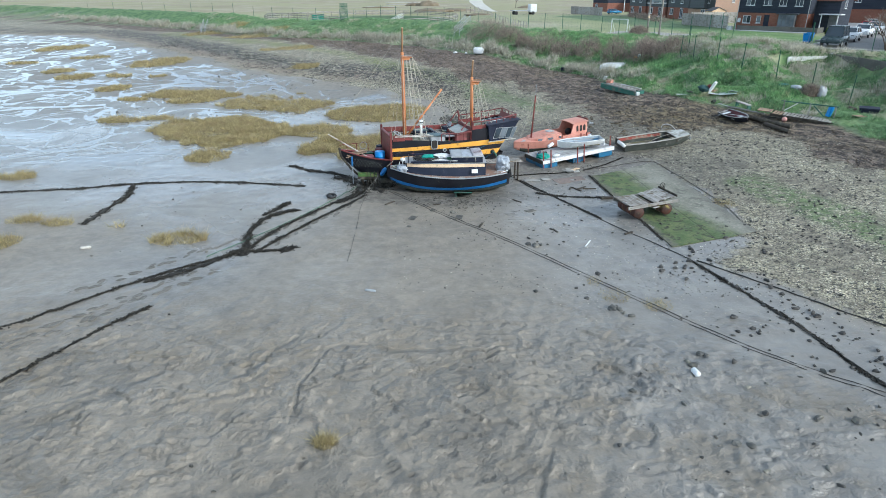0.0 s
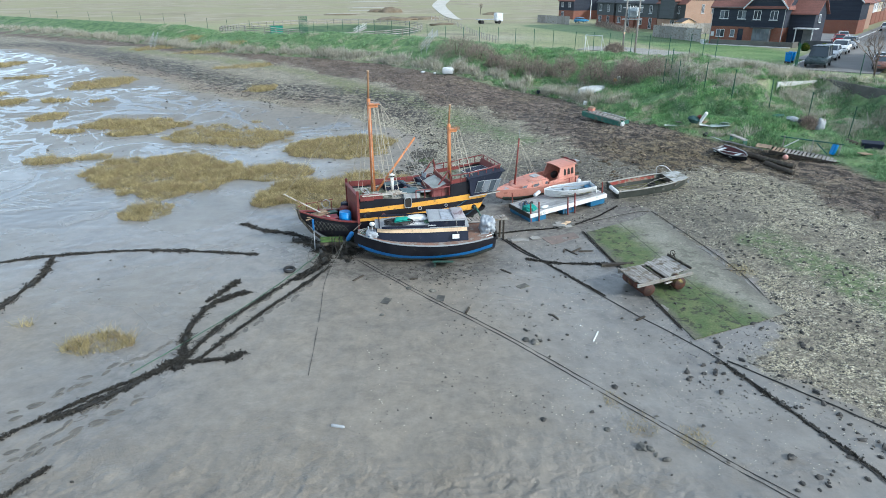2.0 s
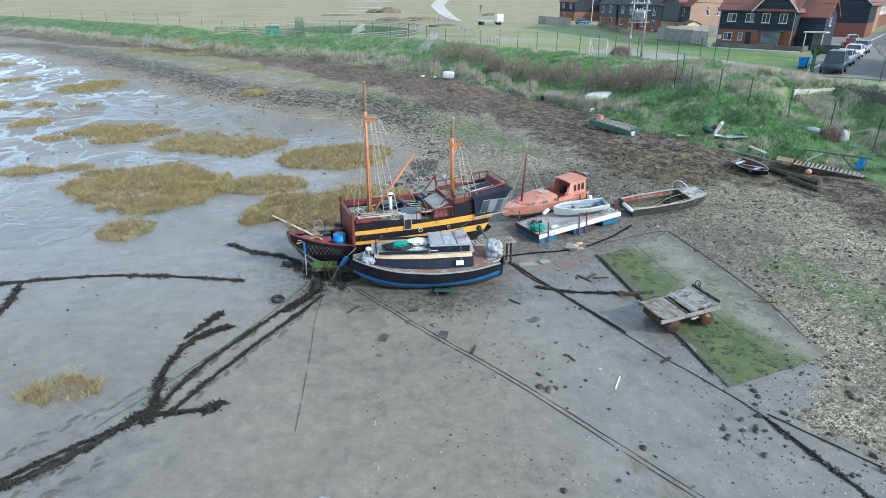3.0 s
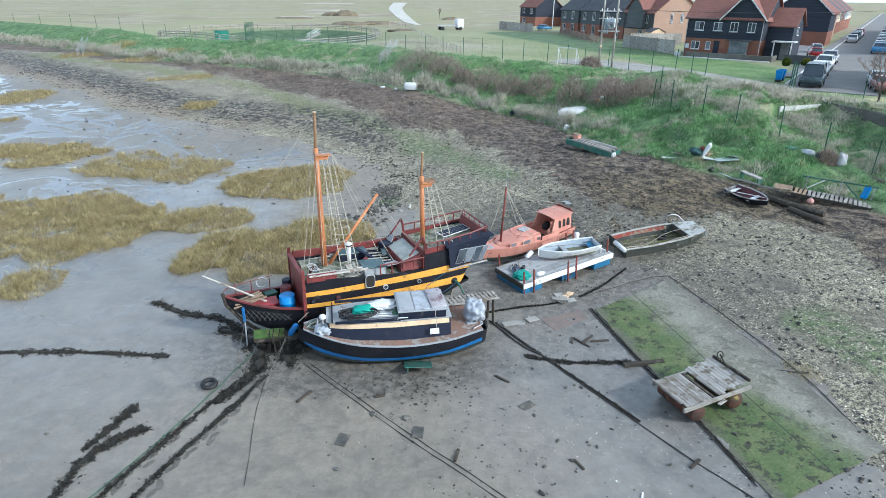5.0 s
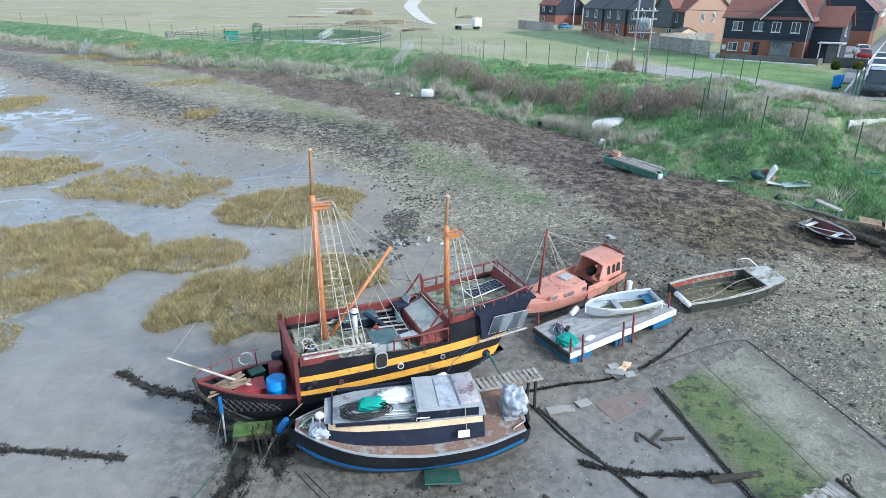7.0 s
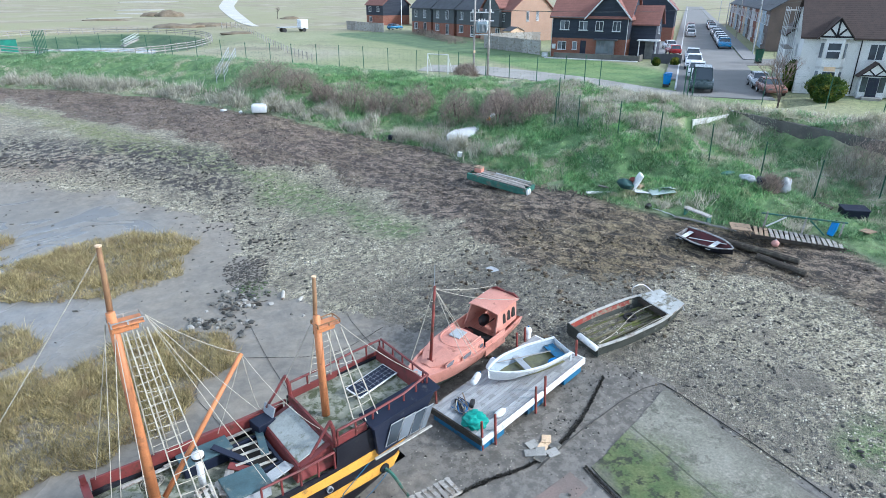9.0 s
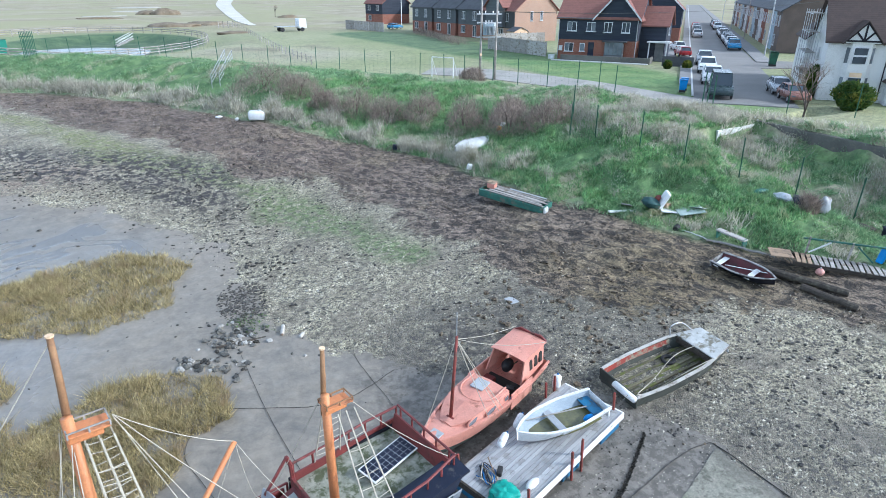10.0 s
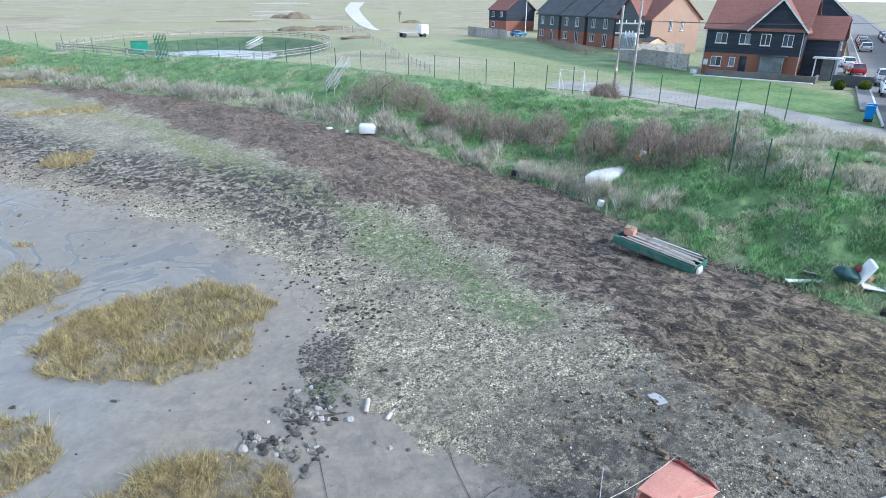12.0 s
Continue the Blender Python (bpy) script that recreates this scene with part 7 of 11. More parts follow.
def flakes(x, y, z, size, rng, flat=0.5):
    """Small four-sided pebbles, each of six triangles."""
    n = len(x)
    a = rng.uniform(0, 2 * math.pi, n)
    c = np.stack([x, y, z], 1)
    rim_ = [c + np.stack([np.cos(a + k * 2 * math.pi / 3 + rng.uniform(-0.4, 0.4, n)) * size * rng.uniform(0.7, 1.2, n), np.sin(a + k * 2 * math.pi / 3) * size * rng.uniform(0.7, 1.2, n), rng.uniform(-0.2, 0.15, n) * size], 1) for k in range(3)]
    top = c + np.stack([rng.uniform(-0.3, 0.3, n) * size, rng.uniform(-0.3, 0.3, n) * size, flat * size * rng.uniform(0.7, 1.4, n)], 1)
    return np.concatenate([np.stack([rim_[0], rim_[1], top], 1), np.stack([rim_[1], rim_[2], top], 1), np.stack([rim_[2], rim_[0], top], 1)])


def lumps(x, y, z, size, rng, flat=0.6):
    """Uneven stones of twenty faces each."""
    f = (1 + 5 ** 0.5) / 2
    v = np.array([(-1, f, 0), (1, f, 0), (-1, -f, 0), (1, -f, 0), (0, -1, f), (0, 1, f), (0, -1, -f), (0, 1, -f), (f, 0, -1), (f, 0, 1), (-f, 0, -1), (-f, 0, 1)]) / 1.9
    t = np.array([(0, 11, 5), (0, 5, 1), (0, 1, 7), (0, 7, 10), (0, 10, 11), (1, 5, 9), (5, 11, 4), (11, 10, 2), (10, 7, 6), (7, 1, 8), (3, 9, 4), (3, 4, 2), (3, 2, 6), (3, 6, 8), (3, 8, 9), (4, 9, 5), (2, 4, 11), (6, 2, 10), (8, 6, 7), (9, 8, 1)])
    n = len(x)
    p = v[None] * rng.uniform(0.6, 1.3, (n, 12, 1)) * size[:, None, None] * np.stack([rng.uniform(0.8, 1.3, n), rng.uniform(0.6, 1.0, n), np.full(n, flat)], 1)[:, None, :]
    a = rng.uniform(0, 6.28, n)
    c, s_ = np.cos(a)[:, None], np.sin(a)[:, None]
    p = np.stack([p[..., 0] * c - p[..., 1] * s_, p[..., 0] * s_ + p[..., 1] * c, p[..., 2]], 2) + np.stack([x, y, z + 0.25 * flat * size], 1)[:, None, :]
    return p[:, t].reshape(-1, 3, 3)


def scatter(rng, n, x0, x1, y0, y1, keep):
    x, y = rng.uniform(x0, x1, n), rng.uniform(y0, y1, n)
    k = keep(x, y) > rng.uniform(0, 1, n)
    return x[k], y[k]


def stones_stuff(name, material, x, y, size, rng, label, flat=0.5, lift=0.0, shape=None):
    me = triangles(name, (shape or flakes)(x, y, ground(x, y) + lift, size, rng, flat), material)
    tagged(new(name, me), label, name.replace("_", " "), "", "stuff")


def shell_mat(name, a, b, c=None):
    g = Nodes(name)
    r = g.noise(7.0, 2, 0.6)
    col = g.mix(g.ramp(r, 0.35, 0.65), a, b)
    return g.finish(col, 0.6, None, 0, 0.35)


M_SHELL = shell_mat("pale_shells", (0.74, 0.70, 0.57), (0.42, 0.385, 0.29))
M_PEBBLE = shell_mat("dark_pebbles", (0.04, 0.038, 0.034), (0.13, 0.12, 0.10))
M_DARKCLOD = shell_mat("black_clods", (0.03, 0.03, 0.029), (0.075, 0.07, 0.062))
M_WEEDBITS = shell_mat("brown_weed", (0.035, 0.027, 0.019), (0.18, 0.14, 0.09))
M_WEEDGREEN = shell_mat("green_weed", (0.05, 0.10, 0.03), (0.10, 0.15, 0.05))

rng = np.random.default_rng(11)


def beach(x, y):
    return smooth(side_of(SHINGLE, x, y) + 2.0 * (fbm(x / 2.5, y / 2.5, 3, 61) - 0.5), -0.8, 2.0) * (1 - smooth(side_of(BANK, x, y), -1.5, -0.3))


def shell_keep(x, y):
    clear = 1 - smooth(side_of(WRACK, x, y) + 3 * (fbm(x / 2, y / 2, 3, 61) - 0.5), -3, 2.2) * 0.94
    return beach(x, y) * clear * (0.15 + 0.85 * smooth(fbm(x / 1.8, y / 1.8, 4, 14), 0.38, 0.6)) * np.where((x < -2) & (y > 55), 0.9, 1.0) * (1 - 0.85 * np.exp(-(((x - 8) / 5) ** 2 + ((y - 40.5) / 4) ** 2)))


x, y = scatter(rng, 190000, -30, 30, 8, 92, shell_keep)
stones_stuff("shells", M_SHELL, x, y, 0.014 + 0.045 * rng.uniform(0, 1, len(x)) ** 2, rng, "pale cockle shells and pebbles spread over the beach", 0.6)
x, y = scatter(rng, 80000, -30, 30, 8, 92, lambda a, b: beach(a, b) * (1 - 0.6 * smooth(side_of(WRACK, a, b), -1, 1)))
stones_stuff("pebbles", M_PEBBLE, x, y, rng.uniform(0.02, 0.06, len(x)), rng, "dark wet pebbles spread over the beach", 0.7)
x, y = scatter(rng, 9000, -10, 22, 12, 66, lambda a, b: 0.55 * beach(a, b) * smooth(fbm(a / 2, b / 2, 3, 57), 0.36, 0.62) * (1 - smooth(side_of(WRACK, a, b), -1, 2)))
stones_stuff("dark_flints", M_DARKCLOD, x, y, rng.uniform(0.035, 0.1, len(x)), rng, "black flints lying loose on the shingle", 0.6, shape=lumps)
# dark stones and clods along the upper flats
x, y = scatter(rng, 21000, -48, 3, 50, 112, lambda a, b: smooth(side_of(SHINGLE, a, b) + 3 * (fbm(a / 2, b / 2, 3, 15) - 0.5), -1.5, 2) * (1 - smooth(side_of(SHINGLE, a, b), 4, 9)) * smooth(fbm(a / 1.1, b / 1.1, 3, 16), 0.42, 0.58))
stones_stuff("dark_stones", M_WEEDROPE, x, y, rng.uniform(0.04, 0.12, len(x)), rng, "weed-blackened stones along the upper mud", 0.5, shape=lumps)
# the lumps in the soft mud
x, y = scatter(rng, 9000, -16, 14, 5, 62, lambda a, b: (0.012 + 0.6 * smooth(a, 2, 9) * smooth(-b, -36, -20) * smooth(fbm(a / 1.3, b / 1.3, 3, 19), 0.5, 0.66) + 0.3 * np.exp(-(((a - 8) / 3.5) ** 2 + ((b - 41) / 3) ** 2)) + 0.15 * smooth(b, 44, 54) * smooth(a, -9, -3)) * (1 - smooth(side_of(SHINGLE, a, b), 0, 2)))
stones_stuff("mud_clods", M_PEBBLE, x, y, rng.uniform(0.02, 0.12, len(x)) ** 1.2, rng, "dark clods and stones lying on the mud", 0.6, shape=lumps)
x, y = scatter(rng, 5200, 3.5, 17, 6.5, 27, lambda a, b: (0.03 + 0.5 * smooth(side_of(SHINGLE, a, b), -5.5, 0) * smooth(fbm(a / 1.5, b / 1.5, 3, 52), 0.4, 0.62)) * (1 - smooth(side_of(SHINGLE, a, b), 0, 1.5)))
stones_stuff("scattered_clods", M_DARKCLOD, x, y, 0.025 + 0.11 * rng.uniform(0, 1, len(x)) ** 3, rng, "black clods and stones scattered over the wet mud", 0.65, shape=lumps)
x, y = scatter(rng, 7000, -2, 13, 15, 36, lambda a, b: (0.12 + 0.55 * smooth(a, 2, 6)) * smooth(fbm(a / 1.6, b / 1.6, 3, 18), 0.38, 0.58))
stones_stuff("shell_litter", M_SHELL, x, y, rng.uniform(0.012, 0.035, len(x)), rng, "shell litter on the mud round the slab", 0.5)
x, y = scatter(rng, 2200, -2.5, 4.5, 25.5, 29.3, lambda a, b: np.exp(-(((a - 0.9) / 1.7) ** 2 + ((b - 27.6) / 0.75) ** 2)))
stones_stuff("rubble", M_PEBBLE, x, y, 0.015 + 0.05 * rng.uniform(0, 1, len(x)) ** 2, rng, "loose rubble on the mud beside the cruiser", 0.6, shape=lumps)
x, y = scatter(rng, 26000, -2, 14.5, 17, 38, lambda a, b: 0.7 * smooth(fbm(a / 1.3, b / 1.3, 4, 64), 0.44, 0.62) * (0.25 + 0.75 * smooth(side_of(SHINGLE, a, b), -5, -0.5)))
stones_stuff("wet_grit", M_PEBBLE, x, y, 0.012 + 0.05 * rng.uniform(0, 1, len(x)) ** 3, rng, "dark wet grit and small stones on the mud", 0.7)
x, y = scatter(rng, 9000, 2, 14.5, 22, 38, lambda a, b: 0.7 * smooth(fbm(a / 1.1, b / 1.1, 4, 65), 0.5, 0.64) * (0.2 + 0.8 * smooth(side_of(SHINGLE, a, b), -5, -0.5)))
stones_stuff("shell_grit", M_SHELL, x, y, rng.uniform(0.01, 0.028, len(x)), rng, "broken shells strewn over the wet mud", 0.5)
x, y = scatter(rng, 5200, 6, 24, 34, 50, lambda a, b: 0.7 * np.exp(-(((a - 14.5) / 5.0) ** 2 + ((b - 42.0) / 4.0) ** 2)) * smooth(fbm(a / 1.2, b / 1.2, 3, 67), 0.36, 0.58) * (1 - smooth(side_of(BANK, a, b), -3, -1)))
stones_stuff("weed_clods", M_WEEDBITS, x, y, 0.03 + 0.11 * rng.uniform(0, 1, len(x)) ** 2, rng, "brown clods of weed and stone below the wrack", 0.7, shape=lumps)
x, y = scatter(rng, 900, -30, -2, 46, 78, lambda a, b: (0.25 + 0.75 * smooth(fbm(a / 3, b / 3, 3, 68), 0.45, 0.6)) * (1 - smooth(side_of(SHINGLE, a, b), -0.5, 0.5)))
stones_stuff("flat_stones", M_PEBBLE, x, y, 0.03 + 0.12 * rng.uniform(0, 1, len(x)) ** 3, rng, "dark stones dotted over the upper flats", 0.5, shape=lumps)
# wrack: shreds of weed lying over each other
def wrack_keep(a, b):
    return smooth(side_of(WRACK, a, b) + 2.5 * (fbm(a / 2.2, b / 2.2, 3, 61) - 0.5), -0.8, 1) * (1 - smooth(side_of(BANK, a, b), -0.8, 0.4)) * smooth(fbm((0.53 * a - 0.848 * b) * 0.4, (0.848 * a + 0.53 * b) * 1.3, 4, 21), 0.3, 0.6)


x, y = scatter(rng, 230000, -36, 28, 20, 112, wrack_keep)
n = len(x)
me = triangles("wrack", np.concatenate([blades(x, y, ground(x, y) - 0.01, rng.uniform(0.02, 0.10, n), rng.uniform(0.03, 0.13, n), 3.2, rng)]), M_WEEDBITS)
tagged(new("wrack", me), "brown bladder wrack heaped along the high water line", "seaweed", "", "stuff")
x, y = scatter(rng, 30000, -16, 22, 8, 92, lambda a, b: np.maximum(1 - smooth(np.abs(side_of(ALGAE, a, b)) + 2 * (fbm(a, b, 3, 23) - 0.5), 0.4, 2.1), 0.8 * (1 - smooth(np.abs(side_of(ALGAE_NEAR, a, b)) + 2 * (fbm(a, b, 3, 23) - 0.5), 0.2, 1.3))) * 0.8)
n = len(x)
me = triangles("green_weed", blades(x, y, ground(x, y), rng.uniform(0.01, 0.05, n), rng.uniform(0.04, 0.11, n), 2.0, rng), M_WEEDGREEN)
tagged(new("green_weed", me), "thin green weed over the shell beach", "seaweed", "", "stuff")


def stone(x, y, r, seed, label="dark stone lying on the mud", material=None, flat=0.6):
    bm = ball(bmesh.new(), (0, 0, r * flat * 0.5), (r, r * (0.7 + 0.3 * math.sin(seed)), r * flat), 8, 0.45, seed)
    ob = part("stone", bm, material or M_STONE)
    ob.matrix_basis = pose(x, y, gz(x, y) - 0.02, 0, 0, seed * 47)
    return tagged(ob, label, "stone", "stones on the mud")


for i, (x, y, r) in enumerate(((5.3, 16.9, 0.1), (6.0, 16.1, 0.16), (6.2, 16.0, 0.12), (6.5, 15.6, 0.14), (6.3, 15.8, 0.1), (7.4, 12.9, 0.12), (7.5, 12.7, 0.13), (7.9, 13.3, 0.12), (8.05, 13.2, 0.1), (6.6, 10.9, 0.1), (5.4, 11.4, 0.11), (9.7, 10.3, 0.14), (10.6, 10.2, 0.15), (7.3, 9.4, 0.11), (7.6, 9.3, 0.12), (7.6, 8.5, 0.1), (9.0, 8.6, 0.1), (9.0, 8.1, 0.11), (-1.4, 23.9, 0.1), (3.8, 21.8, 0.13), (4.1, 21.6, 0.16), (4.3, 21.7, 0.11), (6.9, 17.4, 0.07), (4.9, 24.4, 0.09), (4.5, 25.6, 0.08), (0.6, 25.9, 0.14), (-0.4, 26.2, 0.11), (-9.6, 20.9, 0.08), (11.0, 12.4, 0.12), (10.2, 12.1, 0.08), (8.6, 11.7, 0.09), (9.2, 11.9, 0.07))):
    stone(x, y, r, i + 1)
# the heap of stones by the cordgrass
hrng = np.random.default_rng(5)
for i in range(230):
    if i < 120:
        x, y, r = hrng.normal(0.15, 0.6), hrng.normal(45.6, 0.65), hrng.uniform(0.05, 0.15)
    elif i < 185:
        u = hrng.uniform(0, 1)
        x, y, r = -2.0 + 2.6 * u + hrng.normal(0, 0.2), 44.5 - 1.4 * u + 0.9 * max(0, u - 0.6) + hrng.normal(0, 0.28), hrng.uniform(0.05, 0.16)
    else:
        x, y, r = 0.5 + hrng.normal(0, 1.6), 46.5 + hrng.normal(0, 2.2), hrng.uniform(0.03, 0.09)
    stone(x, y, r, i + 50, "weedy grey stone in a heap beside the cordgrass", (M_STONE, M_WEEDROPE, M_STONE, M_STONE, M_CONC, M_STONE)[i % 6])
x, y = scatter(hrng, 900, -0.6, 1.6, 45.2, 47.4, lambda a, b: smooth(fbm(a * 1.2, b * 1.2, 3, 6), 0.45, 0.6) * np.exp(-(((a - 0.6) / 0.6) ** 2 + ((b - 46.3) / 0.7) ** 2)))
tagged(new("green_weed", triangles("green_weed", blades(x, y, ground(x, y) + 0.06, hrng.uniform(0.02, 0.08, len(x)), hrng.uniform(0.04, 0.1, len(x)), 2.0, hrng), M_WEEDGREEN)), "bright green weed over the stone heap", "seaweed", "", "stuff")
x, y = scatter(hrng, 2200, -1.2, 2.0, 45.8, 51.2, lambda a, b: smooth(1.6 * (fbm(a, b, 3, 4) - 0.5) - ((a - 0.45) / 1.1) ** 2 - ((b - 48.5) / 2.1) ** 2, -1.1, 0.2))
stones_stuff("gravel", M_PEBBLE, x, y, hrng.uniform(0.03, 0.08, len(x)), hrng, "patch of dark gravel behind the stone heap", 0.6, shape=lumps)

# ---- weed-hung mooring chains, cables and drag marks ----


def weed_chain(pts, width, name="weed_chain", label="old mooring chain thick with black weed on the mud", seed=1):
    rr = np.random.default_rng(seed)
    p = curve_pts([(x, y, 0) for x, y in pts], 10)
    t = thing(name, pose(p[0].x, p[0].y, 0), label, "mooring chain", "mooring chains")
    rings = []
    for i, q in enumerate(p):
        d = (p[min(i + 1, len(p) - 1)] - p[max(i - 1, 0)]).normalized()
        s = Vector((-d.y, d.x, 0))
        w = width * (0.2 + 0.9 * float(value_noise(np.array([i * 0.6]), np.array([seed * 3.3]))[0]))
        zz = gz(q.x, q.y)
        rings.append([(q.x + s.x * w * k - p[0].x, q.y + s.y * w * k - p[0].y, zz + h * w - 0.015) for k, h in ((-1.0, 0), (-0.6, 0.3), (0.05, 0.48), (0.6, 0.28), (1.0, 0))])
    bm = bmesh.new()
    loft(bm, rings, False)
    part("weed", bm, M_WEEDROPE, t)
    pts_ = np.array([(q.x, q.y) for q in p])
    n = int(len(p) * 130 * max(0.8, width / 0.12))
    k = rr.integers(0, len(p) - 1, n)
    u = rr.uniform(0, 1, n)

    def lace(w, o):
        return 0.3 + 0.75 * smooth(value_noise(w * 0.9, np.full(n, seed * 2.7), o), 0.35, 0.8)

    x = pts_[k, 0] * (1 - u) + pts_[k + 1, 0] * u + rr.normal(0, width, n) * lace(k + u, 0)
    y = pts_[k, 1] * (1 - u) + pts_[k + 1, 1] * u + rr.normal(0, width, n) * lace(k + u, 9)
    me = triangles("weed_shreds", blades(x, y, ground(x, y), rr.uniform(0.01, 0.05, n), rr.uniform(0.04, 0.12, n), 2.5, rr) - np.array([p[0].x, p[0].y, 0]), M_WEEDROPE)
    ob = new("weed_fringe", me)
    ob.parent = t
    tagged(ob, kind="stuff")
    return t


weed_chain([(-24.5, 28.7), (-20, 29.6), (-17.5, 30.4), (-14, 30.9), (-11, 30.7), (-7.6, 30.1)], 0.13, seed=2)
weed_chain([(-17.2, 30.3), (-16.6, 28.4), (-16.5, 26.0), (-16.5, 24.0)], 0.12, seed=3)
weed_chain([(-9.4, 34.5), (-8.0, 33.4), (-6.3, 32.7), (-5.2, 31.4), (-4.4, 30.4)], 0.13, seed=4)
weed_chain([(-15.5, 12.6), (-13.8, 14.4), (-12, 16.9), (-10.3, 19.0), (-9.0, 20.2), (-8.0, 21.3)], 0.075, seed=5)
weed_chain([(-8.05, 20.6), (-8.1, 21.4), (-8.5, 23.2), (-8.3, 24.9), (-7.6, 25.9), (-7.1, 26.1)], 0.13, seed=6)
weed_chain([(-8.0, 21.2), (-7.4, 23.4), (-6.3, 25.6), (-5.2, 27.7), (-4.2, 29.2)], 0.085, seed=7)
weed_chain([(-7.6, 20.9), (-6.7, 23.0), (-5.6, 25.3), (-4.6, 27.2), (-4.0, 28.6)], 0.075, seed=8)
weed_chain([(-8.0, 21.0), (-7.2, 21.1), (-6.4, 21.2), (-6.1, 21.5)], 0.12, seed=9)
weed_chain([(-13.4, 9.6), (-11.8, 11.6), (-10.7, 14.2), (-9.7, 16.1)], 0.055, seed=10)
weed_chain([(-10.8, 18.0), (-9.6, 19.2), (-8.7, 20.4), (-8.2, 21.2)], 0.13, seed=12)
weed_chain([(-8.5, 25.4), (-8.0, 26.6), (-7.8, 27.2)], 0.11, seed=13)
weed_chain([(5.0, 28.9), (6.3, 28.4), (8.0, 28.2), (9.4, 27.9), (10.6, 27.4)], 0.07, seed=14)
weed_chain([(10.1, 20.0), (11.0, 17.0), (11.7, 14.6), (12.2, 11.6), (12.9, 8.0)], 0.06, seed=15)
weed_chain([(3.9, 32.2), (5.6, 32.5), (7.4, 32.7), (9.2, 33.6), (11.2, 35.2)], 0.028, seed=16)
weed_chain([(8.5, 32.0), (8.9, 28.5), (9.4, 24.5), (9.6, 22.3)], 0.014, seed=17)
weed_chain([(4.4, 31.4), (5.4, 29.3), (6.6, 27.0), (7.6, 25.0)], 0.02, seed=18)
weed_chain([(-6.2, 31.9), (-5.0, 31.2), (-4.0, 30.3), (-3.2, 29.3)], 0.2, seed=19)
weed_chain([(-4.9, 30.9), (-4.4, 29.8), (-4.3, 28.9)], 0.22, seed=20)
weed_chain([(-4.4, 30.6), (-3.6, 30.2), (-2.9, 30.4)], 0.24, seed=21)
weed_chain([(-4.3, 29.0), (-4.7, 28.1), (-5.3, 27.2)], 0.1, seed=22)


def footprints(name, lines, label):
    """Trodden dents along lines of (start, end, how many, spread): a raised lip round a shallow sole."""
    rr = np.random.default_rng(77)
    tri = []
    for (x0, y0), (x1, y1), n, spread in lines:
        u = (np.arange(n) + rr.uniform(-0.3, 0.3, n)) / n
        along_ = math.atan2(y1 - y0, x1 - x0)
        px = x0 + (x1 - x0) * u + rr.normal(0, spread, n)
        py = y0 + (y1 - y0) * u + rr.normal(0, spread, n)
        a = along_ + rr.normal(0, 0.3, n)
        pz = ground(px, py)
        size = rr.uniform(0.7, 1.15, n)

        def rim(k, r, h):
            c, s = math.cos(k * math.pi / 5), math.sin(k * math.pi / 5)
            lx, ly = 0.17 * size * r * c * rr.uniform(0.93, 1.07), 0.075 * size * r * s
            return np.stack([px + lx * np.cos(a) - ly * np.sin(a), py + lx * np.sin(a) + ly * np.cos(a), pz + h], 1)

        rings = [[rim(k, r, h) for k in range(10)] for r, h in ((1.5, -0.02), (1.1, 0.014), (0.75, 0.003))]
        mid_ = np.stack([px, py, pz + 0.002], 1)
        for k in range(10):
            j = (k + 1) % 10
            for lo, hi in ((0, 1), (1, 2)):
                tri += [np.stack([rings[lo][k], rings[lo][j], rings[hi][j]], 1), np.stack([rings[lo][k], rings[hi][j], rings[hi][k]], 1)]
            tri.append(np.stack([rings[2][k], rings[2][j], mid_], 1))
    tagged(new(name, triangles(name, np.concatenate(tri), M_PRINT)), label, "footprints", "", "stuff")


M_PRINT = mat("trodden_mud", (0.15, 0.135, 0.112), (0.10, 0.093, 0.078), 0.4, 2.0, 20, 0.3)
footprints("trodden_marks", (((-14.6, 10.6), (-8.4, 19.4), 44, 0.12), ((-14.4, 11.6), (-9.2, 19.2), 34, 0.1), ((-13.0, 17.2), (-8.6, 22.6), 24, 0.12), ((-8.0, 22.0), (-5.6, 26.8), 22, 0.1), ((-7.0, 21.8), (-4.4, 27.2), 22, 0.1), ((-12.6, 9.0), (-10.4, 13.6), 16, 0.15)), "trodden marks in the mud beside the chains")


def laid(name, pts, r, material, label, category, lift=0.02, n=8, group=""):
    p = curve_pts([(x, y, 0) for x, y in pts], n)
    line = [(q.x, q.y, gz(q.x, q.y) + lift + 0.01 * math.sin(i * 1.7)) for i, q in enumerate(p)]
    ob = part(name, tube(bmesh.new(), line, r, 5), material)
    return tagged(ob, label, category, group)


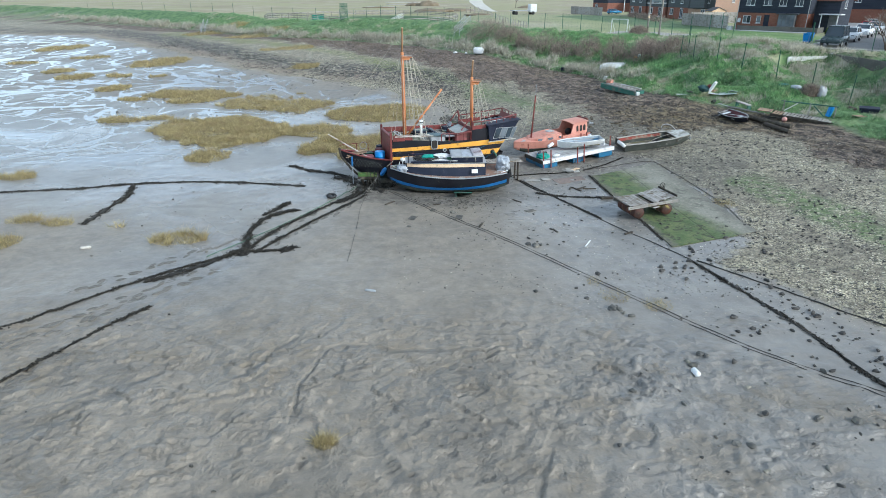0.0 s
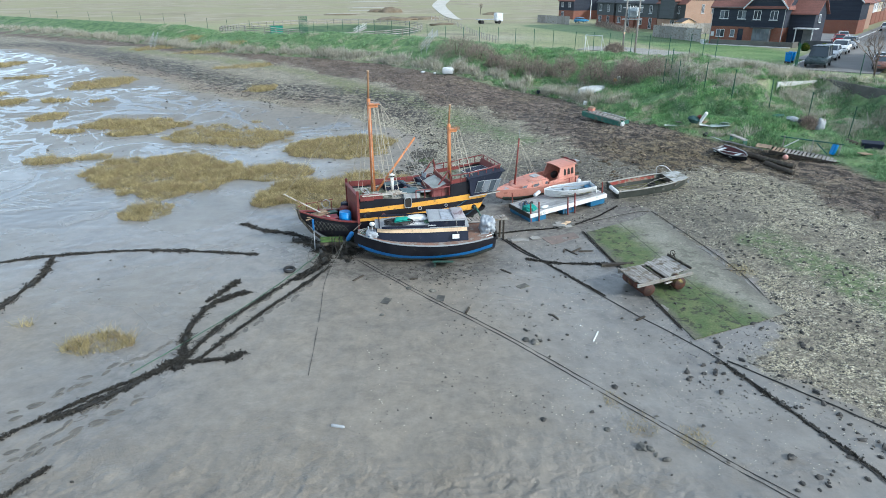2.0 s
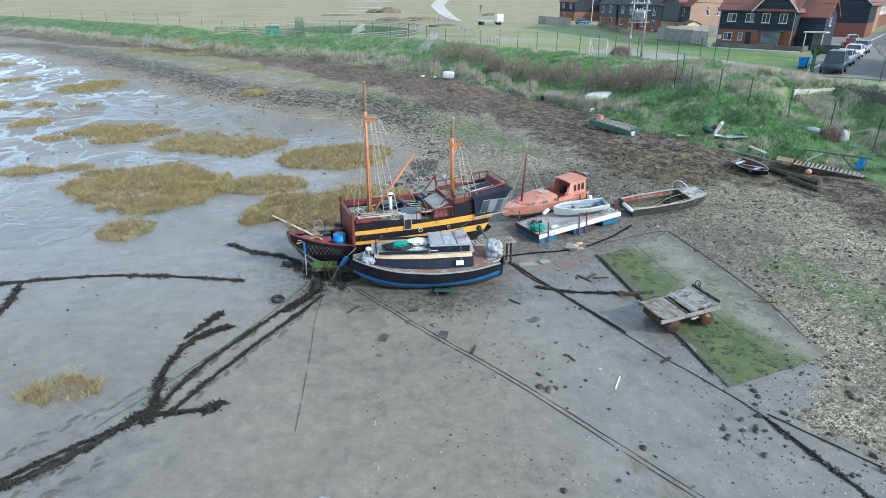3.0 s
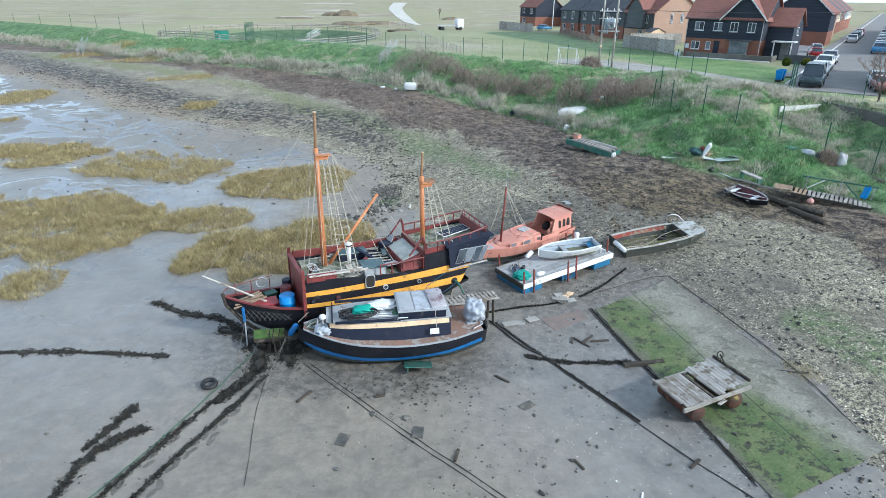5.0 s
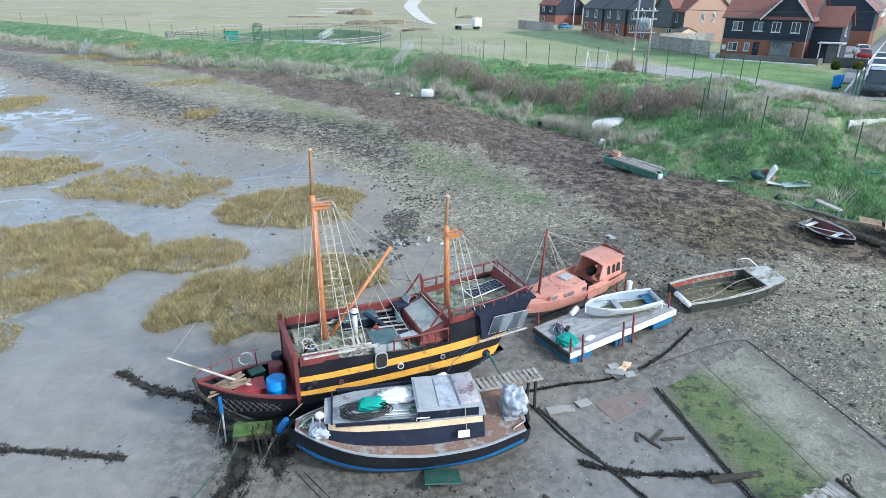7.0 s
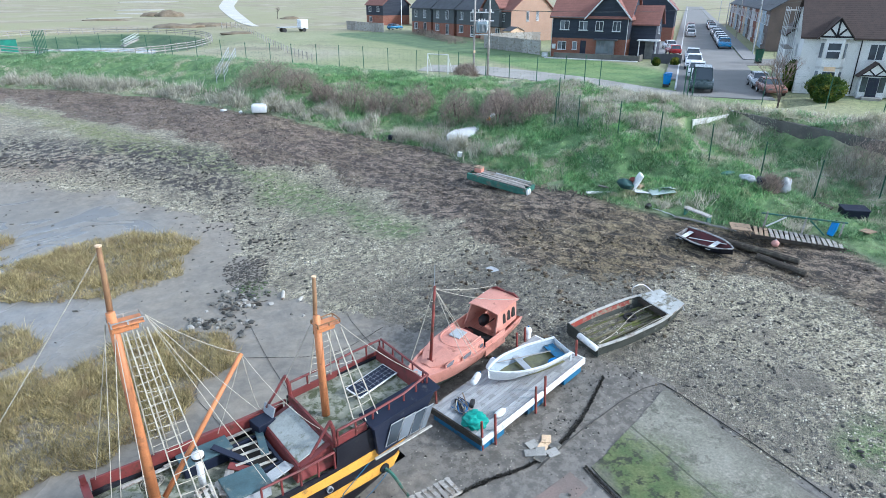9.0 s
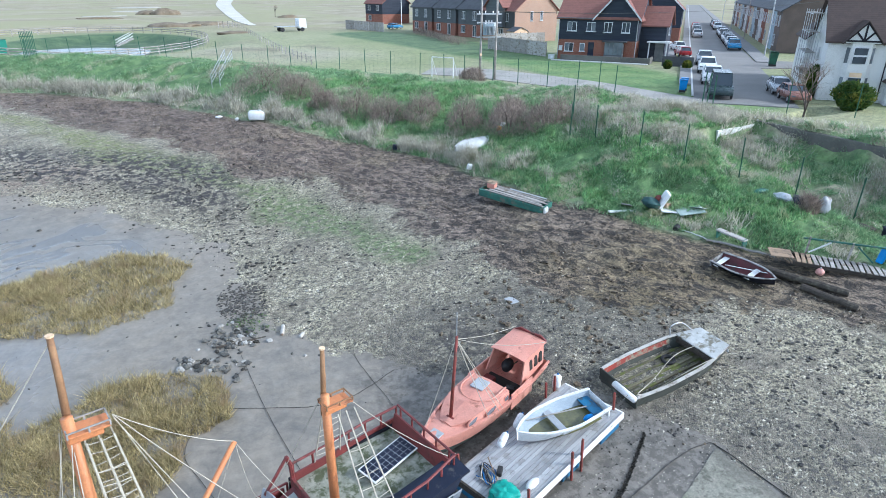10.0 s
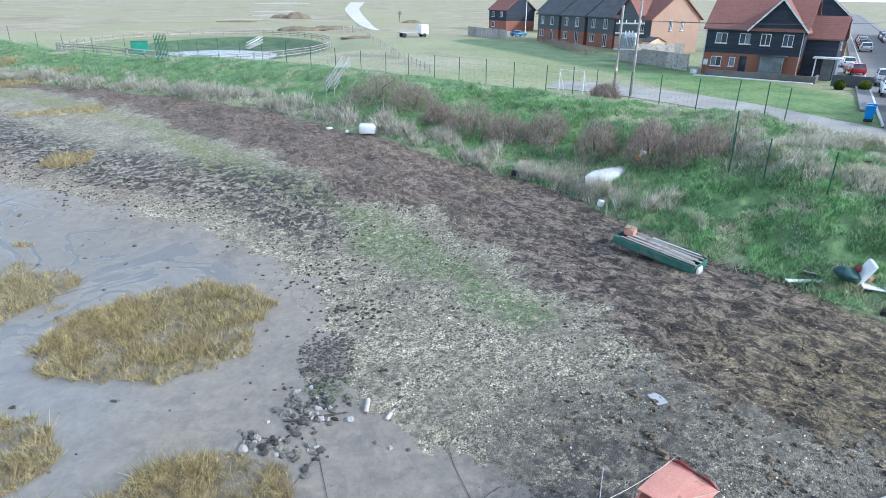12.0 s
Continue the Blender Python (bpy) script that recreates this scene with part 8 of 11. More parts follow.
for pts, r in (([(4.2, 31.6), (5.0, 29.7), (5.9, 28.5)], 0.03), ([(4.3, 31.5), (6.2, 27.6), (8.2, 23.6), (10.1, 20.1), (11.4, 15.4), (12.3, 11.6), (13.2, 6)], 0.018), ([(10.3, 20.1), (12.2, 17.6), (14.2, 15.0), (16.8, 12.0)], 0.025), ([(8.4, 32.0), (9.0, 27.0), (9.6, 22.1)], 0.015), ([(10.6, 27.4), (12.4, 27.2), (14.2, 26.6)], 0.035), ([(7.2, 32.4), (9.4, 33.4), (12.3, 34.2), (13.0, 33.2), (13.9, 27.0), (13.7, 23.0)], 0.015),
               ([(0.2, 35.0), (-1.2, 38.0), (-1.6, 40.0), (0.4, 43.6)], 0.008), ([(5.2, 41.2), (2.8, 40.2), (-0.6, 41.2)], 0.008), ([(1.6, 36.6), (0.8, 40.3), (0.2, 44.2)], 0.008), ([(4.6, 39.4), (4.1, 42.8), (4.9, 43.6)], 0.008)):
    laid("cable", pts, r, M_CABLE, "muddy black cable lying on the foreshore", "cable", group="cables on the mud")
for off in (0.0, 0.22):
    laid("rope", [(-2.8 + off, 29.2), (0.4 + off, 25.2), (3.0 + off, 22.1), (6.6 + off, 17.3), (9.2 + off, 13.9), (12 + off, 11.2), (15 + off, 8.2)], 0.013, M_CABLE, "muddy mooring rope lying straight across the mud", "rope", 0.01, group="mooring ropes")
laid("rope", [(-3.9, 29.4), (-4.0, 26.8), (-3.8, 24.0), (-3.6, 20.0)], 0.008, M_CABLE, "muddy mooring rope lying straight across the mud", "rope", 0.005, group="mooring ropes")
laid("rope", [(-4.6, 30.3), (-5.6, 27.6), (-7.0, 24.6), (-9.4, 20.4)], 0.015, M_ROPEGREEN, "green mooring rope running over the mud", "rope", 0.02, group="mooring ropes")
for a, b in (((-4.4, 30.2, 0.55), (-4.9, 28.0, 0.03)), ((-3.4, 29.6, 0.9), (-3.9, 27.4, 0.03)), ((-3.3, 29.7, 0.9), (-4.4, 27.2, 0.03)), ((-4.9, 30.7, 1.25), (-5.1, 29.0, 0.02)), ((10.3, 35.8, 1.0), (11.5, 36.4, 1.05))):
    ob = part("mooring_line", tube(bmesh.new(), sag(a, b, 0.06), 0.009, 4), M_NET)
    tagged(ob, "grey mooring line running from a boat to the mud", "rope", "mooring ropes")
# dark timber pile by the ship's bow
t = thing("mooring_pile", pose(-4.95, 30.55, 0), "thin grey and blue mooring post hanging at the ship's bow", "post")
part("post", tube(bmesh.new(), [(0, 0, 0.05), (0.02, 0.05, 1.5)], 0.026, 7), M_GREYW, t)
part("blue_sleeve", boxes(((0.0, 0.04, 1.3), (0.09, 0.12, 0.55), (0, 0, 10), 0.02)), M_BLUE, t)
bm = bmesh.new()
for i in range(9):
    a = i * 0.7
    tube(bm, curve_pts([(0.3 * math.cos(a), 0.2 * math.sin(a), 0.85), (0.34 * math.cos(a + 0.2), 0.26 * math.sin(a), 0.4), (0.4 * math.cos(a + 0.4), 0.34 * math.sin(a), 0.02)], 3), 0.025, 4)
ob = part("weed_tangle", bm, M_WEEDROPE)
ob.matrix_basis = pose(-3.75, 30.1, 0)
tagged(ob, "weed-black ropes hanging from the mooring float", "rope", "", "stuff")

# ---- slab, platform and litter round them ----


def sheet(name, corners, nx, ny, thick, lift, material, label, category, kind=""):
    """A slab over a quadrilateral that follows the ground."""
    a, b, c, d = [Vector((*p, 0)) for p in corners]
    rings = []
    nx, ny = (2 * nx, 2 * ny) if nx > 10 else (nx, ny)
    for i in range(nx + 1):
        row = []
        for j in range(ny + 1):
            q = a.lerp(b, j / ny).lerp(d.lerp(c, j / ny), i / nx)
            rim_ = min(i, nx - i, 3 * j, 3 * (ny - j)) / 6.0
            bumpy = float(fbm(np.array([q.x * 1.3]), np.array([q.y * 1.3]), 3, 52)[0]) - 0.5
            row.append((q.x + 0.16 * bumpy, q.y + 0.2 * bumpy, float(ground(np.array([q.x]), np.array([q.y]), False)[0]) + lift + 0.03 * bumpy - (0.02 * max(0, 1 - rim_) if nx > 10 else 0)))
        rings.append(row + [(p[0], p[1], p[2] - thick) for p in row[::-1]])
    bm = loft(bmesh.new(), rings)
    return tagged(part(name, bm, material), label, category, "", kind)


def slab_mat():
    g = Nodes("algae_grown_concrete")
    sep = g.add("ShaderNodeSeparateXYZ", Vector=g.pos)
    across = g.math("ADD", g.math("MULTIPLY", g.math("SUBTRACT", sep.outputs[0], 8.6), 0.994), g.math("MULTIPLY", g.math("SUBTRACT", sep.outputs[1], 31.9), 0.112))
    along_ = g.math("SUBTRACT", 31.9, sep.outputs[1])
    reach = g.math("SUBTRACT", across, g.math("MULTIPLY", g.ramp(along_, 5.0, 9.0), 0.9))
    blotch, fine = g.noise(0.9, 6, 0.66), g.noise(14, 4, 0.7)
    mask = g.ramp(g.math("ADD", reach, g.math("MULTIPLY", g.math("SUBTRACT", blotch, 0.5), 2.2)), 2.9, 1.5)
    silt = g.mix(g.ramp(g.noise(0.6, 5, 0.6), 0.35, 0.65), (0.275, 0.265, 0.212), (0.185, 0.182, 0.138))
    silt = g.mix(g.ramp(g.noise(4.5, 6, 0.75), 0.5, 0.62), silt, (0.30, 0.28, 0.225))
    silt = g.mix(g.math("MULTIPLY", g.ramp(g.noise(1.5, 6, 0.75), 0.52, 0.64), 0.7), silt, (0.085, 0.082, 0.06))
    alga = g.mix(g.ramp(g.noise(1.7, 5, 0.65), 0.36, 0.64), (0.125, 0.155, 0.055), (0.07, 0.115, 0.035))
    alga = g.mix(g.ramp(g.noise(2.8, 6, 0.72), 0.52, 0.6), alga, (0.03, 0.038, 0.02))
    c = g.mix(g.math("MULTIPLY", mask, 0.92), silt, alga)
    # mud washed over the rim, and the joint between the two bays
    edge = g.math("MINIMUM", across, g.math("SUBTRACT", 4.2, across))
    c = g.mix(g.math("MULTIPLY", g.ramp(g.math("ADD", edge, g.math("MULTIPLY", g.math("SUBTRACT", blotch, 0.5), 1.2)), 0.45, 0.0), 0.7), c, (0.14, 0.13, 0.105))
    joint = g.ramp(g.math("ABSOLUTE", g.math("SUBTRACT", across, 2.15)), 0.05, 0.015)
    c = g.mix(g.math("MULTIPLY", joint, 0.6), c, (0.05, 0.055, 0.035))
    c = g.mix(1.0, c, g.add("ShaderNodeMapRange", i0=fine, i1=0.25, i2=0.75, i3=0.6, i4=1.4).outputs[0], "MULTIPLY")
    return g.finish(c, g.add("ShaderNodeMapRange", i0=mask, i3=0.55, i4=0.75).outputs[0], g.bump(g.math("ADD", g.math("MULTIPLY", fine, 0.3), g.math("SUBTRACT", g.math("MULTIPLY", blotch, 0.5), g.math("MULTIPLY", joint, 0.6))), 0.4, 0.05), 0, 0.4)


sheet("concrete_slab", [(8.6, 31.9), (12.75, 33.95), (14.0, 23.0), (9.8, 21.5)], 24, 12, 0.12, 0.05, slab_mat(), "sunken concrete slab half grown over with green algae", "slab")
sheet("rusty_plate", [(6.2, 31.4), (8.0, 32.0), (8.1, 31.3), (6.6, 30.6)], 4, 4, 0.05, 0.015, mat("rusty_plate_skin", (0.23, 0.175, 0.15), (0.18, 0.15, 0.13), 0.7, 1.5, 18, 0.3), "rust brown plate lying in the mud", "plate")


M_DRUM = mat("blackened_drum", (0.05, 0.032, 0.026), (0.11, 0.038, 0.022), 0.7, 3, 25, 0.4, stain=(0.28, 0.23, 0.06), amount=0.4)


def platform():
    z = 0.86
    s = thing("floating_platform", pose(9.75, 25.62, z, 0, -2.5, 15.8), "grey boarded mooring platform on rusty drums, one side tipped", "platform")
    lp = part("left_deck", boxes(((-0.72, 0, -0.05), (0.95, 1.3, 0.06), (0, 0, 0), 0.008)), M_WOODDARK, s)
    for i in range(8):
        part("plank", boxes(((-1.14 + 0.122 * i, 0.02 * math.sin(i * 5), 0.0), (0.115, 1.42 + 0.05 * math.sin(i * 3), 0.03), (0, 0, 0.6 * math.sin(i * 7)), 0.005)), M_WOODCROSS, lp)
    rp = part("right_deck", boxes(((0.62, 0.08, 0.02), (1.1, 1.3, 0.06), (0, -9, 0), 0.008)), M_WOODDARK, s)
    for i in range(9):
        part("plank", boxes(((0.13 + 0.122 * i, 0.08, 0.0 + 0.0193 * i), (0.115, 1.45 + 0.09 * math.sin(i * 2), 0.03), (0, -9, 0.5 * math.sin(i * 5)), 0.005)), M_WOODCROSS, rp)
    part("edge_beam", boxes(((0, -0.72, -0.07), (2.6, 0.07, 0.14), (0, -2, 0), 0.012)), M_WOODGREY, s)
    part("edge_beam", boxes(((0, 0.72, -0.07), (2.5, 0.07, 0.14), (0, -2, 0), 0.012)), M_WOODGREY, s)
    part("end_beam", boxes(((1.22, 0.05, 0.2), (0.06, 1.5, 0.1), (0, 0, 0), 0.01)), M_WOODDARK, s)
    part("end_beam", boxes(((-1.25, 0.1, 0.03), (0.07, 1.3, 0.07), (0, 0, 0), 0.01)), M_WOODGREY, s)
    part("cross_beam", boxes(((-0.12, 0, -0.06), (0.1, 1.4, 0.1), (0, 0, 0), 0.01)), M_WOODDARK, s)
    part("loose_board", boxes(((0.12, -0.78, -0.2), (0.35, 0.1, 0.03), (0, 0, 12), 0.004)), M_WOODGREY, s)
    for x in (-0.72, 0.75):
        for y in (-0.36, 0.4):
            bm = bmesh.new()
            loft(bm, [[(x + 0.27 * k * math.cos(a), y + u, -0.40 + 0.27 * k * math.sin(a)) for a in [2 * math.pi * j / 16 for j in range(16)]] for u, k in ((-0.38, 0.95), (-0.36, 1), (-0.13, 1), (-0.12, 1.04), (-0.1, 1), (0.1, 1), (0.12, 1.04), (0.14, 1), (0.36, 1), (0.38, 0.95))])
            part("drum", bm, M_DRUM, s, "blackened rusty drum with yellow weed", True)
    part("ring", tube(bmesh.new(), [(1.32 + 0.12 * math.cos(a), 0.62 + 0.05 * math.sin(a), 0.32 + 0.1 * math.sin(a)) for a in [2 * math.pi * k / 12 for k in range(13)]], 0.018, 5), M_WOODDARK, s)
    part("post", tube(bmesh.new(), [(1.3, 0.3, 0.1), (1.32, 0.62, 0.34)], 0.025, 5), M_WOODDARK, s)


platform()


def plank(x, y, L, w, h, rz, material, label, name="plank", tilt=0.0, lift=0.0, roll=0.0):
    ob = part(name, boxes(((0, 0, h / 2), (L, w, h), (0, 0, 0), min(0.01, h / 4))), material)
    ob.matrix_basis = pose(x, y, gz(x, y) - 0.01 + lift, roll, tilt, rz)
    return tagged(ob, label, name.replace("_", " "), "driftwood and litter")


plank(9.0, 27.95, 1.5, 0.2, 0.12, 3, M_WOODDARK, "dark waterlogged beam on the mud", "beam")
plank(6.0, 22.7, 0.05, 0.05, 0.03, 0, M_WHITE, "white scrap of plastic on the mud", "scrap")
plank(6.35, 21.9, 0.75, 0.05, 0.04, 62, M_WHITE, "white painted stick on the mud", "stick")
plank(5.2, 23.4, 0.45, 0.08, 0.05, 110, M_WOODDARK, "short dark timber on the mud", "timber")
for x, y, L, rz in ((7.3, 29.6, 0.8, 120), (7.6, 29.8, 0.7, 40), (8.0, 29.6, 0.7, 0), (7.0, 29.8, 0.4, 70), (3.9, 27.6, 0.6, 130), (1.9, 24.1, 0.5, 70), (8.4, 23.1, 0.5, 35), (-2.6, 27.3, 0.7, 55), (-0.2, 27.1, 0.35, 10), (0.3, 45.15, 1.9, 4)):
    plank(x, y, L, 0.09, 0.06, rz, M_WOODDARK, "short dark timber lying on the mud", "timber")
for i, (x, y, rz) in enumerate(((7.5, 33.3, 10), (7.8, 33.15, 40), (7.6, 32.95, 70), (8.1, 33.0, 20), (7.3, 33.0, -20), (8.0, 33.35, 60), (7.9, 32.8, 5), (7.45, 32.75, 35))):
    plank(x, y, 0.36, 0.28, 0.035, rz, (M_CONC, M_TAN, M_CONC, M_STONE)[i % 4], "broken paving tile on the mud", "tile", 5 * math.sin(i * 3), 0.02, 6 * math.cos(i * 2))
for i, (x, y, rz) in enumerate(((4.9, 31.25, 12), (5.3, 31.3, -8), (5.9, 31.5, 20), (4.4, 26.1, 30), (-1.3, 25.1, 70), (0.9, 25.2, 80), (11.2, 29.3, 30))):
    plank(x, y, 0.5, 0.32, 0.04, rz, M_CONC if i < 3 else M_STONE, "flat slab of stone half sunk in the mud", "slab_piece")
plank(10.8, 43.3, 0.55, 0.4, 0.03, 100, M_GREYW, "pale blue-grey sheet lying on the beach", "sheet")
plank(-7.4, 41.8, 1.5, 0.75, 0.04, 40, M_CONC, "pale flat slab among the cordgrass", "slab_piece", 2, 0.01)
for x, y, r, h, rz, mt, lab, nm in ((1.85, 45.35, 0.08, 0.75, 80, M_DIRTYWHITE, "long white float lying on the mud", "float"), (2.5, 44.7, 0.07, 0.36, 60, M_DIRTYWHITE, "small white float lying on the mud", "float"), (-14.8, 21.2, 0.07, 0.42, 20, M_DIRTYWHITE, "white float lying on the mud", "float"), (7.4, 12.3, 0.09, 0.3, 100, M_WHITEP, "white float lying on the mud", "float"), (-2.35, 17.4, 0.05, 0.42, -15, M_GREYW, "grey bottle lying on the mud", "bottle")):
    bm = bmesh.new()
    loft(bm, [[(k * h, q * r * math.cos(a), r + q * r * math.sin(a)) for a in [2 * math.pi * j / 12 for j in range(12)]] for k, q in ((-0.5, 0.4), (-0.46, 0.9), (-0.4, 1), (0.36, 1), (0.44, 0.8), (0.5, 0.3))])
    ob = part(nm, bm, mt, None, "", True)
    ob.matrix_basis = pose(x, y, gz(x, y) - 0.03, 0, 0, rz)
    tagged(ob, lab, nm, "floats on the mud")
t = thing("tyre", pose(-5.73, 28.15, gz(-5.73, 28.15) + 0.06, 6, 4, 0), "old car tyre lying in the mud", "tyre")
part("tread", tube(bmesh.new(), [(0.2 * math.cos(a), 0.2 * math.sin(a), 0.03) for a in [2 * math.pi * k / 24 for k in range(25)]], 0.075, 8), M_RUBBER, t, "", True)

# ---- the grass bank ----
rng = np.random.default_rng(23)


def bank_keep(a, b):
    s = side_of(BANK, a, b)
    return smooth(s + 1.2 * (fbm(a / 1.5, b / 1.5, 3, 61) - 0.5), -0.1, 0.8) * (1 - smooth(s, 13.8, 15.2))


def along_bank(n, s0, s1, first, last):
    """Places beside the foot of the bank, between two of its corners, s0 to s1 metres inland."""
    pts = np.array(BANK[first:last + 1], float)
    seg = np.diff(pts, axis=0)
    length = np.hypot(seg[:, 0], seg[:, 1])
    k = rng.choice(len(seg), n, p=length / length.sum())
    u = rng.uniform(0, 1, n)[:, None]
    nrm = np.stack([-seg[k, 1], seg[k, 0]], 1) / length[k][:, None]
    q = pts[k] + seg[k] * u + nrm * rng.uniform(s0, s1, n)[:, None] + rng.normal(0, 0.3, (n, 2))
    return q[:, 0], q[:, 1]


def keep_some(x, y, chance):
    k = chance(x, y) > rng.uniform(0, 1, len(x))
    return x[k], y[k]


x, y = keep_some(*along_bank(300000, -0.3, 15, 5, 22), lambda a, b: bank_keep(a, b) * (0.35 + 0.9 * smooth(fbm(a / 1.2, b / 1.2, 3, 34), 0.3, 0.6)))
x2, y2 = scatter(rng, 260000, 13, 38, 34, 68, lambda a, b: bank_keep(a, b) * (0.5 + 0.7 * smooth(fbm(a / 1.2, b / 1.2, 3, 34), 0.3, 0.6)))
x, y = np.concatenate([x, x2]), np.concatenate([y, y2])
n = len(x)
clump = fbm(x * 0.8, y * 0.8, 3, 33)
me = triangles("bank_grass", blades(x, y, ground(x, y) - 0.02, rng.uniform(0.05, 0.2, n) * (0.25 + 1.7 * smooth(clump, 0.35, 0.7)), rng.uniform(0.03, 0.08, n), 1.6, rng), M_GRASS)
tagged(new("bank_grass", me), "rough green grass over the sea bank", "grass", "", "stuff")
x, y = keep_some(*along_bank(170000, 0.2, 12, 13, 19), lambda a, b: bank_keep(a, b) * smooth(fbm(a / 0.9, b / 0.9, 3, 36), 0.42, 0.6))
n = len(x)
me = triangles("grass_tussocks", blades(x, y, ground(x, y) - 0.02, rng.uniform(0.12, 0.34, n), rng.uniform(0.03, 0.07, n), 1.1, rng), M_TUSSOCK)
tagged(new("grass_tussocks", me), "bright green tussocks on the slope of the bank", "grass", "", "stuff")
# dry reeds at the foot of the bank and pale grass on the mound
def reed_keep(a, b):
    s = side_of(BANK, a, b)
    foot = smooth(s + 1.6 * (fbm(a / 1.2, b / 1.2, 3, 41) - 0.5), 0.0, 0.5) * (1 - smooth(s + 2.0 * (fbm(a / 2, b / 2, 3, 42) - 0.5), 1.3, 2.4)) * smooth(b, 56, 64)
    mound = smooth(fbm(a / 3.2, b / 3.2, 3, 43), 0.33, 0.52) * smooth(a, 19, 24) * smooth(s, 5, 8) * (1 - smooth(s, 14.5, 17)) * (1 - smooth(b, 64, 70))
    spots = smooth(fbm(a / 2.0, b / 2.0, 3, 45), 0.60, 0.70) * smooth(s, 0.3, 1) * (1 - smooth(s, 4, 6)) * 0.8 * (1 - smooth(b, 72, 80))
    return np.clip(foot + mound + spots, 0, 1)


x, y = [np.concatenate(p) for p in zip(keep_some(*along_bank(80000, -0.3, 2.6, 3, 16), reed_keep), keep_some(*along_bank(170000, 0, 16, 13, 21), reed_keep))]
n = len(x)
s_ = side_of(BANK, x, y)
tall = np.where((s_ < 3) & (y > 56), 0.62, 0.42) * (0.25 + 1.5 * smooth(fbm(x / 1.3, y / 1.3, 3, 48), 0.35, 0.65)) * rng.uniform(0.5, 1.1, n) * (0.6 + 0.7 * fbm(x * 0.8, y * 0.8, 2, 47))
me = triangles("dry_reeds", blades(x, y, ground(x, y) - 0.02, tall, rng.uniform(0.025, 0.06, n) * np.where(y > 70, 1.6, 1.0), 0.9, rng), M_REED)
tagged(new("dry_reeds", me), "pale dry reeds and grass along the bank", "reeds", "", "stuff")

# dry grass along the top of the sea wall
x, y = scatter(rng, 9000, 32, 40, 36, 57, lambda a, b: smooth(side_of(SEAWALL, a, b), 0.15, 0.5) * (1 - smooth(side_of(SEAWALL, a, b), 2.5, 5)) * (0.3 + smooth(fbm(a, b, 3, 77), 0.4, 0.6)))
n = len(x)
me = triangles("wall_grass", blades(x, y, ground(x, y) - 0.02, rng.uniform(0.15, 0.45, n), rng.uniform(0.03, 0.07, n), 1.0, rng), M_REED)
tagged(new("wall_grass", me), "pale dry grass above the sea wall", "grass", "", "stuff")


def bush(x, y, rx, ry, h, seed, label="bare brown bramble bush on the bank", twigs=2600, material=None):
    rr = np.random.default_rng(seed)
    z0 = gz(x, y)
    t = thing("bush", pose(x, y, z0 - 0.05), label, "bush", "bushes on the bank")
    for k in range(5):
        bm = bmesh.new()
        a, q = rr.uniform(0, 2 * math.pi), rr.uniform(0.2, 0.75)
        tube(bm, [(0.1 * math.cos(a), 0.1 * math.sin(a), 0), (0.5 * q * rx * math.cos(a), 0.5 * q * ry * math.sin(a), 0.5 * h), (q * rx * math.cos(a + 0.3), q * ry * math.sin(a + 0.3), 0.8 * h)], 0.03, 4, 0.01)
        part("stem", bm, M_BARK, t)
    n = twigs
    u = rr.normal(0, 1, (n, 3))
    u /= np.linalg.norm(u, axis=1)[:, None]
    r = rr.uniform(0.35, 1.0, n) ** 0.5
    lump = 0.72 + 0.55 * value_noise(u[:, 0] * 2.2 + seed, u[:, 1] * 2.2 + u[:, 2] * 2, seed)
    px, py, pz = u[:, 0] * r * rx * lump, u[:, 1] * r * ry * lump, np.abs(u[:, 2]) * r * h * lump
    gx = ground(px + x, py + y, False) - z0
    tri = blades(px, py, pz + np.clip(gx, -1.5, 1.5) * 0.7, rr.uniform(0.15, 0.5, n), rr.uniform(0.015, 0.035, n), 1.3, rr)
    ob = new("twig_mass", triangles("twig_mass", tri, material or M_TWIG))
    ob.parent = t
    tagged(ob, kind="stuff")
    return t


for i, (x, y, rx, ry, h) in enumerate(((4.9, 79.4, 3.6, 2.2, 1.7), (7.4, 76.6, 2.4, 1.8, 1.5), (11.0, 71.6, 2.4, 1.9, 1.8), (13.0, 69.6, 1.9, 1.6, 1.5), (15.4, 68.0, 2.1, 1.7, 1.6), (17.4, 64.4, 1.9, 1.6, 1.7), (19.4, 61.3, 2.2, 1.8, 1.6), (21.4, 59.6, 2.0, 1.6, 1.5), (20.4, 63.4, 1.5, 1.3, 1.2), (9.0, 73.6, 1.6, 1.4, 1.2), (26.6, 43.4, 0.8, 0.6, 0.5), (23.2, 76.6, 1.6, 1.2, 0.9))):
    bush(x, y, rx * 0.82, ry * 0.82, h * 1.2, 100 + i, twigs=1700 + int(500 * rx))
for i, (x, y, rx, ry, h) in enumerate(((34.5, 42.5, 3.0, 2.2, 1.6), (37.5, 39.0, 3.0, 2.4, 1.8))):
    bush(x, y, rx, ry, h, 140 + i, "brown thicket behind the sea wall", 2600)

# ---- fences ----


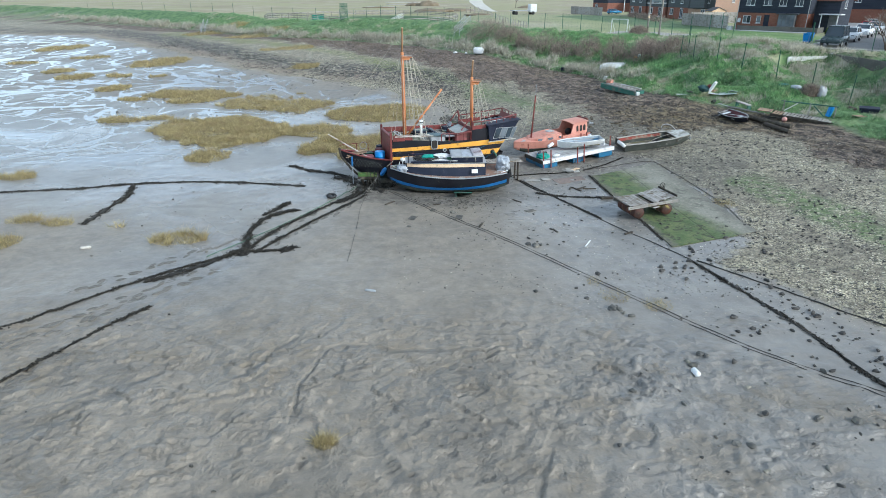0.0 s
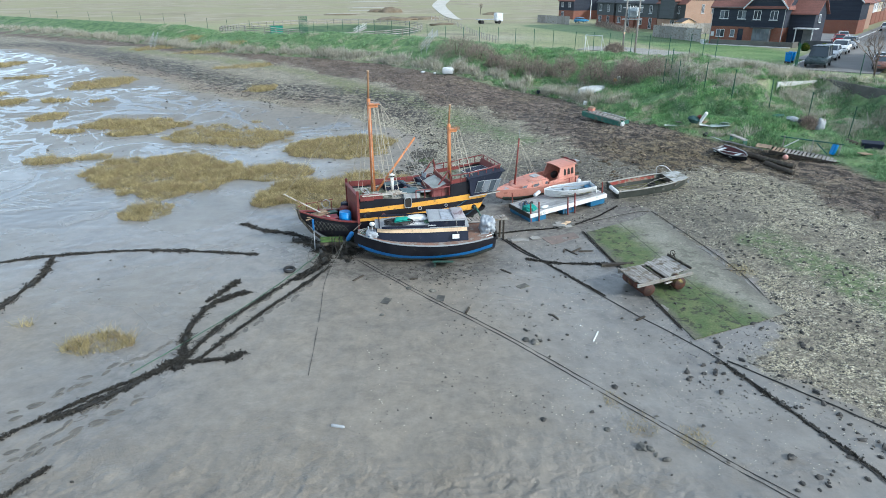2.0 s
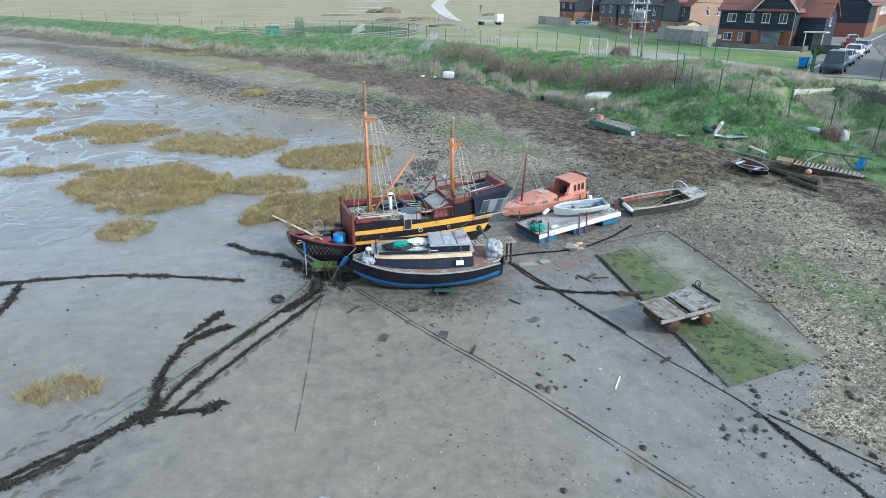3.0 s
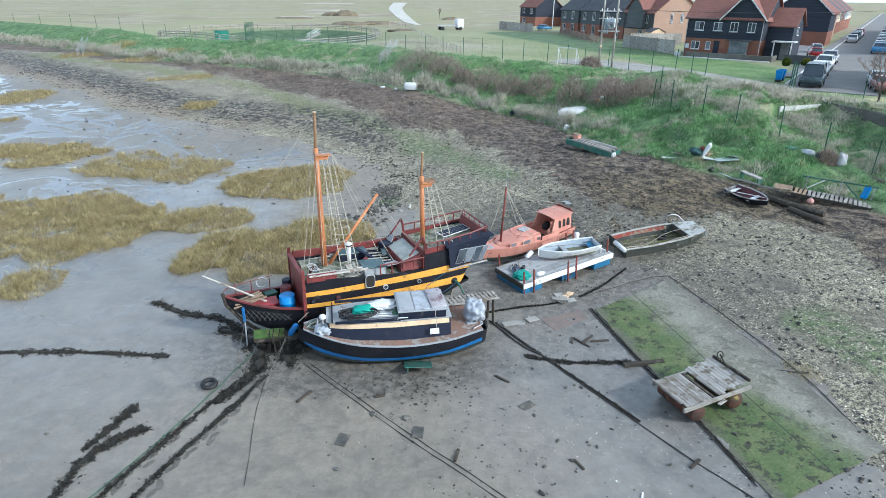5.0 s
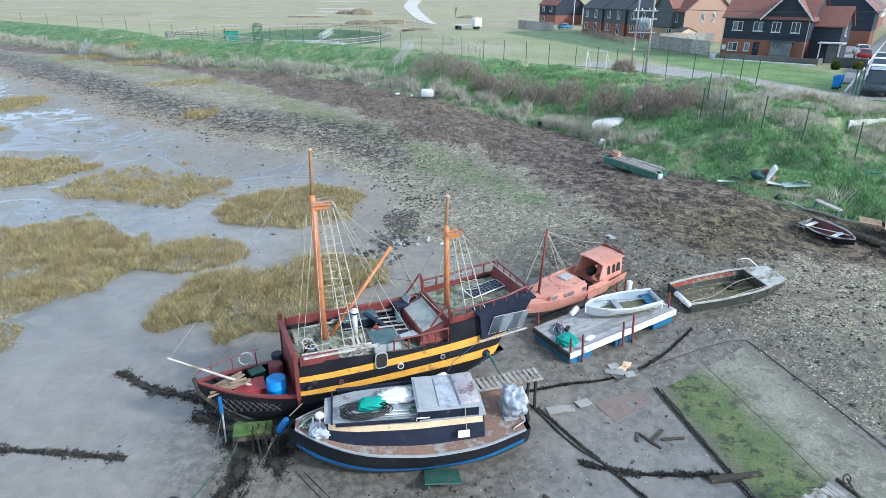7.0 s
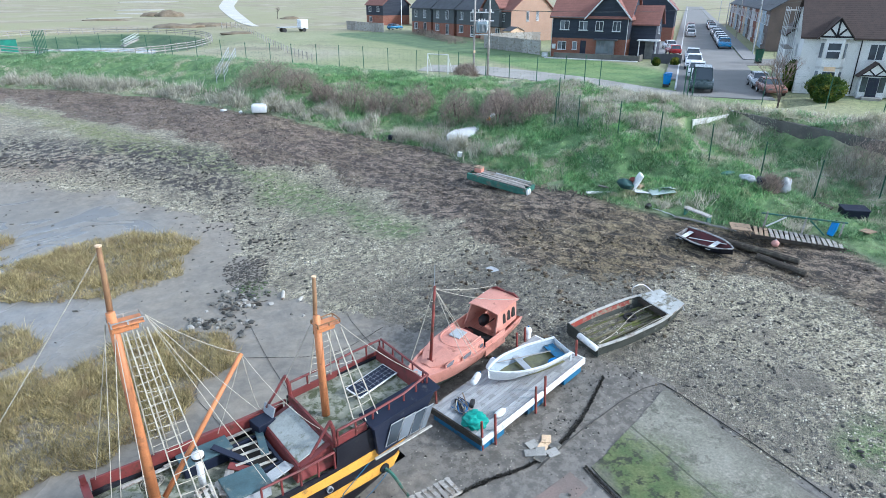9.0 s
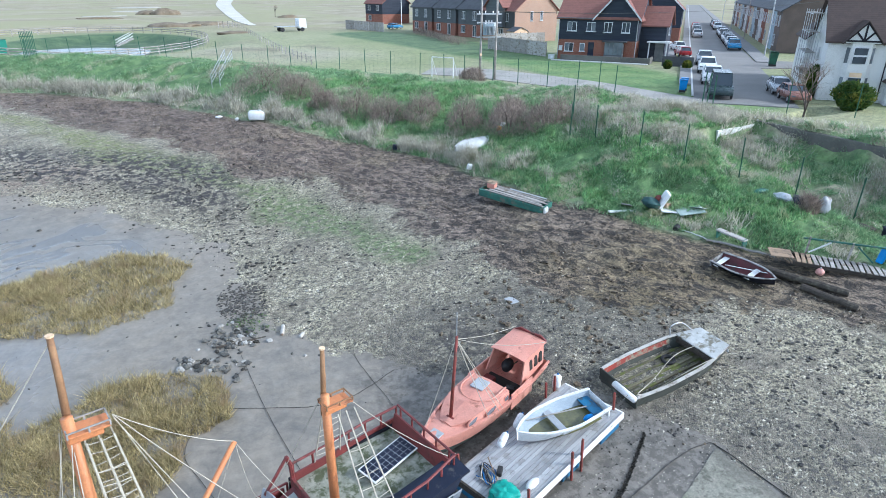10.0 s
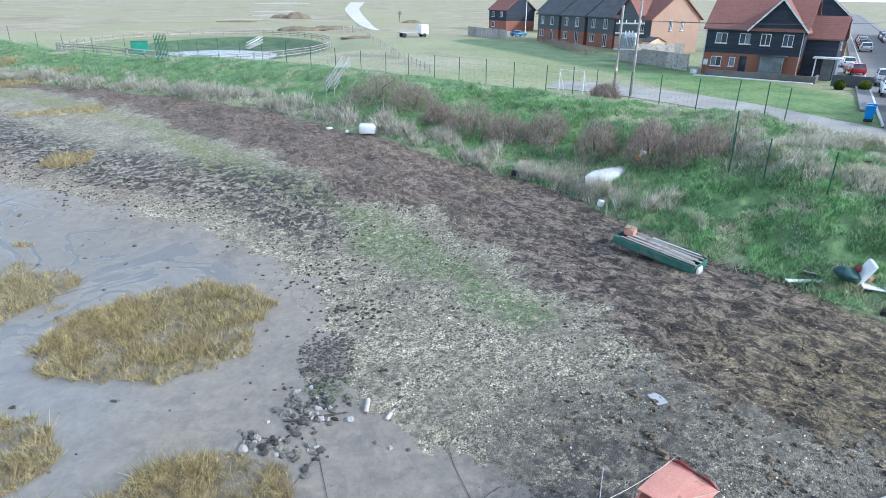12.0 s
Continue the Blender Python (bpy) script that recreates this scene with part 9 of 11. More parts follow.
def fence(places, height, label, mesh_wires=True, top=None, r=0.035):
    t = thing("fence", pose(0, 0, 0), label, "fence", "fences")
    line = [Vector((px, py, gz(px, py))) for px, py in places]
    for k, q in enumerate(line):
        lean = Vector((0.05 * math.sin(k * 2.1), 0.05 * math.cos(k * 1.3), 0))
        part("post", tube(bmesh.new(), [q - Vector((0, 0, 0.2)), q + Vector((0, 0, height)) + lean], r, 6), M_FENCEGREEN, t)
    if mesh_wires:
        for a, b in zip(line[:-1], line[1:]):
            if (b - a).length > 6:
                continue
            bm = bmesh.new()
            for h in np.linspace(0.15, height - 0.05, 5):
                tube(bm, [a + Vector((0, 0, h)), b + Vector((0, 0, h))], 0.003, 3)
            m = int((b - a).length / 0.45)
            for j in range(1, m):
                q = a.lerp(b, j / m)
                tube(bm, [q + Vector((0, 0, 0.1)), q + Vector((0, 0, height - 0.03))], 0.0025, 3)
            tagged(part("wire_mesh", bm, M_FENCEGREEN, t), kind="stuff")
    return t


fence([(4.5, 98.4), (6.9, 95.0), (9.0, 92.4), (11.3, 90.2), (13.3, 88.0), (15.4, 85.6), (17.4, 83.4), (19.6, 81.0), (21.4, 79.2), (22.9, 77.8), (24.6, 75.2), (25.8, 72.6), (26.4, 68.6), (27.1, 65.2)], 2.2, "green wire fence along the crest of the bank")
fence([(27.3, 62.6), (28.2, 61.9)], 2.2, "green gate posts at the end of the fence", True)
fence([(23.0, 59.0), (21.6, 57.0), (22.0, 54.8), (22.8, 51.6), (23.9, 49.2), (25.7, 47.0), (27.4, 44.9), (29.2, 42.9), (31.4, 41.0)], 2.1, "green wire fence across the rough grass", True)
fence([(-19, 111), (-16.4, 108.8), (-13.8, 106.6), (-11.2, 104.4), (-8.6, 102.4), (-6, 100.6), (-3.4, 99.2), (-0.8, 97.6), (1.8, 96.6), (4.5, 98.4)], 2.2, "green wire fence along the crest of the bank", True)
fence([(-110, 195), (-95, 181), (-80, 167), (-70, 157.5), (-60, 148.5), (-52, 140.5), (-45, 133), (-39, 127), (-34, 122.5), (-29, 118.4), (-24, 114.6), (-19, 111)], 2.2, "green wire fence along the far crest of the bank", False)
fence([(34.0, 58.2), (34.6, 59.4), (35.3, 60.6)], 2.4, "green palisade gate at the end of the street", True, r=0.05)
fence([(38.0, 55.4), (41.0, 52.6), (43.6, 50.2), (46.0, 47.8)], 2.2, "green wire fence above the sea wall", True)

# hand rails of the steps over the bank
t = thing("handrail", pose(0, 0, 0), "pale galvanised handrails of the steps over the bank", "handrail")
for off in (0.0, 0.7):
    a, b = Vector((0.75 + off, 83.2, gz(0.75 + off, 83.2))), Vector((2.5 + off, 94.0, gz(2.5 + off, 94.0)))
    for h in (0.45, 0.8, 1.15):
        part("rail", tube(bmesh.new(), [a + Vector((0, 0, h)), b + Vector((0, 0, h))], 0.03, 6), M_STEEL, t)
    for k in range(5):
        q = a.lerp(b, k / 4)
        part("post", tube(bmesh.new(), [q - Vector((0, 0, 0.3)), q + Vector((0, 0, 1.2))], 0.03, 6), M_STEEL, t)
t = copy_thing(t, pose(-44.3, 113.2, gz(-44.3, 113.2) - gz(1.1, 83.2), 0, 0, 26) @ pose(-1.1, -83.2, 0))
tagged(t, "pale galvanised handrails of the far steps over the bank")

# ---- pond in its railing, with the sluice ----


def ring_fence():
    t = thing("pond_fence", pose(POND[0], POND[1], 0), "pale post and rail fence round the pond", "fence", "fences")
    pts = [(1.03 * POND_R[0] * math.cos(a), 1.03 * POND_R[1] * math.sin(a)) for a in [2 * math.pi * k / 60 for k in range(60)]]
    pts = [(px, py, gz(px + POND[0], py + POND[1])) for px, py in pts]
    for px, py, pz in pts:
        part("post", boxes(((px, py, pz + 0.5), (0.14, 0.14, 1.4))), M_WOODGREY, t)
    for h in (0.45, 0.8, 1.12):
        part("rail", tube(bmesh.new(), [(px, py, pz + h) for px, py, pz in pts + pts[:1]], 0.06, 4), M_WOODGREY, t)


ring_fence()
bm = bmesh.new()
pool = [(POND[0] + 1.0 + 10.0 * math.cos(a) * (1 + 0.1 * math.sin(3 * a)), POND[1] - 7 + 16 * math.sin(a) * (1 + 0.08 * math.cos(2 * a)), 3.05) for a in [2 * math.pi * k / 48 for k in range(48)]]
loft(bm, [pool, [(x, y, 2.8) for x, y, z in pool]])
tagged(part("water", bm, mat("pond_water", (0.20, 0.20, 0.185), (0.14, 0.145, 0.13), 0.25, 0.12, 3, 0.02, stain=(0.10, 0.13, 0.06), amount=0.45, sscale=0.25)), "grey shallow water in the railed pond", "water", kind="structure")
t = thing("sluice_steps", pose(-14.0, 154.0, 3.0, 0, 0, 25), "white railed steps down to the pond", "steps")
part("stair", boxes(*[((0.5 * k, 0, 0.14 + 0.2 * k), (0.55, 1.4, 0.3)) for k in range(6)]), M_CONC, t)
for yy in (-0.75, 0.75):
    for h in (0.5, 1.0):
        part("rail", tube(bmesh.new(), [(0, yy, h), (2.8, yy, h + 1.2)], 0.05, 5), M_WHITE, t)
t = thing("control_cabinet", pose(-28.0, 135.5, gz(-28.0, 135.5), 0, 0, 20), "green metal control cabinet beside the pond", "cabinet")
part("casing", boxes(((0, 0, 0.95), (2.4, 1.4, 1.9), (0, 0, 0), 0.04)), mat("teal_cabinet", (0.02, 0.22, 0.15), (0.02, 0.17, 0.12), 0.5), t)
part("cap", boxes(((0, 0, 1.93), (2.5, 1.5, 0.08), (0, 0, 0), 0.02)), M_FENCEGREEN, t)
t = thing("green_gate", pose(-17.3, 104.8, gz(-17.3, 104.8) - 0.1, 0, 0, 25), "open dark green mesh gate on the crest", "gate")
for k in range(9):
    part("pale", boxes(((-0.6 + 0.15 * k, 0, 1.35), (0.07, 0.04, 2.7))), M_FENCEGREEN, t)
for zz in (0.6, 2.2):
    part("gate_rail", boxes(((0, 0.05, zz), (1.3, 0.05, 0.08))), M_FENCEGREEN, t)

# ---- things left along the high water line ----


def green_raft():
    x, y = 15.15, 51.8
    s = thing("work_raft", pose(x, y, gz(x, y) + 0.05, 3, 4, -57.5), "green work raft with grey planks drawn up on the wrack", "raft")
    for yy in (-0.42, 0.42):
        part("float_box", boxes(((0, yy, 0.18), (3.9, 0.26, 0.36), (0, 0, 0), 0.03)), M_SEAGREEN, s, "sea-green float box")
    for k in range(7):
        part("plank", boxes(((0.15 + 0.1 * math.sin(k * 3), -0.42 + 0.14 * k, 0.40 + 0.02 * (k % 2)), (3.6 - 0.3 * (k % 3), 0.12, 0.035), (0, 0, 1.5 * math.sin(k * 4)), 0.006)), M_WOODGREY, s)
    for xx in (-1.96, 1.96):
        part("end_board", boxes(((xx, 0, 0.22), (0.05, 1.1, 0.34), (0, 0, 0), 0.01)), M_SEAGREEN, s)
    part("orange_crate", boxes(((-1.55, 0.1, 0.52), (0.45, 0.42, 0.26), (0, 0, 8), 0.03)), M_PINK, s, "faded orange crate")
    part("crate_lid", boxes(((-1.6, 0.15, 0.67), (0.5, 0.5, 0.03), (0, 3, 12), 0.008)), M_WOODWARM, s)
    part("white_rail", tube(bmesh.new(), [(-0.6, 0.5, 0.44), (1.7, 0.46, 0.48)], 0.03, 5), M_WHITE, s)
    for yy in (-0.32, -0.12):
        part("fender", ball(bmesh.new(), (2.08, yy - 0.1, 0.2), (0.09, 0.09, 0.2), 10), M_WHITEP, s, "white fender", True)


green_raft()


def white_tank():
    x, y = 3.7, 74.0
    s = thing("plastic_tank", pose(x, y, gz(x, y), 3, 0, -15), "white plastic tank washed up at the foot of the bank", "tank")
    part("shell", boxes(((0, 0, 0.35), (1.25, 0.8, 0.7), (0, 0, 0), 0.16)), M_WHITEP, s, "", True)
    part("cap", tube(bmesh.new(), [(0.2, 0, 0.69), (0.2, 0, 0.77)], 0.12, 10), M_WHITEP, s)


white_tank()
for x, y, w in ((0.9, 76.6, 0.28), (2.2, 74.8, 0.16)):
    ob = part("plastic_scrap", ball(bmesh.new(), (0, 0, 0.08), (w, w * 0.5, 0.12), 10, 0.4, x), M_WHITEP, None, "", True)
    ob.matrix_basis = pose(x, y, gz(x, y))
    tagged(ob, "white plastic scrap in the wrack", "litter", "litter on the wrack")


def junk_pile():
    x, y = 19.9, 47.3
    z = gz(x, y)
    s = thing("armchair", pose(20.5, 47.0, gz(20.5, 47.0), 0, 14, -30), "broken white armchair with a dark green cover, dumped on the wrack", "armchair")
    part("backrest", boxes(((0.25, 0, 0.55), (0.22, 0.75, 0.95), (0, 12, 0), 0.07)), M_WHITEP, s)
    part("seat", boxes(((-0.15, 0, 0.25), (0.7, 0.75, 0.28), (0, 0, 0), 0.06)), M_SEAGREEN, s)
    part("cover", ball(bmesh.new(), (-0.3, -0.1, 0.28), (0.45, 0.48, 0.26), 12, 0.3, 8), mat("dark_teal_cloth", (0.035, 0.09, 0.085), (0.025, 0.06, 0.06), 0.8, 3, 15, 0.5), s, "crumpled dark teal cover", True)
    part("orange_rag", ball(bmesh.new(), (0.0, 0.1, 0.55), (0.14, 0.16, 0.16), 10, 0.4, 2), M_REDPOST, s, "", True)
    plank(19.2, 47.75, 1.5, 0.22, 0.06, -8, M_WHITE, "long white board dumped on the wrack", "board", 2, 0.12)
    plank(19.7, 48.1, 0.6, 0.5, 0.05, 35, M_WOODGREY, "grey wooden panel leaning on the junk", "panel", 25, 0.2)
    plank(20.0, 46.6, 0.35, 0.05, 0.04, 60, M_WHITE, "white stick on the wrack", "stick")
    plank(20.9, 46.3, 0.9, 0.6, 0.05, -30, M_WHITE, "white board lying on the wrack", "board", 2, 0.04)
    plank(21.0, 46.75, 0.4, 0.3, 0.2, 20, M_WOODWARM, "brown broken box on the wrack", "box", 8)
    ob = part("sheet_metal", boxes(((0, 0, 0.05), (1.25, 0.8, 0.03), (6, -8, 0), 0.006), ((0.35, 0.1, 0.16), (0.5, 0.7, 0.03), (-16, 14, 20), 0.006)), mat("pale_green_sheet", (0.42, 0.50, 0.46), (0.32, 0.40, 0.37), 0.45, 2, 20, 0.2))
    ob.matrix_basis = pose(21.6, 45.7, gz(21.6, 45.7) + 0.1, 0, 0, -20)
    tagged(ob, "crumpled pale green sheet on the wrack", "sheet", "litter on the wrack")
    ob = part("bucket", tube(bmesh.new(), [(0, 0, 0), (0, 0, 0.26)], 0.13, 12, 0.16), M_RUBBER)
    ob.matrix_basis = pose(20.3, 45.1, gz(20.3, 45.1) + 0.1, 0, 80, 30)
    tagged(ob, "black and white bucket lying on the wrack", "bucket", "litter on the wrack")
    laid("pole", [(20.6, 45.0), (20.9, 44.2), (21.0, 43.8)], 0.025, M_WHITE, "thin white pole lying on the wrack", "pole", 0.03)


junk_pile()
# bench plank on the bank
t = thing("bench", pose(21.75, 43.1, gz(21.75, 43.1), 4, 0, -78), "grey plank bench tipped on the bank", "bench")
part("seat", boxes(((0, 0, 0.42), (1.45, 0.3, 0.07), (0, 4, 0), 0.012)), M_WOODGREY, t)
for xx in (-0.65, 0.65):
    part("leg", boxes(((xx, 0, 0.2), (0.08, 0.28, 0.42), (0, 0, 0), 0.012)), M_SEAGREEN, t)
# gangway wreck, trunks and buoy
t = thing("gangway", pose(24.1, 39.35, gz(24.1, 39.35) + 0.08, 4, 3, -40), "broken timber gangway with a handrail, lying on the bank's foot", "gangway")
part("beam", boxes(((0, -0.4, 0.1), (3.9, 0.12, 0.18), (0, 0, 0), 0.02)), M_WOODDARK, t)
part("beam", boxes(((0, 0.4, 0.1), (3.9, 0.12, 0.18), (0, 0, 0), 0.02)), M_WOODDARK, t)
for k in range(17):
    part("plank", boxes(((-1.75 + 0.215 * k, 0, 0.2), (0.15, 0.95, 0.03), (0, 0, 3 * math.sin(k * 5)), 0.005)), M_WOODWARM if k < 3 else M_WOODGREY, t)
part("rail", boxes(((0.1, 0.45, 0.98), (3.5, 0.07, 0.07), (0, -2, 0), 0.01)), M_SEAGREEN, t)
for xx in (-1.4, 0.2, 1.7):
    part("post", boxes(((xx, 0.45, 0.6), (0.07, 0.07, 0.85), (0, 0, 0), 0.01)), M_WOODGREY, t)
part("brace", boxes(((0.75, 0.45, 0.6), (0.95, 0.05, 0.06), (0, 40, 0), 0.01)), M_SEAGREEN, t)
part("brace", boxes(((-0.95, 0.45, 0.6), (0.95, 0.05, 0.06), (0, -40, 0), 0.01)), M_WHITE, t)
part("pallet_end", boxes(((-2.4, 0.1, 0.22), (0.9, 0.8, 0.04), (0, 0, 5), 0.006)), M_WOODWARM, t)
t = thing("buoy", pose(23.0, 39.5, gz(23.0, 39.5) + 0.14), "faded pink mooring buoy beside the gangway", "buoy")
part("float", ball(bmesh.new(), (0, 0, 0.02), (0.17, 0.17, 0.16), 14), mat("faded_pink_buoy", (0.68, 0.36, 0.30), (0.58, 0.30, 0.25), 0.5), t, "", True)
part("eye", tube(bmesh.new(), [(0, 0, 0.16), (0, 0, 0.24)], 0.03, 6), M_GREYW, t)
t = thing("blue_canister", pose(25.45, 38.85, gz(25.45, 38.85) + 0.02, 8, 6, 20), "blue plastic canister standing against the gangway", "canister")
part("drum", boxes(((0, 0, 0.34), (0.28, 0.28, 0.68), (0, 0, 0), 0.06)), M_BARREL, t)
part("cap", tube(bmesh.new(), [(0.05, 0, 0.67), (0.05, 0, 0.73)], 0.05, 8), M_RUBBER, t)


def trunk(x0, y0, x1, y1, r, label):
    p = [Vector((x0, y0, gz(x0, y0) + r * 0.8)), Vector((x1, y1, gz(x1, y1) + r * 0.8))]
    mid = [p[0].lerp(p[1], k / 6) + Vector((0.04 * math.sin(k * 2), 0.05 * math.sin(k * 3 + 1), 0)) for k in range(7)]
    tagged(part("log", tube(bmesh.new(), mid, r, 9, r * 0.85), M_WOODDARK), label, "log", "driftwood and litter")


trunk(21.0, 41.0, 22.7, 37.9, 0.17, "long dark baulk of timber on the wrack")
trunk(21.5, 39.0, 22.2, 37.1, 0.15, "short dark baulk of timber on the wrack")
laid("pole", [(20.9, 43.7), (21.7, 42.5), (22.5, 41.3)], 0.06, M_WOODGREY, "long pale spar lying on the wrack", "spar", 0.1)
for k in range(6):
    plank(22.5 + 0.12 * k, 40.7 - 0.1 * k, 0.6, 0.05, 0.05, 60 - 6 * k, M_WOODWARM, "pale lath of a broken pallet", "lath", 4, 0.25)
plank(27.2, 38.4, 0.7, 0.5, 0.04, 10, M_WOODWARM, "brown board lying in the grass", "board", 3, 0.12)
# bags and tubs up in the grass
for i, (x, y, w, h, mt, lab) in enumerate(((27.2, 43.1, 0.32, 0.8, M_GREYW, "tall off-white bag of rubbish on the bank"), (26.5, 43.9, 0.55, 0.42, M_NAVY, "dark plastic bag on the bank"), (26.0, 44.4, 0.5, 0.28, M_TARP, "pale blue plastic sheet on the bank"), (28.6, 42.0, 0.6, 0.3, M_WOODDARK, "dark heap of rubbish on the bank"))):
    ob = part("rubbish_bag", ball(bmesh.new(), (0, 0, h * 0.45), (w, w * 0.75, h * 0.6), 12, 0.35, i + 3), mt, None, "", True)
    ob.matrix_basis = pose(x, y, gz(x, y) - 0.02, 0, 0, i * 40)
    tagged(ob, lab, "bag", "litter on the bank")
t = thing("fish_box", pose(29.3, 40.7, gz(29.3, 40.7), 4, 0, -30), "dark blue plastic tub on the bank", "tub")
part("tub", boxes(((0, 0, 0.28), (1.15, 0.75, 0.55), (0, 0, 0), 0.05)), M_NAVY, t)
part("tub_rim", boxes(((0, 0, 0.55), (1.22, 0.82, 0.07), (0, 0, 0), 0.03)), M_NAVY, t)
ob = part("plastic_scrap", ball(bmesh.new(), (0, 0, 0.1), (0.5, 0.2, 0.15), 10, 0.4, 4), M_SEAGREEN, None, "", True)
ob.matrix_basis = pose(25.6, 45.4, gz(25.6, 45.4))
tagged(ob, "green plastic sheet in the grass", "litter", "litter on the bank")
for x, y, mt, lab in ((18.8, 61.6, M_YELLOW, "yellow canister beside the upturned skiff"), (19.3, 62.0, M_WHITEP, "white plastic canister in the grass"), (15.2, 58.2, M_WHITE, "white post end in the grass"), (12.1, 64.3, M_NAVY, "dark blue bag at the foot of the bank")):
    ob = part("canister", boxes(((0, 0, 0.18), (0.3, 0.24, 0.36), (8, 10, 0), 0.05)), mt)
    ob.matrix_basis = pose(x, y, gz(x, y) + 0.02)
    tagged(ob, lab, "canister", "litter on the bank")

# ---- sea wall, track, street ----


def wall_run(name, pts, h, t_, material, label):
    """A wall whose top lies at height h."""
    bm = bmesh.new()
    for a, b in zip(pts[:-1], pts[1:]):
        d = Vector((b[0] - a[0], b[1] - a[1], 0))
        mid = ((a[0] + b[0]) / 2, (a[1] + b[1]) / 2)
        box(bm, (*mid, (h + 3.2) / 2), (d.length + t_, t_, h - 3.2), (0, 0, math.degrees(math.atan2(d.y, d.x))), 0.02)
    return tagged(part(name, bm, material), label, "wall", kind="structure")


wall_run("wall_white", [(29.3, 52.6), (31.5, 53.0), (33.4, 53.6)], 4.85, 0.25, M_RENDER, "white rendered end of the sea wall")
wall_run("wall_white_return", [(33.4, 53.6), (34.3, 55.0)], 5.05, 0.25, M_RENDER, "white rendered end of the sea wall")
wall_run("wall_sea", [(33.6, 53.3), (33.7, 49.8), (34.0, 46.0), (34.5, 38.0), (34.5, 10.0)], 5.0, 0.35, M_WALLDARK, "dark stained concrete sea wall behind the bank")


def strip(name, pieces, material, label, lift, kind="structure", thick=0.12, gap=0.0):
    """A paved strip: a parent with one slab for every pair of cross lines."""
    t = thing(name, pose(0, 0, 0), label, name, kind=kind)
    for k, ((a, b), (c, d)) in enumerate(zip(pieces[:-1], pieces[1:])):
        q = [Vector((*p, 0)) for p in (a, b, d, c)]
        cen = sum(q, Vector()) / 4
        q = [cen + (p - cen) * (1 - gap) for p in q]
        top = [(p.x, p.y, 4.88 + lift) for p in q]
        bm = loft(bmesh.new(), [top, [(x, y, z - thick) for x, y, z in top]])
        part("slab" if gap else "stretch", bm, material, t)
    return t


near_ = curve_pts([(20.6, 83.6, 0), (24.9, 79.2, 0), (29.4, 69.8, 0), (31.6, 62.0, 0), (33.0, 56.6, 0)], 4)
far_ = curve_pts([(23.6, 88.4, 0), (28.8, 85.3, 0), (34.0, 74.2, 0), (35.6, 66.5, 0), (36.6, 61.8, 0)], 4)
strip("track", [((a.x, a.y), (b.x, b.y)) for a, b in zip(near_, far_)], M_TRACK, "cracked concrete track behind the bank", 0.06, gap=0.008)
strip("road", [(street(a, 0.0), street(a, 7.2)) for a in (-36, -20, 0, 40, 90, 160, 260, 420)], M_ASPHALT, "grey asphalt street between the houses", 0.05)
strip("pavement", [(street(a, -1.2), street(a, -0.15)) for a in (-26, -10, 0, 40, 90, 160, 260, 420)], M_PAVE, "grey pavement beside the street", 0.14)
strip("pavement", [(street(a, 7.35), street(a, 9.2)) for a in (-2, 20, 40, 90, 160, 260, 420)], M_PAVE, "grey pavement beside the terraces", 0.14)
strip("kerb", [(street(a, -0.15), street(a, 0.0)) for a in (-33, -10, 40, 90, 260, 420)], M_RENDER, "pale kerb along the street", 0.16)
strip("yard", [(street(a, -13), street(a, -1.9)) for a in (-4, 3.5, 12, 28)], M_PAVE, "paved drive beside the first house", 0.07)
# side street to the right
strip("road_side", [(street(-9, 7.1), street(0, 7.1)), (street(-6, 13), street(1, 13)), (street(-3, 24), street(4, 24))], M_ASPHALT, "asphalt side street", 0.045)
# a lawn is part of the ground; the light path over the far field
def far_line(pts):
    """Cross lines for a strip from (x, y, width) along its middle."""
    p = curve_pts([(x, y, w) for x, y, w in pts], 5)
    out = []
    for i, q in enumerate(p):
        d = p[min(i + 1, len(p) - 1)] - p[max(i - 1, 0)]
        nrm = Vector((d.y, -d.x, 0)).normalized() * q.z / 2
        out.append(((q.x - nrm.x, q.y - nrm.y), (q.x + nrm.x, q.y + nrm.y)))
    return out


# low post-and-rail fence and spoil heaps on the field
t = thing("field_fence", pose(0, 0, 0), "low grey post and wire fence over the field", "fence", "fences")
run = curve_pts([(8.1, 181, 0), (9.1, 152, 0), (9.7, 129, 0), (10.4, 111.5, 0), (11.7, 96, 0)], 7)
tops = []
for k, q in enumerate(run):
    z = gz(q.x, q.y)
    part("post", tube(bmesh.new(), [(q.x, q.y, z - 0.1), (q.x + 0.04 * math.sin(k * 2.3), q.y, z + 0.95)], 0.06, 6), M_WOODGREY, t)
    tops.append((q.x, q.y, z))
for h in (0.4, 0.8):
    part("wire", tube(bmesh.new(), [(a, b, c + h) for a, b, c in tops], 0.02, 4), M_WOODGREY, t)
t = thing("field_gate", pose(4.4, 174.5, gz(4.4, 174.5), 0, 0, 30), "weathered timber gate standing at the chalk path", "gate")
for k in range(4):
    part("gate_post", boxes(((1.2 * k, 0, 0.7), (0.14, 0.14, 1.5), (0, 0, 0), 0.02)), M_WOODGREY, t)
for h in (0.4, 0.8, 1.2):
    part("gate_rail", boxes(((1.8, 0.09, h), (3.7, 0.05, 0.12), (0, 0, 0), 0.01)), M_WOODGREY, t)
M_SPOIL = mat("spoil_earth", (0.16, 0.125, 0.085), (0.24, 0.195, 0.135), 0.95, 0.6, 6, 0.7, stain=(0.10, 0.10, 0.05), amount=0.4)
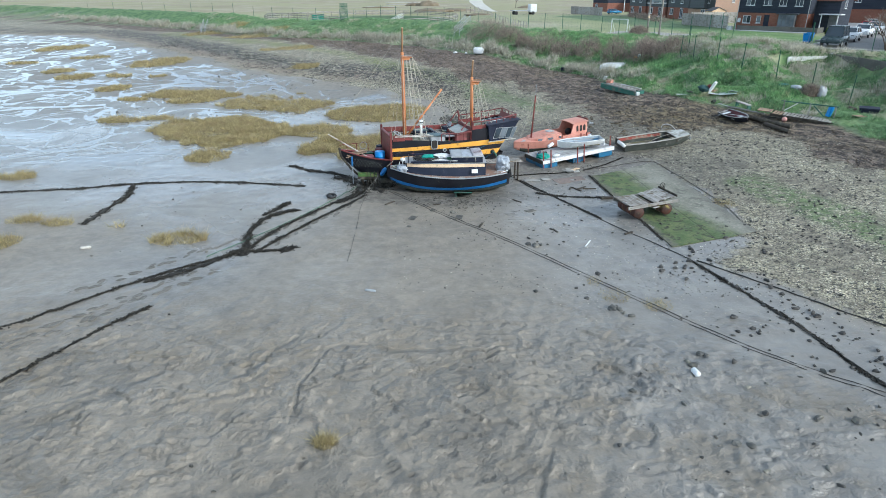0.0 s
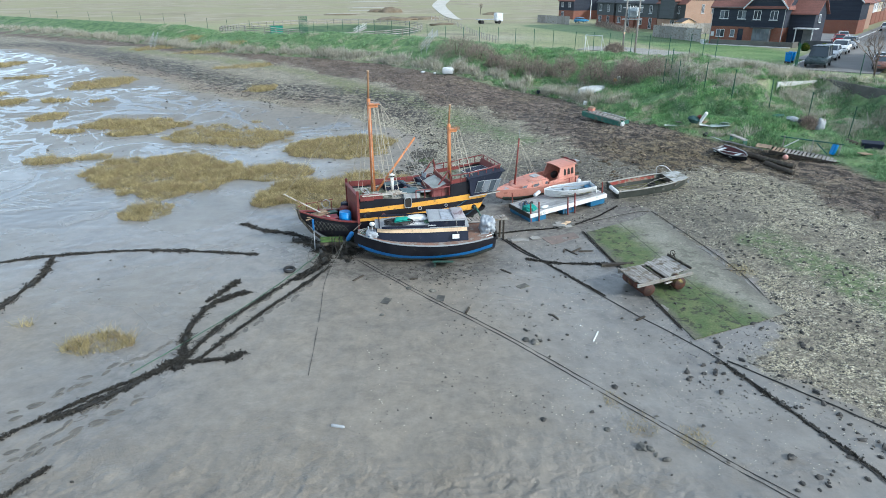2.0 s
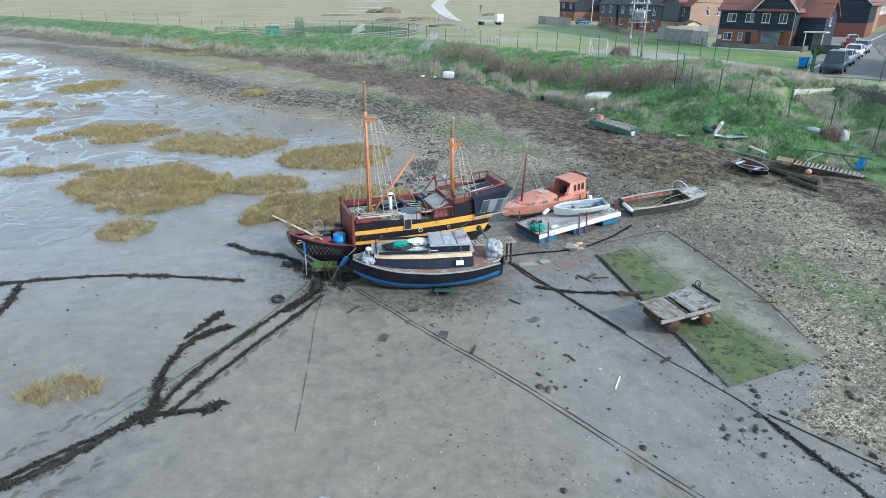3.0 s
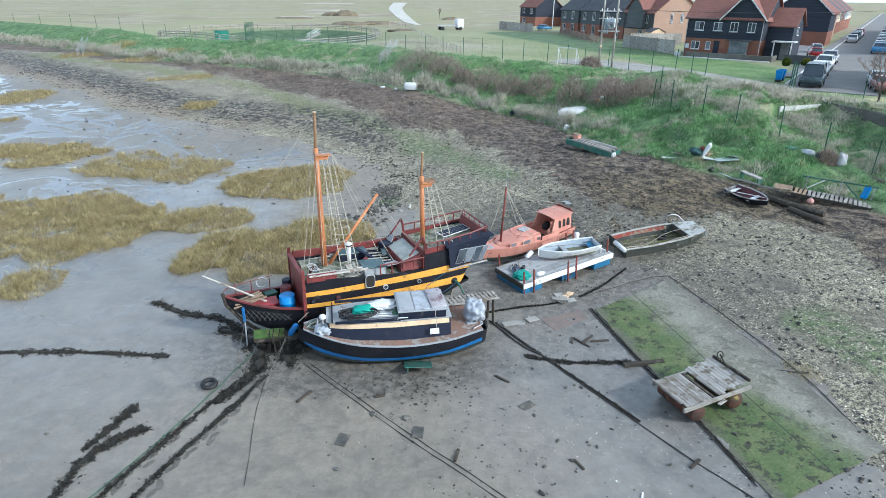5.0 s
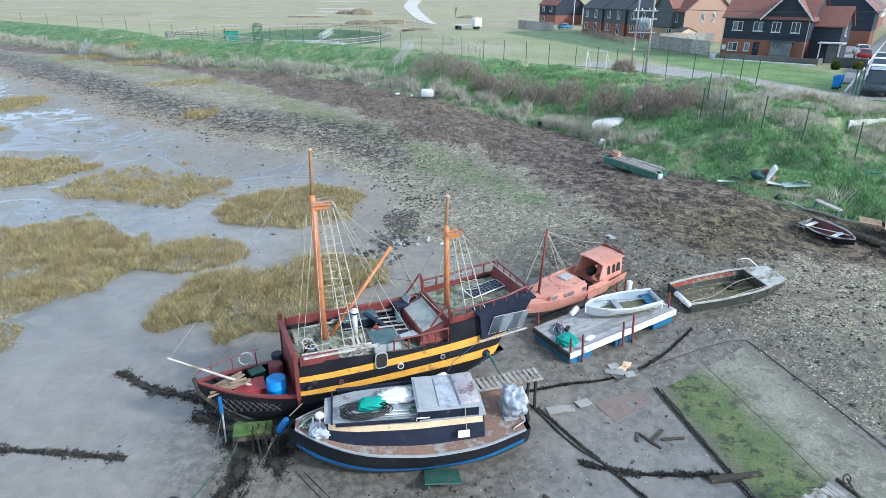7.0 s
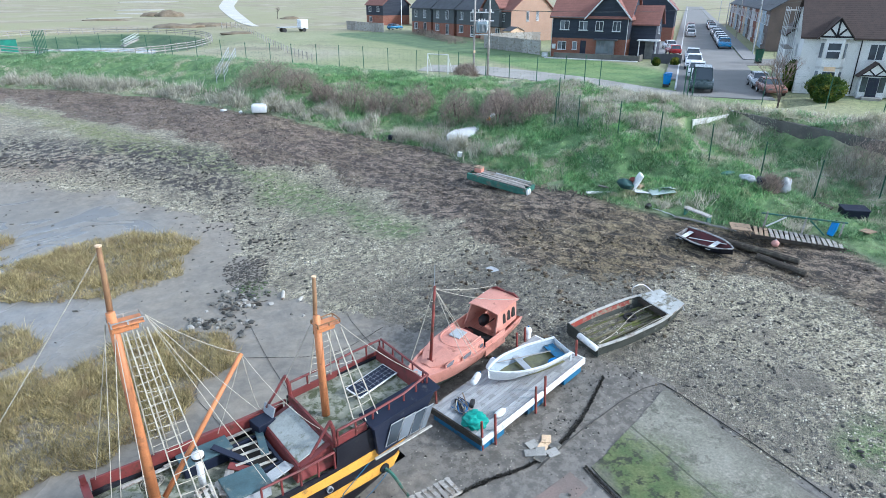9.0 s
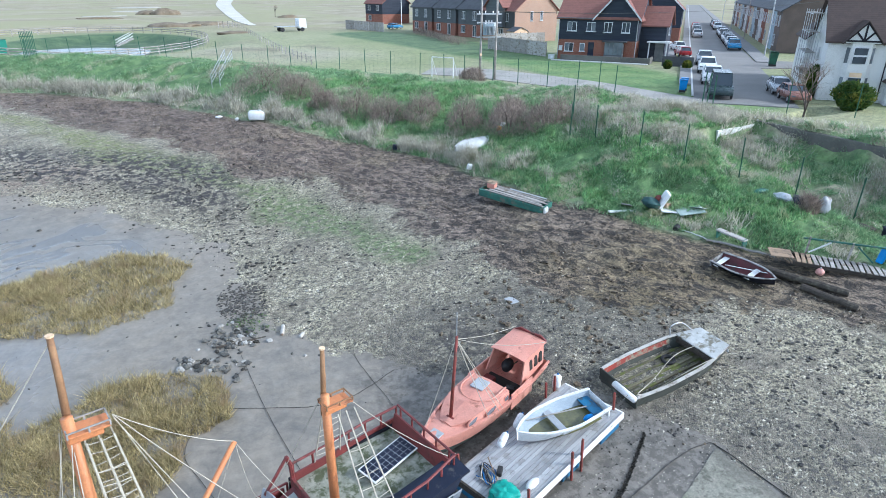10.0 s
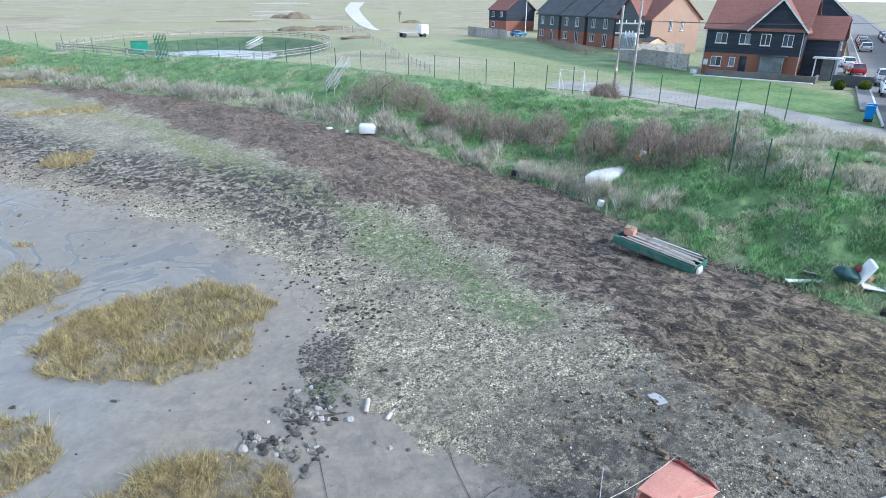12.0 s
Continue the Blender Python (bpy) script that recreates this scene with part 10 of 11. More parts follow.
for k, (cx, cy, rx, ry, h) in enumerate(((-5.0, 184, 5.5, 5.0, 0.9), (2.0, 192, 5.0, 6.0, 0.8), (-9.5, 262, 4.5, 4.0, 2.2), (-15, 264, 3.5, 3.0, 1.4), (6.8, 156, 3.0, 2.4, 0.45), (-25, 228, 6.0, 2.0, 0.5), (26.5, 230, 3.0, 2.5, 0.9))):
    bm = ball(bmesh.new(), (0, 0, 0), (rx, ry, h), 18, 0.3, 40 + k)
    ob = part("earth_mound", bm, M_SPOIL, shade=True)
    ob.matrix_basis = pose(cx, cy, gz(cx, cy) - 0.1 * h)
    tagged(ob, "low mound of brown earth overgrown with dead grass", "mound", "earth mounds")

M_CHALK = mat("chalk_track", (0.60, 0.575, 0.51), (0.50, 0.48, 0.42), 0.9, 0.15, 3, 0.2, stain=(0.38, 0.36, 0.28), amount=0.3, sscale=0.2)
M_BARE = mat("bare_gravel", (0.46, 0.43, 0.37), (0.38, 0.36, 0.30), 0.9, 0.1, 3, 0.2, stain=(0.28, 0.26, 0.19), amount=0.4, sscale=0.12)
strip("path_far", far_line([(12.4, 184, 1.6), (11.7, 195, 2.4), (11.4, 214, 3.6), (11.7, 250, 4.8), (12.6, 310, 6), (14.4, 390, 8), (18.5, 490, 9.5), (38, 850, 17)]), M_CHALK, "white chalk path over the far field", 0.1)
for k, (cx, cy, w, d) in enumerate(((-25.5, 242, 11, 8), (-20, 288, 15, 14), (-24, 338, 18, 26), (-37, 600, 42, 110))):
    ring = [(cx - w / 2, cx + w / 2 - w * 0.3, 0), (cx - w * 0.62, cx + w * 0.42, 0.25), (cx - w * 0.5, cx + w / 2, 0.6), (cx - w * 0.3, cx + w * 0.38, 1)]
    strip("hardstanding", [((xa, cy + d * f), (xb, cy + d * f + 2)) for xa, xb, f in ring], M_BARE, "pale bare hardstanding on the far field", 0.12)


def uv_quad(bm, uv, pts, u0=0.0, v0=0.0):
    f = bm.faces.new([bm.verts.new(p) for p in pts])
    a, b = Vector(pts[0]), Vector(pts[1])
    ex = (b - a).normalized()
    ey = (Vector(pts[-1]) - a)
    ey = (ey - ex * ey.dot(ex)).normalized()
    for lp, p in zip(f.loops, pts):
        q = Vector(p) - a
        lp[uv].uv = (u0 + q.dot(ex), v0 + q.dot(ey))
    return f


def walled(rects):
    """A mesh of flat wall faces with texture coordinates in metres."""
    bm = bmesh.new()
    uv = bm.loops.layers.uv.new("UVMap")
    for pts in rects:
        uv_quad(bm, uv, pts)
    return bm


def prism(w, d, z0, z1, rise=0.0, ridge="x", x0=0.0, y0=0.0):
    """Wall faces of a block, with gables where the ridge meets the ends."""
    x1, y1 = x0 + w, y0 + d
    r = [[(x0, y0, z0), (x1, y0, z0), (x1, y0, z1), (x0, y0, z1)], [(x1, y0, z0), (x1, y1, z0), (x1, y1, z1), (x1, y0, z1)], [(x1, y1, z0), (x0, y1, z0), (x0, y1, z1), (x1, y1, z1)], [(x0, y1, z0), (x0, y0, z0), (x0, y0, z1), (x0, y1, z1)]]
    if rise and ridge == "x":
        r[1] = [(x1, y0, z0), (x1, y1, z0), (x1, y1, z1), (x1, (y0 + y1) / 2, z1 + rise), (x1, y0, z1)]
        r[3] = [(x0, y1, z0), (x0, y0, z0), (x0, y0, z1), (x0, (y0 + y1) / 2, z1 + rise), (x0, y1, z1)]
    if rise and ridge == "y":
        r[0] = [(x0, y0, z0), (x1, y0, z0), (x1, y0, z1), ((x0 + x1) / 2, y0, z1 + rise), (x0, y0, z1)]
        r[2] = [(x1, y1, z0), (x0, y1, z0), (x0, y1, z1), ((x0 + x1) / 2, y1, z1 + rise), (x1, y1, z1)]
    return r


def roof_slopes(w, d, z1, rise, ridge="x", x0=0.0, y0=0.0, over=0.35, thick=0.16):
    """Two slabs meeting in a ridge."""
    bm = bmesh.new()
    uv = bm.loops.layers.uv.new("UVMap")
    x1, y1 = x0 + w, y0 + d
    half = (d if ridge == "x" else w) / 2
    drop = over * rise / half
    if ridge == "x":
        m = (y0 + y1) / 2
        sides = [[(x0 - over, y0 - over, z1 - drop), (x1 + over, y0 - over, z1 - drop), (x1 + over, m, z1 + rise), (x0 - over, m, z1 + rise)], [(x1 + over, y1 + over, z1 - drop), (x0 - over, y1 + over, z1 - drop), (x0 - over, m, z1 + rise), (x1 + over, m, z1 + rise)]]
    else:
        m = (x0 + x1) / 2
        sides = [[(x0 - over, y1 + over, z1 - drop), (x0 - over, y0 - over, z1 - drop), (m, y0 - over, z1 + rise), (m, y1 + over, z1 + rise)], [(x1 + over, y0 - over, z1 - drop), (x1 + over, y1 + over, z1 - drop), (m, y1 + over, z1 + rise), (m, y0 - over, z1 + rise)]]
    for s in sides:
        up = [(x, y, z + thick) for x, y, z in s]
        uv_quad(bm, uv, up)
        uv_quad(bm, uv, s[::-1])
        for i in range(4):
            uv_quad(bm, uv, [s[i], s[(i + 1) % 4], up[(i + 1) % 4], up[i]])
    return bm


def window(parent, x, y, z, w, h, axis="x", sgn=-1, trim=M_WINFRAME, panes=2, glass=None):
    """A window on a wall: frame, panes and sill. axis x: the wall runs along x and faces sgn * y."""
    f = (lambda a, b, c: (x + a, y + sgn * b, z + c)) if axis == "x" else (lambda a, b, c: (x + sgn * b, y + a, z + c))
    sz = (lambda a, b, c: (a, b, c)) if axis == "x" else (lambda a, b, c: (b, a, c))
    t = 0.055
    bm = boxes((f(0, 0.03, h - t / 2), sz(w, 0.08, t)), (f(0, 0.03, t / 2), sz(w, 0.08, t)), (f(-w / 2 + t / 2, 0.03, h / 2), sz(t, 0.08, h - 2 * t)), (f(w / 2 - t / 2, 0.03, h / 2), sz(t, 0.08, h - 2 * t)), *[(f(-w / 2 + w * k / panes, 0.03, h / 2), sz(t, 0.08, h - 2 * t)) for k in range(1, panes)])
    ob = part("window", bm, trim, parent)
    for k in range(panes):
        part("pane", boxes((f(-w / 2 + w * (k + 0.5) / panes, 0.02, h / 2), sz(w / panes - t, 0.03, h - 2 * t))), glass or (M_GLASSPALE if (int(x * 7 + z * 3) + k) % 3 == 0 else M_GLASS), ob)
    part("sill", boxes((f(0, 0.07, -0.04), sz(w + 0.14, 0.16, 0.06))), trim, ob)
    return ob


def bargeboards(parent, w, z1, rise, y, x0=0.0, over=0.35):
    m = x0 + w / 2
    drop = over * rise / (w / 2)
    for sg, xe in ((-1, x0 - over), (1, x0 + w + over)):
        q = [(xe, y - over - 0.02, z1 - drop), (m, y - over - 0.02, z1 + rise), (m, y - over - 0.02, z1 + rise + 0.24), (xe, y - over - 0.02, z1 - drop + 0.24)]
        bm = loft(bmesh.new(), [q, [(a, b - 0.05, c) for a, b, c in q]])
        part("bargeboard", bm, M_WINFRAME, parent)


def plan(px, py, ang, z=4.87):
    return pose(px, py, z, 0, 0, ang)


# the black-boarded house by the lawn: front along x, facing -y
def black_house():
    h = thing("house", plan(42.2, 93.8, -45.8), "red brick and black weatherboard house with a red tiled roof", "house", "new houses")
    W, D, E, R = 9.5, 8.2, 4.95, 3.1
    part("lower_wall", walled(prism(W, D, 0, 2.35)), M_BRICKRED, h, "red brick ground floor")
    part("upper_wall", walled(prism(W + 0.06, D + 0.06, 2.35, E, R, "x", -0.03, -0.03)), M_BOARDBLACK, h, "black weatherboard upper floor")
    part("roof", roof_slopes(W, D, E, R), M_TILERED, h, "red tiled roof")
    gx, gw = 4.5, 5.0
    part("gable_wall", walled(prism(gw, 4.2, 2.35, E, 2.75, "y", gx, -0.12)), M_BOARDBLACK, h, "black weatherboard gable")
    part("gable_base", walled(prism(gw, 4.2, 0, 2.35, 0, "y", gx, -0.09)), M_BRICKRED, h)
    part("gable_roof", roof_slopes(gw, 4.1, E, 2.75, "y", gx, -0.1), M_TILERED, h)
    bargeboards(h, gw, E, 2.75, -0.1, gx)
    for x in (1.6, 4.0):
        window(h, x, -0.03, 3.35, 1.15, 1.05)
    for x in (6.0, 8.1):
        window(h, x, -0.12, 3.3, 0.95, 1.15, glass=M_GLASS)
    window(h, 1.4, 0, 0.95, 1.1, 1.0)
    window(h, 3.05, 0, 1.0, 0.6, 0.95, panes=1)
    d = part("door", boxes(((4.25, -0.03, 1.05), (0.95, 0.09, 2.1), (0, 0, 0), 0.01)), M_NAVY, h, "navy front door")
    part("door_light", boxes(((4.25, -0.085, 1.6), (0.3, 0.02, 0.6))), M_GLASS, d)
    bay = part("bay", boxes(((7.0, -0.42, 1.4), (2.2, 0.7, 1.7), (0, 0, 0), 0.02)), M_GREYFRAME, h, "square bay window")
    for k in range(4):
        part("pane", boxes(((6.23 + 0.515 * k, -0.785, 1.45), (0.45, 0.03, 1.4))), M_GLASSPALE, bay)
    part("bay_roof", boxes(((7.0, -0.45, 2.32), (2.9, 0.95, 0.1), (5, 0, 0), 0.02)), M_SLATE, h)
    part("meter_box", boxes(((0.35, -0.06, 1.3), (0.45, 0.12, 0.6), (0, 0, 0), 0.02)), M_WINFRAME, h)
    for x in (0.02, 9.42):
        part("downpipe", tube(bmesh.new(), [(x, -0.12, 0.1), (x, -0.12, 4.9)], 0.05, 6), M_GREYW, h)
    part("gutter", boxes(((2.1, -0.38, 4.84), (4.6, 0.12, 0.1))), M_GREYFRAME, h)
    # lower wing on the street side
    part("wing_wall", walled(prism(3.0, 5.2, 0, 4.2, 1.9, "x", 9.5, 2.2)), M_BOARDBLACK, h, "black weatherboard wing")
    part("wing_roof", roof_slopes(3.0, 5.2, 4.2, 1.9, "x", 9.5, 2.2), M_TILERED, h, "red tiled wing roof")
    part("porch", boxes(((11.9, 1.4, 2.3), (2.6, 1.9, 0.14), (0, 0, 0), 0.02), ((10.9, 0.6, 1.15), (0.12, 0.12, 2.3)), ((12.9, 0.6, 1.15), (0.12, 0.12, 2.3))), M_WINFRAME, h, "white flat porch")
    part("wing_door", boxes(((11.9, 2.16, 1.05), (1.0, 0.08, 2.1), (0, 0, 0), 0.01)), M_GREYFRAME, h)
    window(h, 12.53, 4.2, 3.0, 0.9, 1.0, "y", 1, panes=1)
    return h


black_house()
# garden wall, planter and drive of that house
g_ = plan(42.2, 93.8, -45.8)
for c, s_, mt, nm, lab in (((6.2, -1.75, 0.3), (10.6, 0.22, 0.75), M_WALLDARK, "garden_wall", "low dark brick wall before the house"), ((11.4, -0.6, 0.3), (0.22, 2.5, 0.75), M_WALLDARK, "garden_wall", "low dark brick wall before the house"), ((5.6, -2.15, 0.03), (11.5, 0.5, 0.1), M_RENDER, "edging", "pale edging path below the garden wall"), ((-0.6, -0.6, 0.25), (0.7, 0.5, 0.5), M_WINFRAME, "utility_box", "white utility box beside the house"), ((14.6, -2.2, 0.45), (3.4, 0.12, 1.2), M_SLATE, "panel_fence", "dark grey panel fence beside the drive")):
    ob = part(nm, boxes(((0, 0, 0), s_, (0, 0, 0), 0.02)), mt)
    ob.matrix_basis = g_ @ pose(*c)
    tagged(ob, lab, nm.replace("_", " "))


def plain_house(m, W, D, E, R, lower, upper, roofm, label, split=2.35, ridge="x", front=(), left=(), right=(), boards=False, trim=M_WINFRAME, name="house", group="new houses", chimney=False):
    h = thing(name, m, label, "house", group)
    if split:
        part("lower_wall", walled(prism(W, D, 0, split)), lower, h)
    part("upper_wall", walled(prism(W + 0.04, D + 0.04, split, E, R, ridge, -0.02, -0.02)), upper, h)
    part("roof", roof_slopes(W, D, E, R, ridge), roofm, h)
    if boards:
        bargeboards(h, W, E, R, 0)
    for x, z, w, hh in front:
        window(h, x, -0.03, z, w, hh, trim=trim)
    for y, z, w, hh in left:
        window(h, -0.03, y, z, w, hh, "y", -1, trim=trim)
    for y, z, w, hh in right:
        window(h, W + 0.03, y, z, w, hh, "y", 1, trim=trim)
    if chimney:
        part("chimney", boxes(((W * 0.5, D * 0.5, E + R + 0.4), (0.7, 0.7, 1.6), (0, 0, 0), 0.03)), M_BRICKRED, h)
    return h


# house beside the street, gable to the lawn
plain_house(plan(69.3, 117.5, -42), 9.0, 9.0, 5.3, 4.0, M_BRICKRED, M_BOARDBLACK, M_TILERED, "house with a black boarded gable over red brick", 2.3, "y", front=((3.8, 3.4, 0.9, 1.1),), boards=True)
plain_house(plan(79.5, 130.5, -42), 9.0, 9.0, 5.0, 3.4, M_BRICKORANGE, M_BRICKORANGE, M_TILERED, "orange brick house farther up the street", 2.3, "y", front=((2.2, 3.3, 1.0, 1.1), (5.6, 3.3, 1.0, 1.1)), boards=True)
# orange brick gable end, grey boarded front to the left
h3 = plain_house(plan(48.6, 118.6, 14), 9.4, 8.2, 5.0, 3.6, M_BRICKORANGE, M_BRICKORANGE, M_TILERED, "house with an orange brick gable and grey boarded side", 2.3, "y", front=((3.6, 3.3, 0.55, 1.5), (5.8, 3.3, 0.55, 1.5)), left=((2.0, 3.2, 0.95, 1.3), (5.5, 3.2, 0.95, 1.3), (3.4, 0.9, 1.2, 1.2)), boards=False)
part("side_cladding", boxes(((-0.06, 4.1, 3.6), (0.06, 8.2, 2.9))), M_BOARDGREY, h3, "grey weatherboard side")
part("cross_gable", walled(prism(4.0, 4.4, 2.35, 5.6, 2.2, "x", -0.8, 2.2)), M_BOARDGREY, h3, "grey boarded cross gable")
part("cross_roof", roof_slopes(5.4, 4.4, 5.6, 2.2, "x", -0.8, 2.2), M_TILERED, h3, "red tiled cross roof")
# row of grey boarded houses with slate roofs
for k in range(3):
    px, py = 45.8 - 1.9 * k, 128.6 + 7.9 * k
    r = plain_house(plan(px - 0.2, py + 7.0, -75), 6.9, 8.5, 4.9, 3.0, M_BRICKRED, M_BOARDGREY, M_SLATE, "grey boarded terrace house with a slate roof", 2.2, "x", front=((1.6, 3.1, 0.9, 1.3), (4.8, 3.0, 0.9, 1.5), (1.5, 0.8, 1.2, 1.2), (4.9, 0.2, 0.95, 1.9)))
plain_house(plan(41.5, 190.0, -70), 7.5, 8.5, 4.9, 3.2, M_BRICKRED, M_BOARDBLACK, M_TILERED, "far house of brick and black boards", 2.3, "x", front=((1.8, 3.2, 1.0, 1.2), (5.4, 3.2, 1.0, 1.2), (2.0, 0.8, 1.2, 1.2)))
plain_house(plan(52.0, 182.0, -70), 7.5, 8.5, 4.9, 3.2, M_BRICKORANGE, M_BOARDGREY, M_SLATE, "far house of brick and grey boards", 2.3, "x", front=((1.8, 3.2, 1.0, 1.2), (5.4, 3.2, 1.0, 1.2)))
# back gardens: fence, shed, hedges
t = thing("garden_fence", plan(41.8, 97.2, 100), "grey close-boarded garden fence", "fence", "fences")
for k in range(7):
    part("fence_panel", boxes(((1.9 * k, 0, 0.9), (1.82, 0.06, 1.8))), M_WOODGREY, t)
    part("post", boxes(((1.9 * k - 0.95, 0, 0.95), (0.1, 0.1, 1.9))), M_WOODGREY, t)
t = thing("garden_fence", plan(43.4, 113.4, 8), "grey close-boarded garden fence", "fence", "fences")
for k in range(6):
    part("fence_panel", boxes(((1.6 * k, 0, 0.9), (1.52, 0.06, 1.8))), M_WOODGREY, t)
    part("post", boxes(((1.6 * k - 0.8, 0, 0.95), (0.1, 0.1, 1.9))), M_WOODGREY, t)
t = thing("shed", plan(46.6, 114.6, 10), "small timber garden shed with a felt roof", "shed")
part("cabin", walled(prism(2.6, 1.9, 0, 2.0, 0.55, "y")), M_TAN, t)
part("roof", roof_slopes(2.6, 1.9, 2.0, 0.55, "y", over=0.15, thick=0.06), M_SLATE, t)
t = thing("garden_fence", plan(35.2, 152.0, 108), "pale close-boarded fence beside the far houses", "fence", "fences")
for k in range(8):
    part("fence_panel", boxes(((1.9 * k, 0, 0.9), (1.82, 0.06, 1.8))), M_WOODGREY, t)
for i in range(9):
    bush(38.6 + 0.35 * i, 118.0 + 4.2 * i - 0.4 * i * i * 0.2, 1.6, 1.4, 1.1, 160 + i, "bare hedge before the terrace houses", 700)

# terraces along the right-hand side of the street
mats_t = (mat("brown_render", (0.16, 0.12, 0.10), (0.12, 0.095, 0.08), 0.85, 0.5, 15, 0.2), M_RENDER, M_BRICKRED, mat("cream_render", (0.66, 0.58, 0.42), (0.58, 0.5, 0.36), 0.85, 0.5, 15, 0.2), mat("pale_blue_render", (0.42, 0.52, 0.58), (0.36, 0.45, 0.5), 0.85, 0.5, 15, 0.2))
STREET_ANG = math.degrees(math.atan2(STREET_D.y, STREET_D.x))
for k in range(16):
    a = 14 + 6.0 * k
    px, py = street(a + 6.0, 11.2)
    plain_house(plan(px, py, STREET_ANG + 180) @ pose(0, 0, 0), 5.9, 8.5, 5.6, 2.8, mats_t[(k * 4) % 5], mats_t[(k * 4) % 5], M_SLATE, "narrow rendered terrace house along the street", 2.9, "x", front=((1.5, 3.5, 1.0, 1.4), (4.2, 3.5, 1.0, 1.4), (1.8, 0.8, 1.6, 1.5)), name="terrace_house", group="terrace houses", chimney=True)
for k in range(10):
    a = 44 + 9.0 * k
    px, py = street(a, -4.0)
    plain_house(plan(px, py, STREET_ANG), 8.4, 8.0, 5.0, 3.0, M_BRICKRED, mats_t[(k * 2) % 5], M_TILERED if k % 2 else M_SLATE, "house along the far street", 2.6, "x", front=((2.0, 3.3, 1.0, 1.2), (6.2, 3.3, 1.0, 1.2)), group="street houses")


TUDOR = plan(45.3, 59.2, -44) @ Matrix.Scale(0.8, 4)


def tudor():
    h = thing("house", TUDOR, "white rendered semi-detached house with black half-timbered gables", "house", "old houses")
    W, D, E, R = 14.0, 11.0, 5.6, 4.2
    part("wall", walled(prism(W, D, 0, E, R)), M_RENDER, h, "white rendered wall")
    part("roof", roof_slopes(W, D, E, R), M_TILEBROWN, h, "brown tiled roof")
    for gx in (1.3, 8.9):
        gw = 2.8
        part("gable", walled(prism(gw, 3.0, E - 0.2, E, 1.7, "y", gx, -0.72)), M_RENDER, h, "white gable")
        part("gable_roof", roof_slopes(gw, 4.2, E, 1.7, "y", gx, -0.7, 0.25, 0.1), M_TILEBROWN, h)
        bm = bmesh.new()
        for q0, q1 in (((gx, E), (gx + gw / 2, E + 1.65)), ((gx + gw, E), (gx + gw / 2, E + 1.65)), ((gx + gw / 2, E), (gx + gw / 2, E + 1.6)), ((gx + gw / 2, E), (gx + 0.7, E + 0.78)), ((gx + gw / 2, E), (gx + gw - 0.7, E + 0.78)), ((gx, E), (gx + gw, E))):
            c = ((q0[0] + q1[0]) / 2, -0.76, (q0[1] + q1[1]) / 2)
            L = math.hypot(q1[0] - q0[0], q1[1] - q0[1])
            box(bm, c, (L, 0.08, 0.16), (0, -math.degrees(math.atan2(q1[1] - q0[1], q1[0] - q0[0])), 0))
        part("half_timbering", bm, M_BLACK, h, "black half-timbering")
        for z in (0.6, 3.3):
            by = part("bay", loft(bmesh.new(), [[(gx + 0.2, 0, zz), (gx + 0.6, -0.62, zz), (gx + gw - 0.6, -0.62, zz), (gx + gw - 0.2, 0, zz)] for zz in (z - 0.7, z + 2.15)]), M_RENDER, h, "canted bay")
            part("window", boxes(((gx + gw / 2, -0.66, z + 1.0), (1.3, 0.07, 1.5), (0, 0, 0), 0.02)), M_WINFRAME, by)
            for k in (0, 1):
                part("pane", boxes(((gx + gw / 2, -0.705, z + 0.6 + 0.78 * k), (1.08, 0.03, 0.62))), M_GLASS, by)
            for sg in (-1, 1):
                part("side_pane", boxes(((gx + gw / 2 + sg * 1.03, -0.34, z + 1.0), (0.38, 0.05, 1.4), (0, 0, sg * 57))), M_GLASSPALE, by)
        part("panel", boxes(((gx + gw / 2, -0.66, 2.55), (1.0, 0.05, 0.45))), M_TAN, h)
    window(h, 6.4, 0, 3.5, 1.3, 1.5)
    window(h, 13.2, 0, 3.5, 1.0, 1.5)
    porch = part("porch", boxes(((6.5, -0.75, 1.1), (2.2, 1.5, 2.2), (0, 0, 0), 0.02)), M_WINFRAME, h, "white glazed porch")
    for x in (5.75, 7.25):
        part("pane", boxes(((x, -1.52, 1.35), (0.5, 0.04, 1.4))), M_GLASS, porch)
    part("door", boxes(((6.5, -1.53, 1.0), (0.9, 0.06, 2.0), (0, 0, 0), 0.01)), M_NAVY, porch, "dark blue door")
    part("porch_roof", roof_slopes(2.4, 1.7, 2.2, 1.15, "y", 5.3, -1.6, 0.2, 0.08), M_TILEBROWN, h)
    part("porch_gable", walled([[(5.3, -1.62, 2.2), (7.7, -1.62, 2.2), (6.5, -1.62, 3.3)]]), M_RENDER, h)
    bm = bmesh.new()
    for q0, q1 in (((5.3, 2.2), (7.7, 2.2)), ((5.3, 2.2), (6.5, 3.3)), ((7.7, 2.2), (6.5, 3.3)), ((6.5, 2.2), (5.9, 2.75)), ((6.5, 2.2), (7.1, 2.75))):
        c = ((q0[0] + q1[0]) / 2, -1.66, (q0[1] + q1[1]) / 2)
        box(bm, c, (math.hypot(q1[0] - q0[0], q1[1] - q0[1]), 0.06, 0.12), (0, -math.degrees(math.atan2(q1[1] - q0[1], q1[0] - q0[0])), 0))
    part("half_timbering", bm, M_BLACK, h)
    part("step", boxes(((6.5, -2.0, 0.1), (1.6, 0.9, 0.25), (0, 0, 0), 0.02)), M_CONC, h)
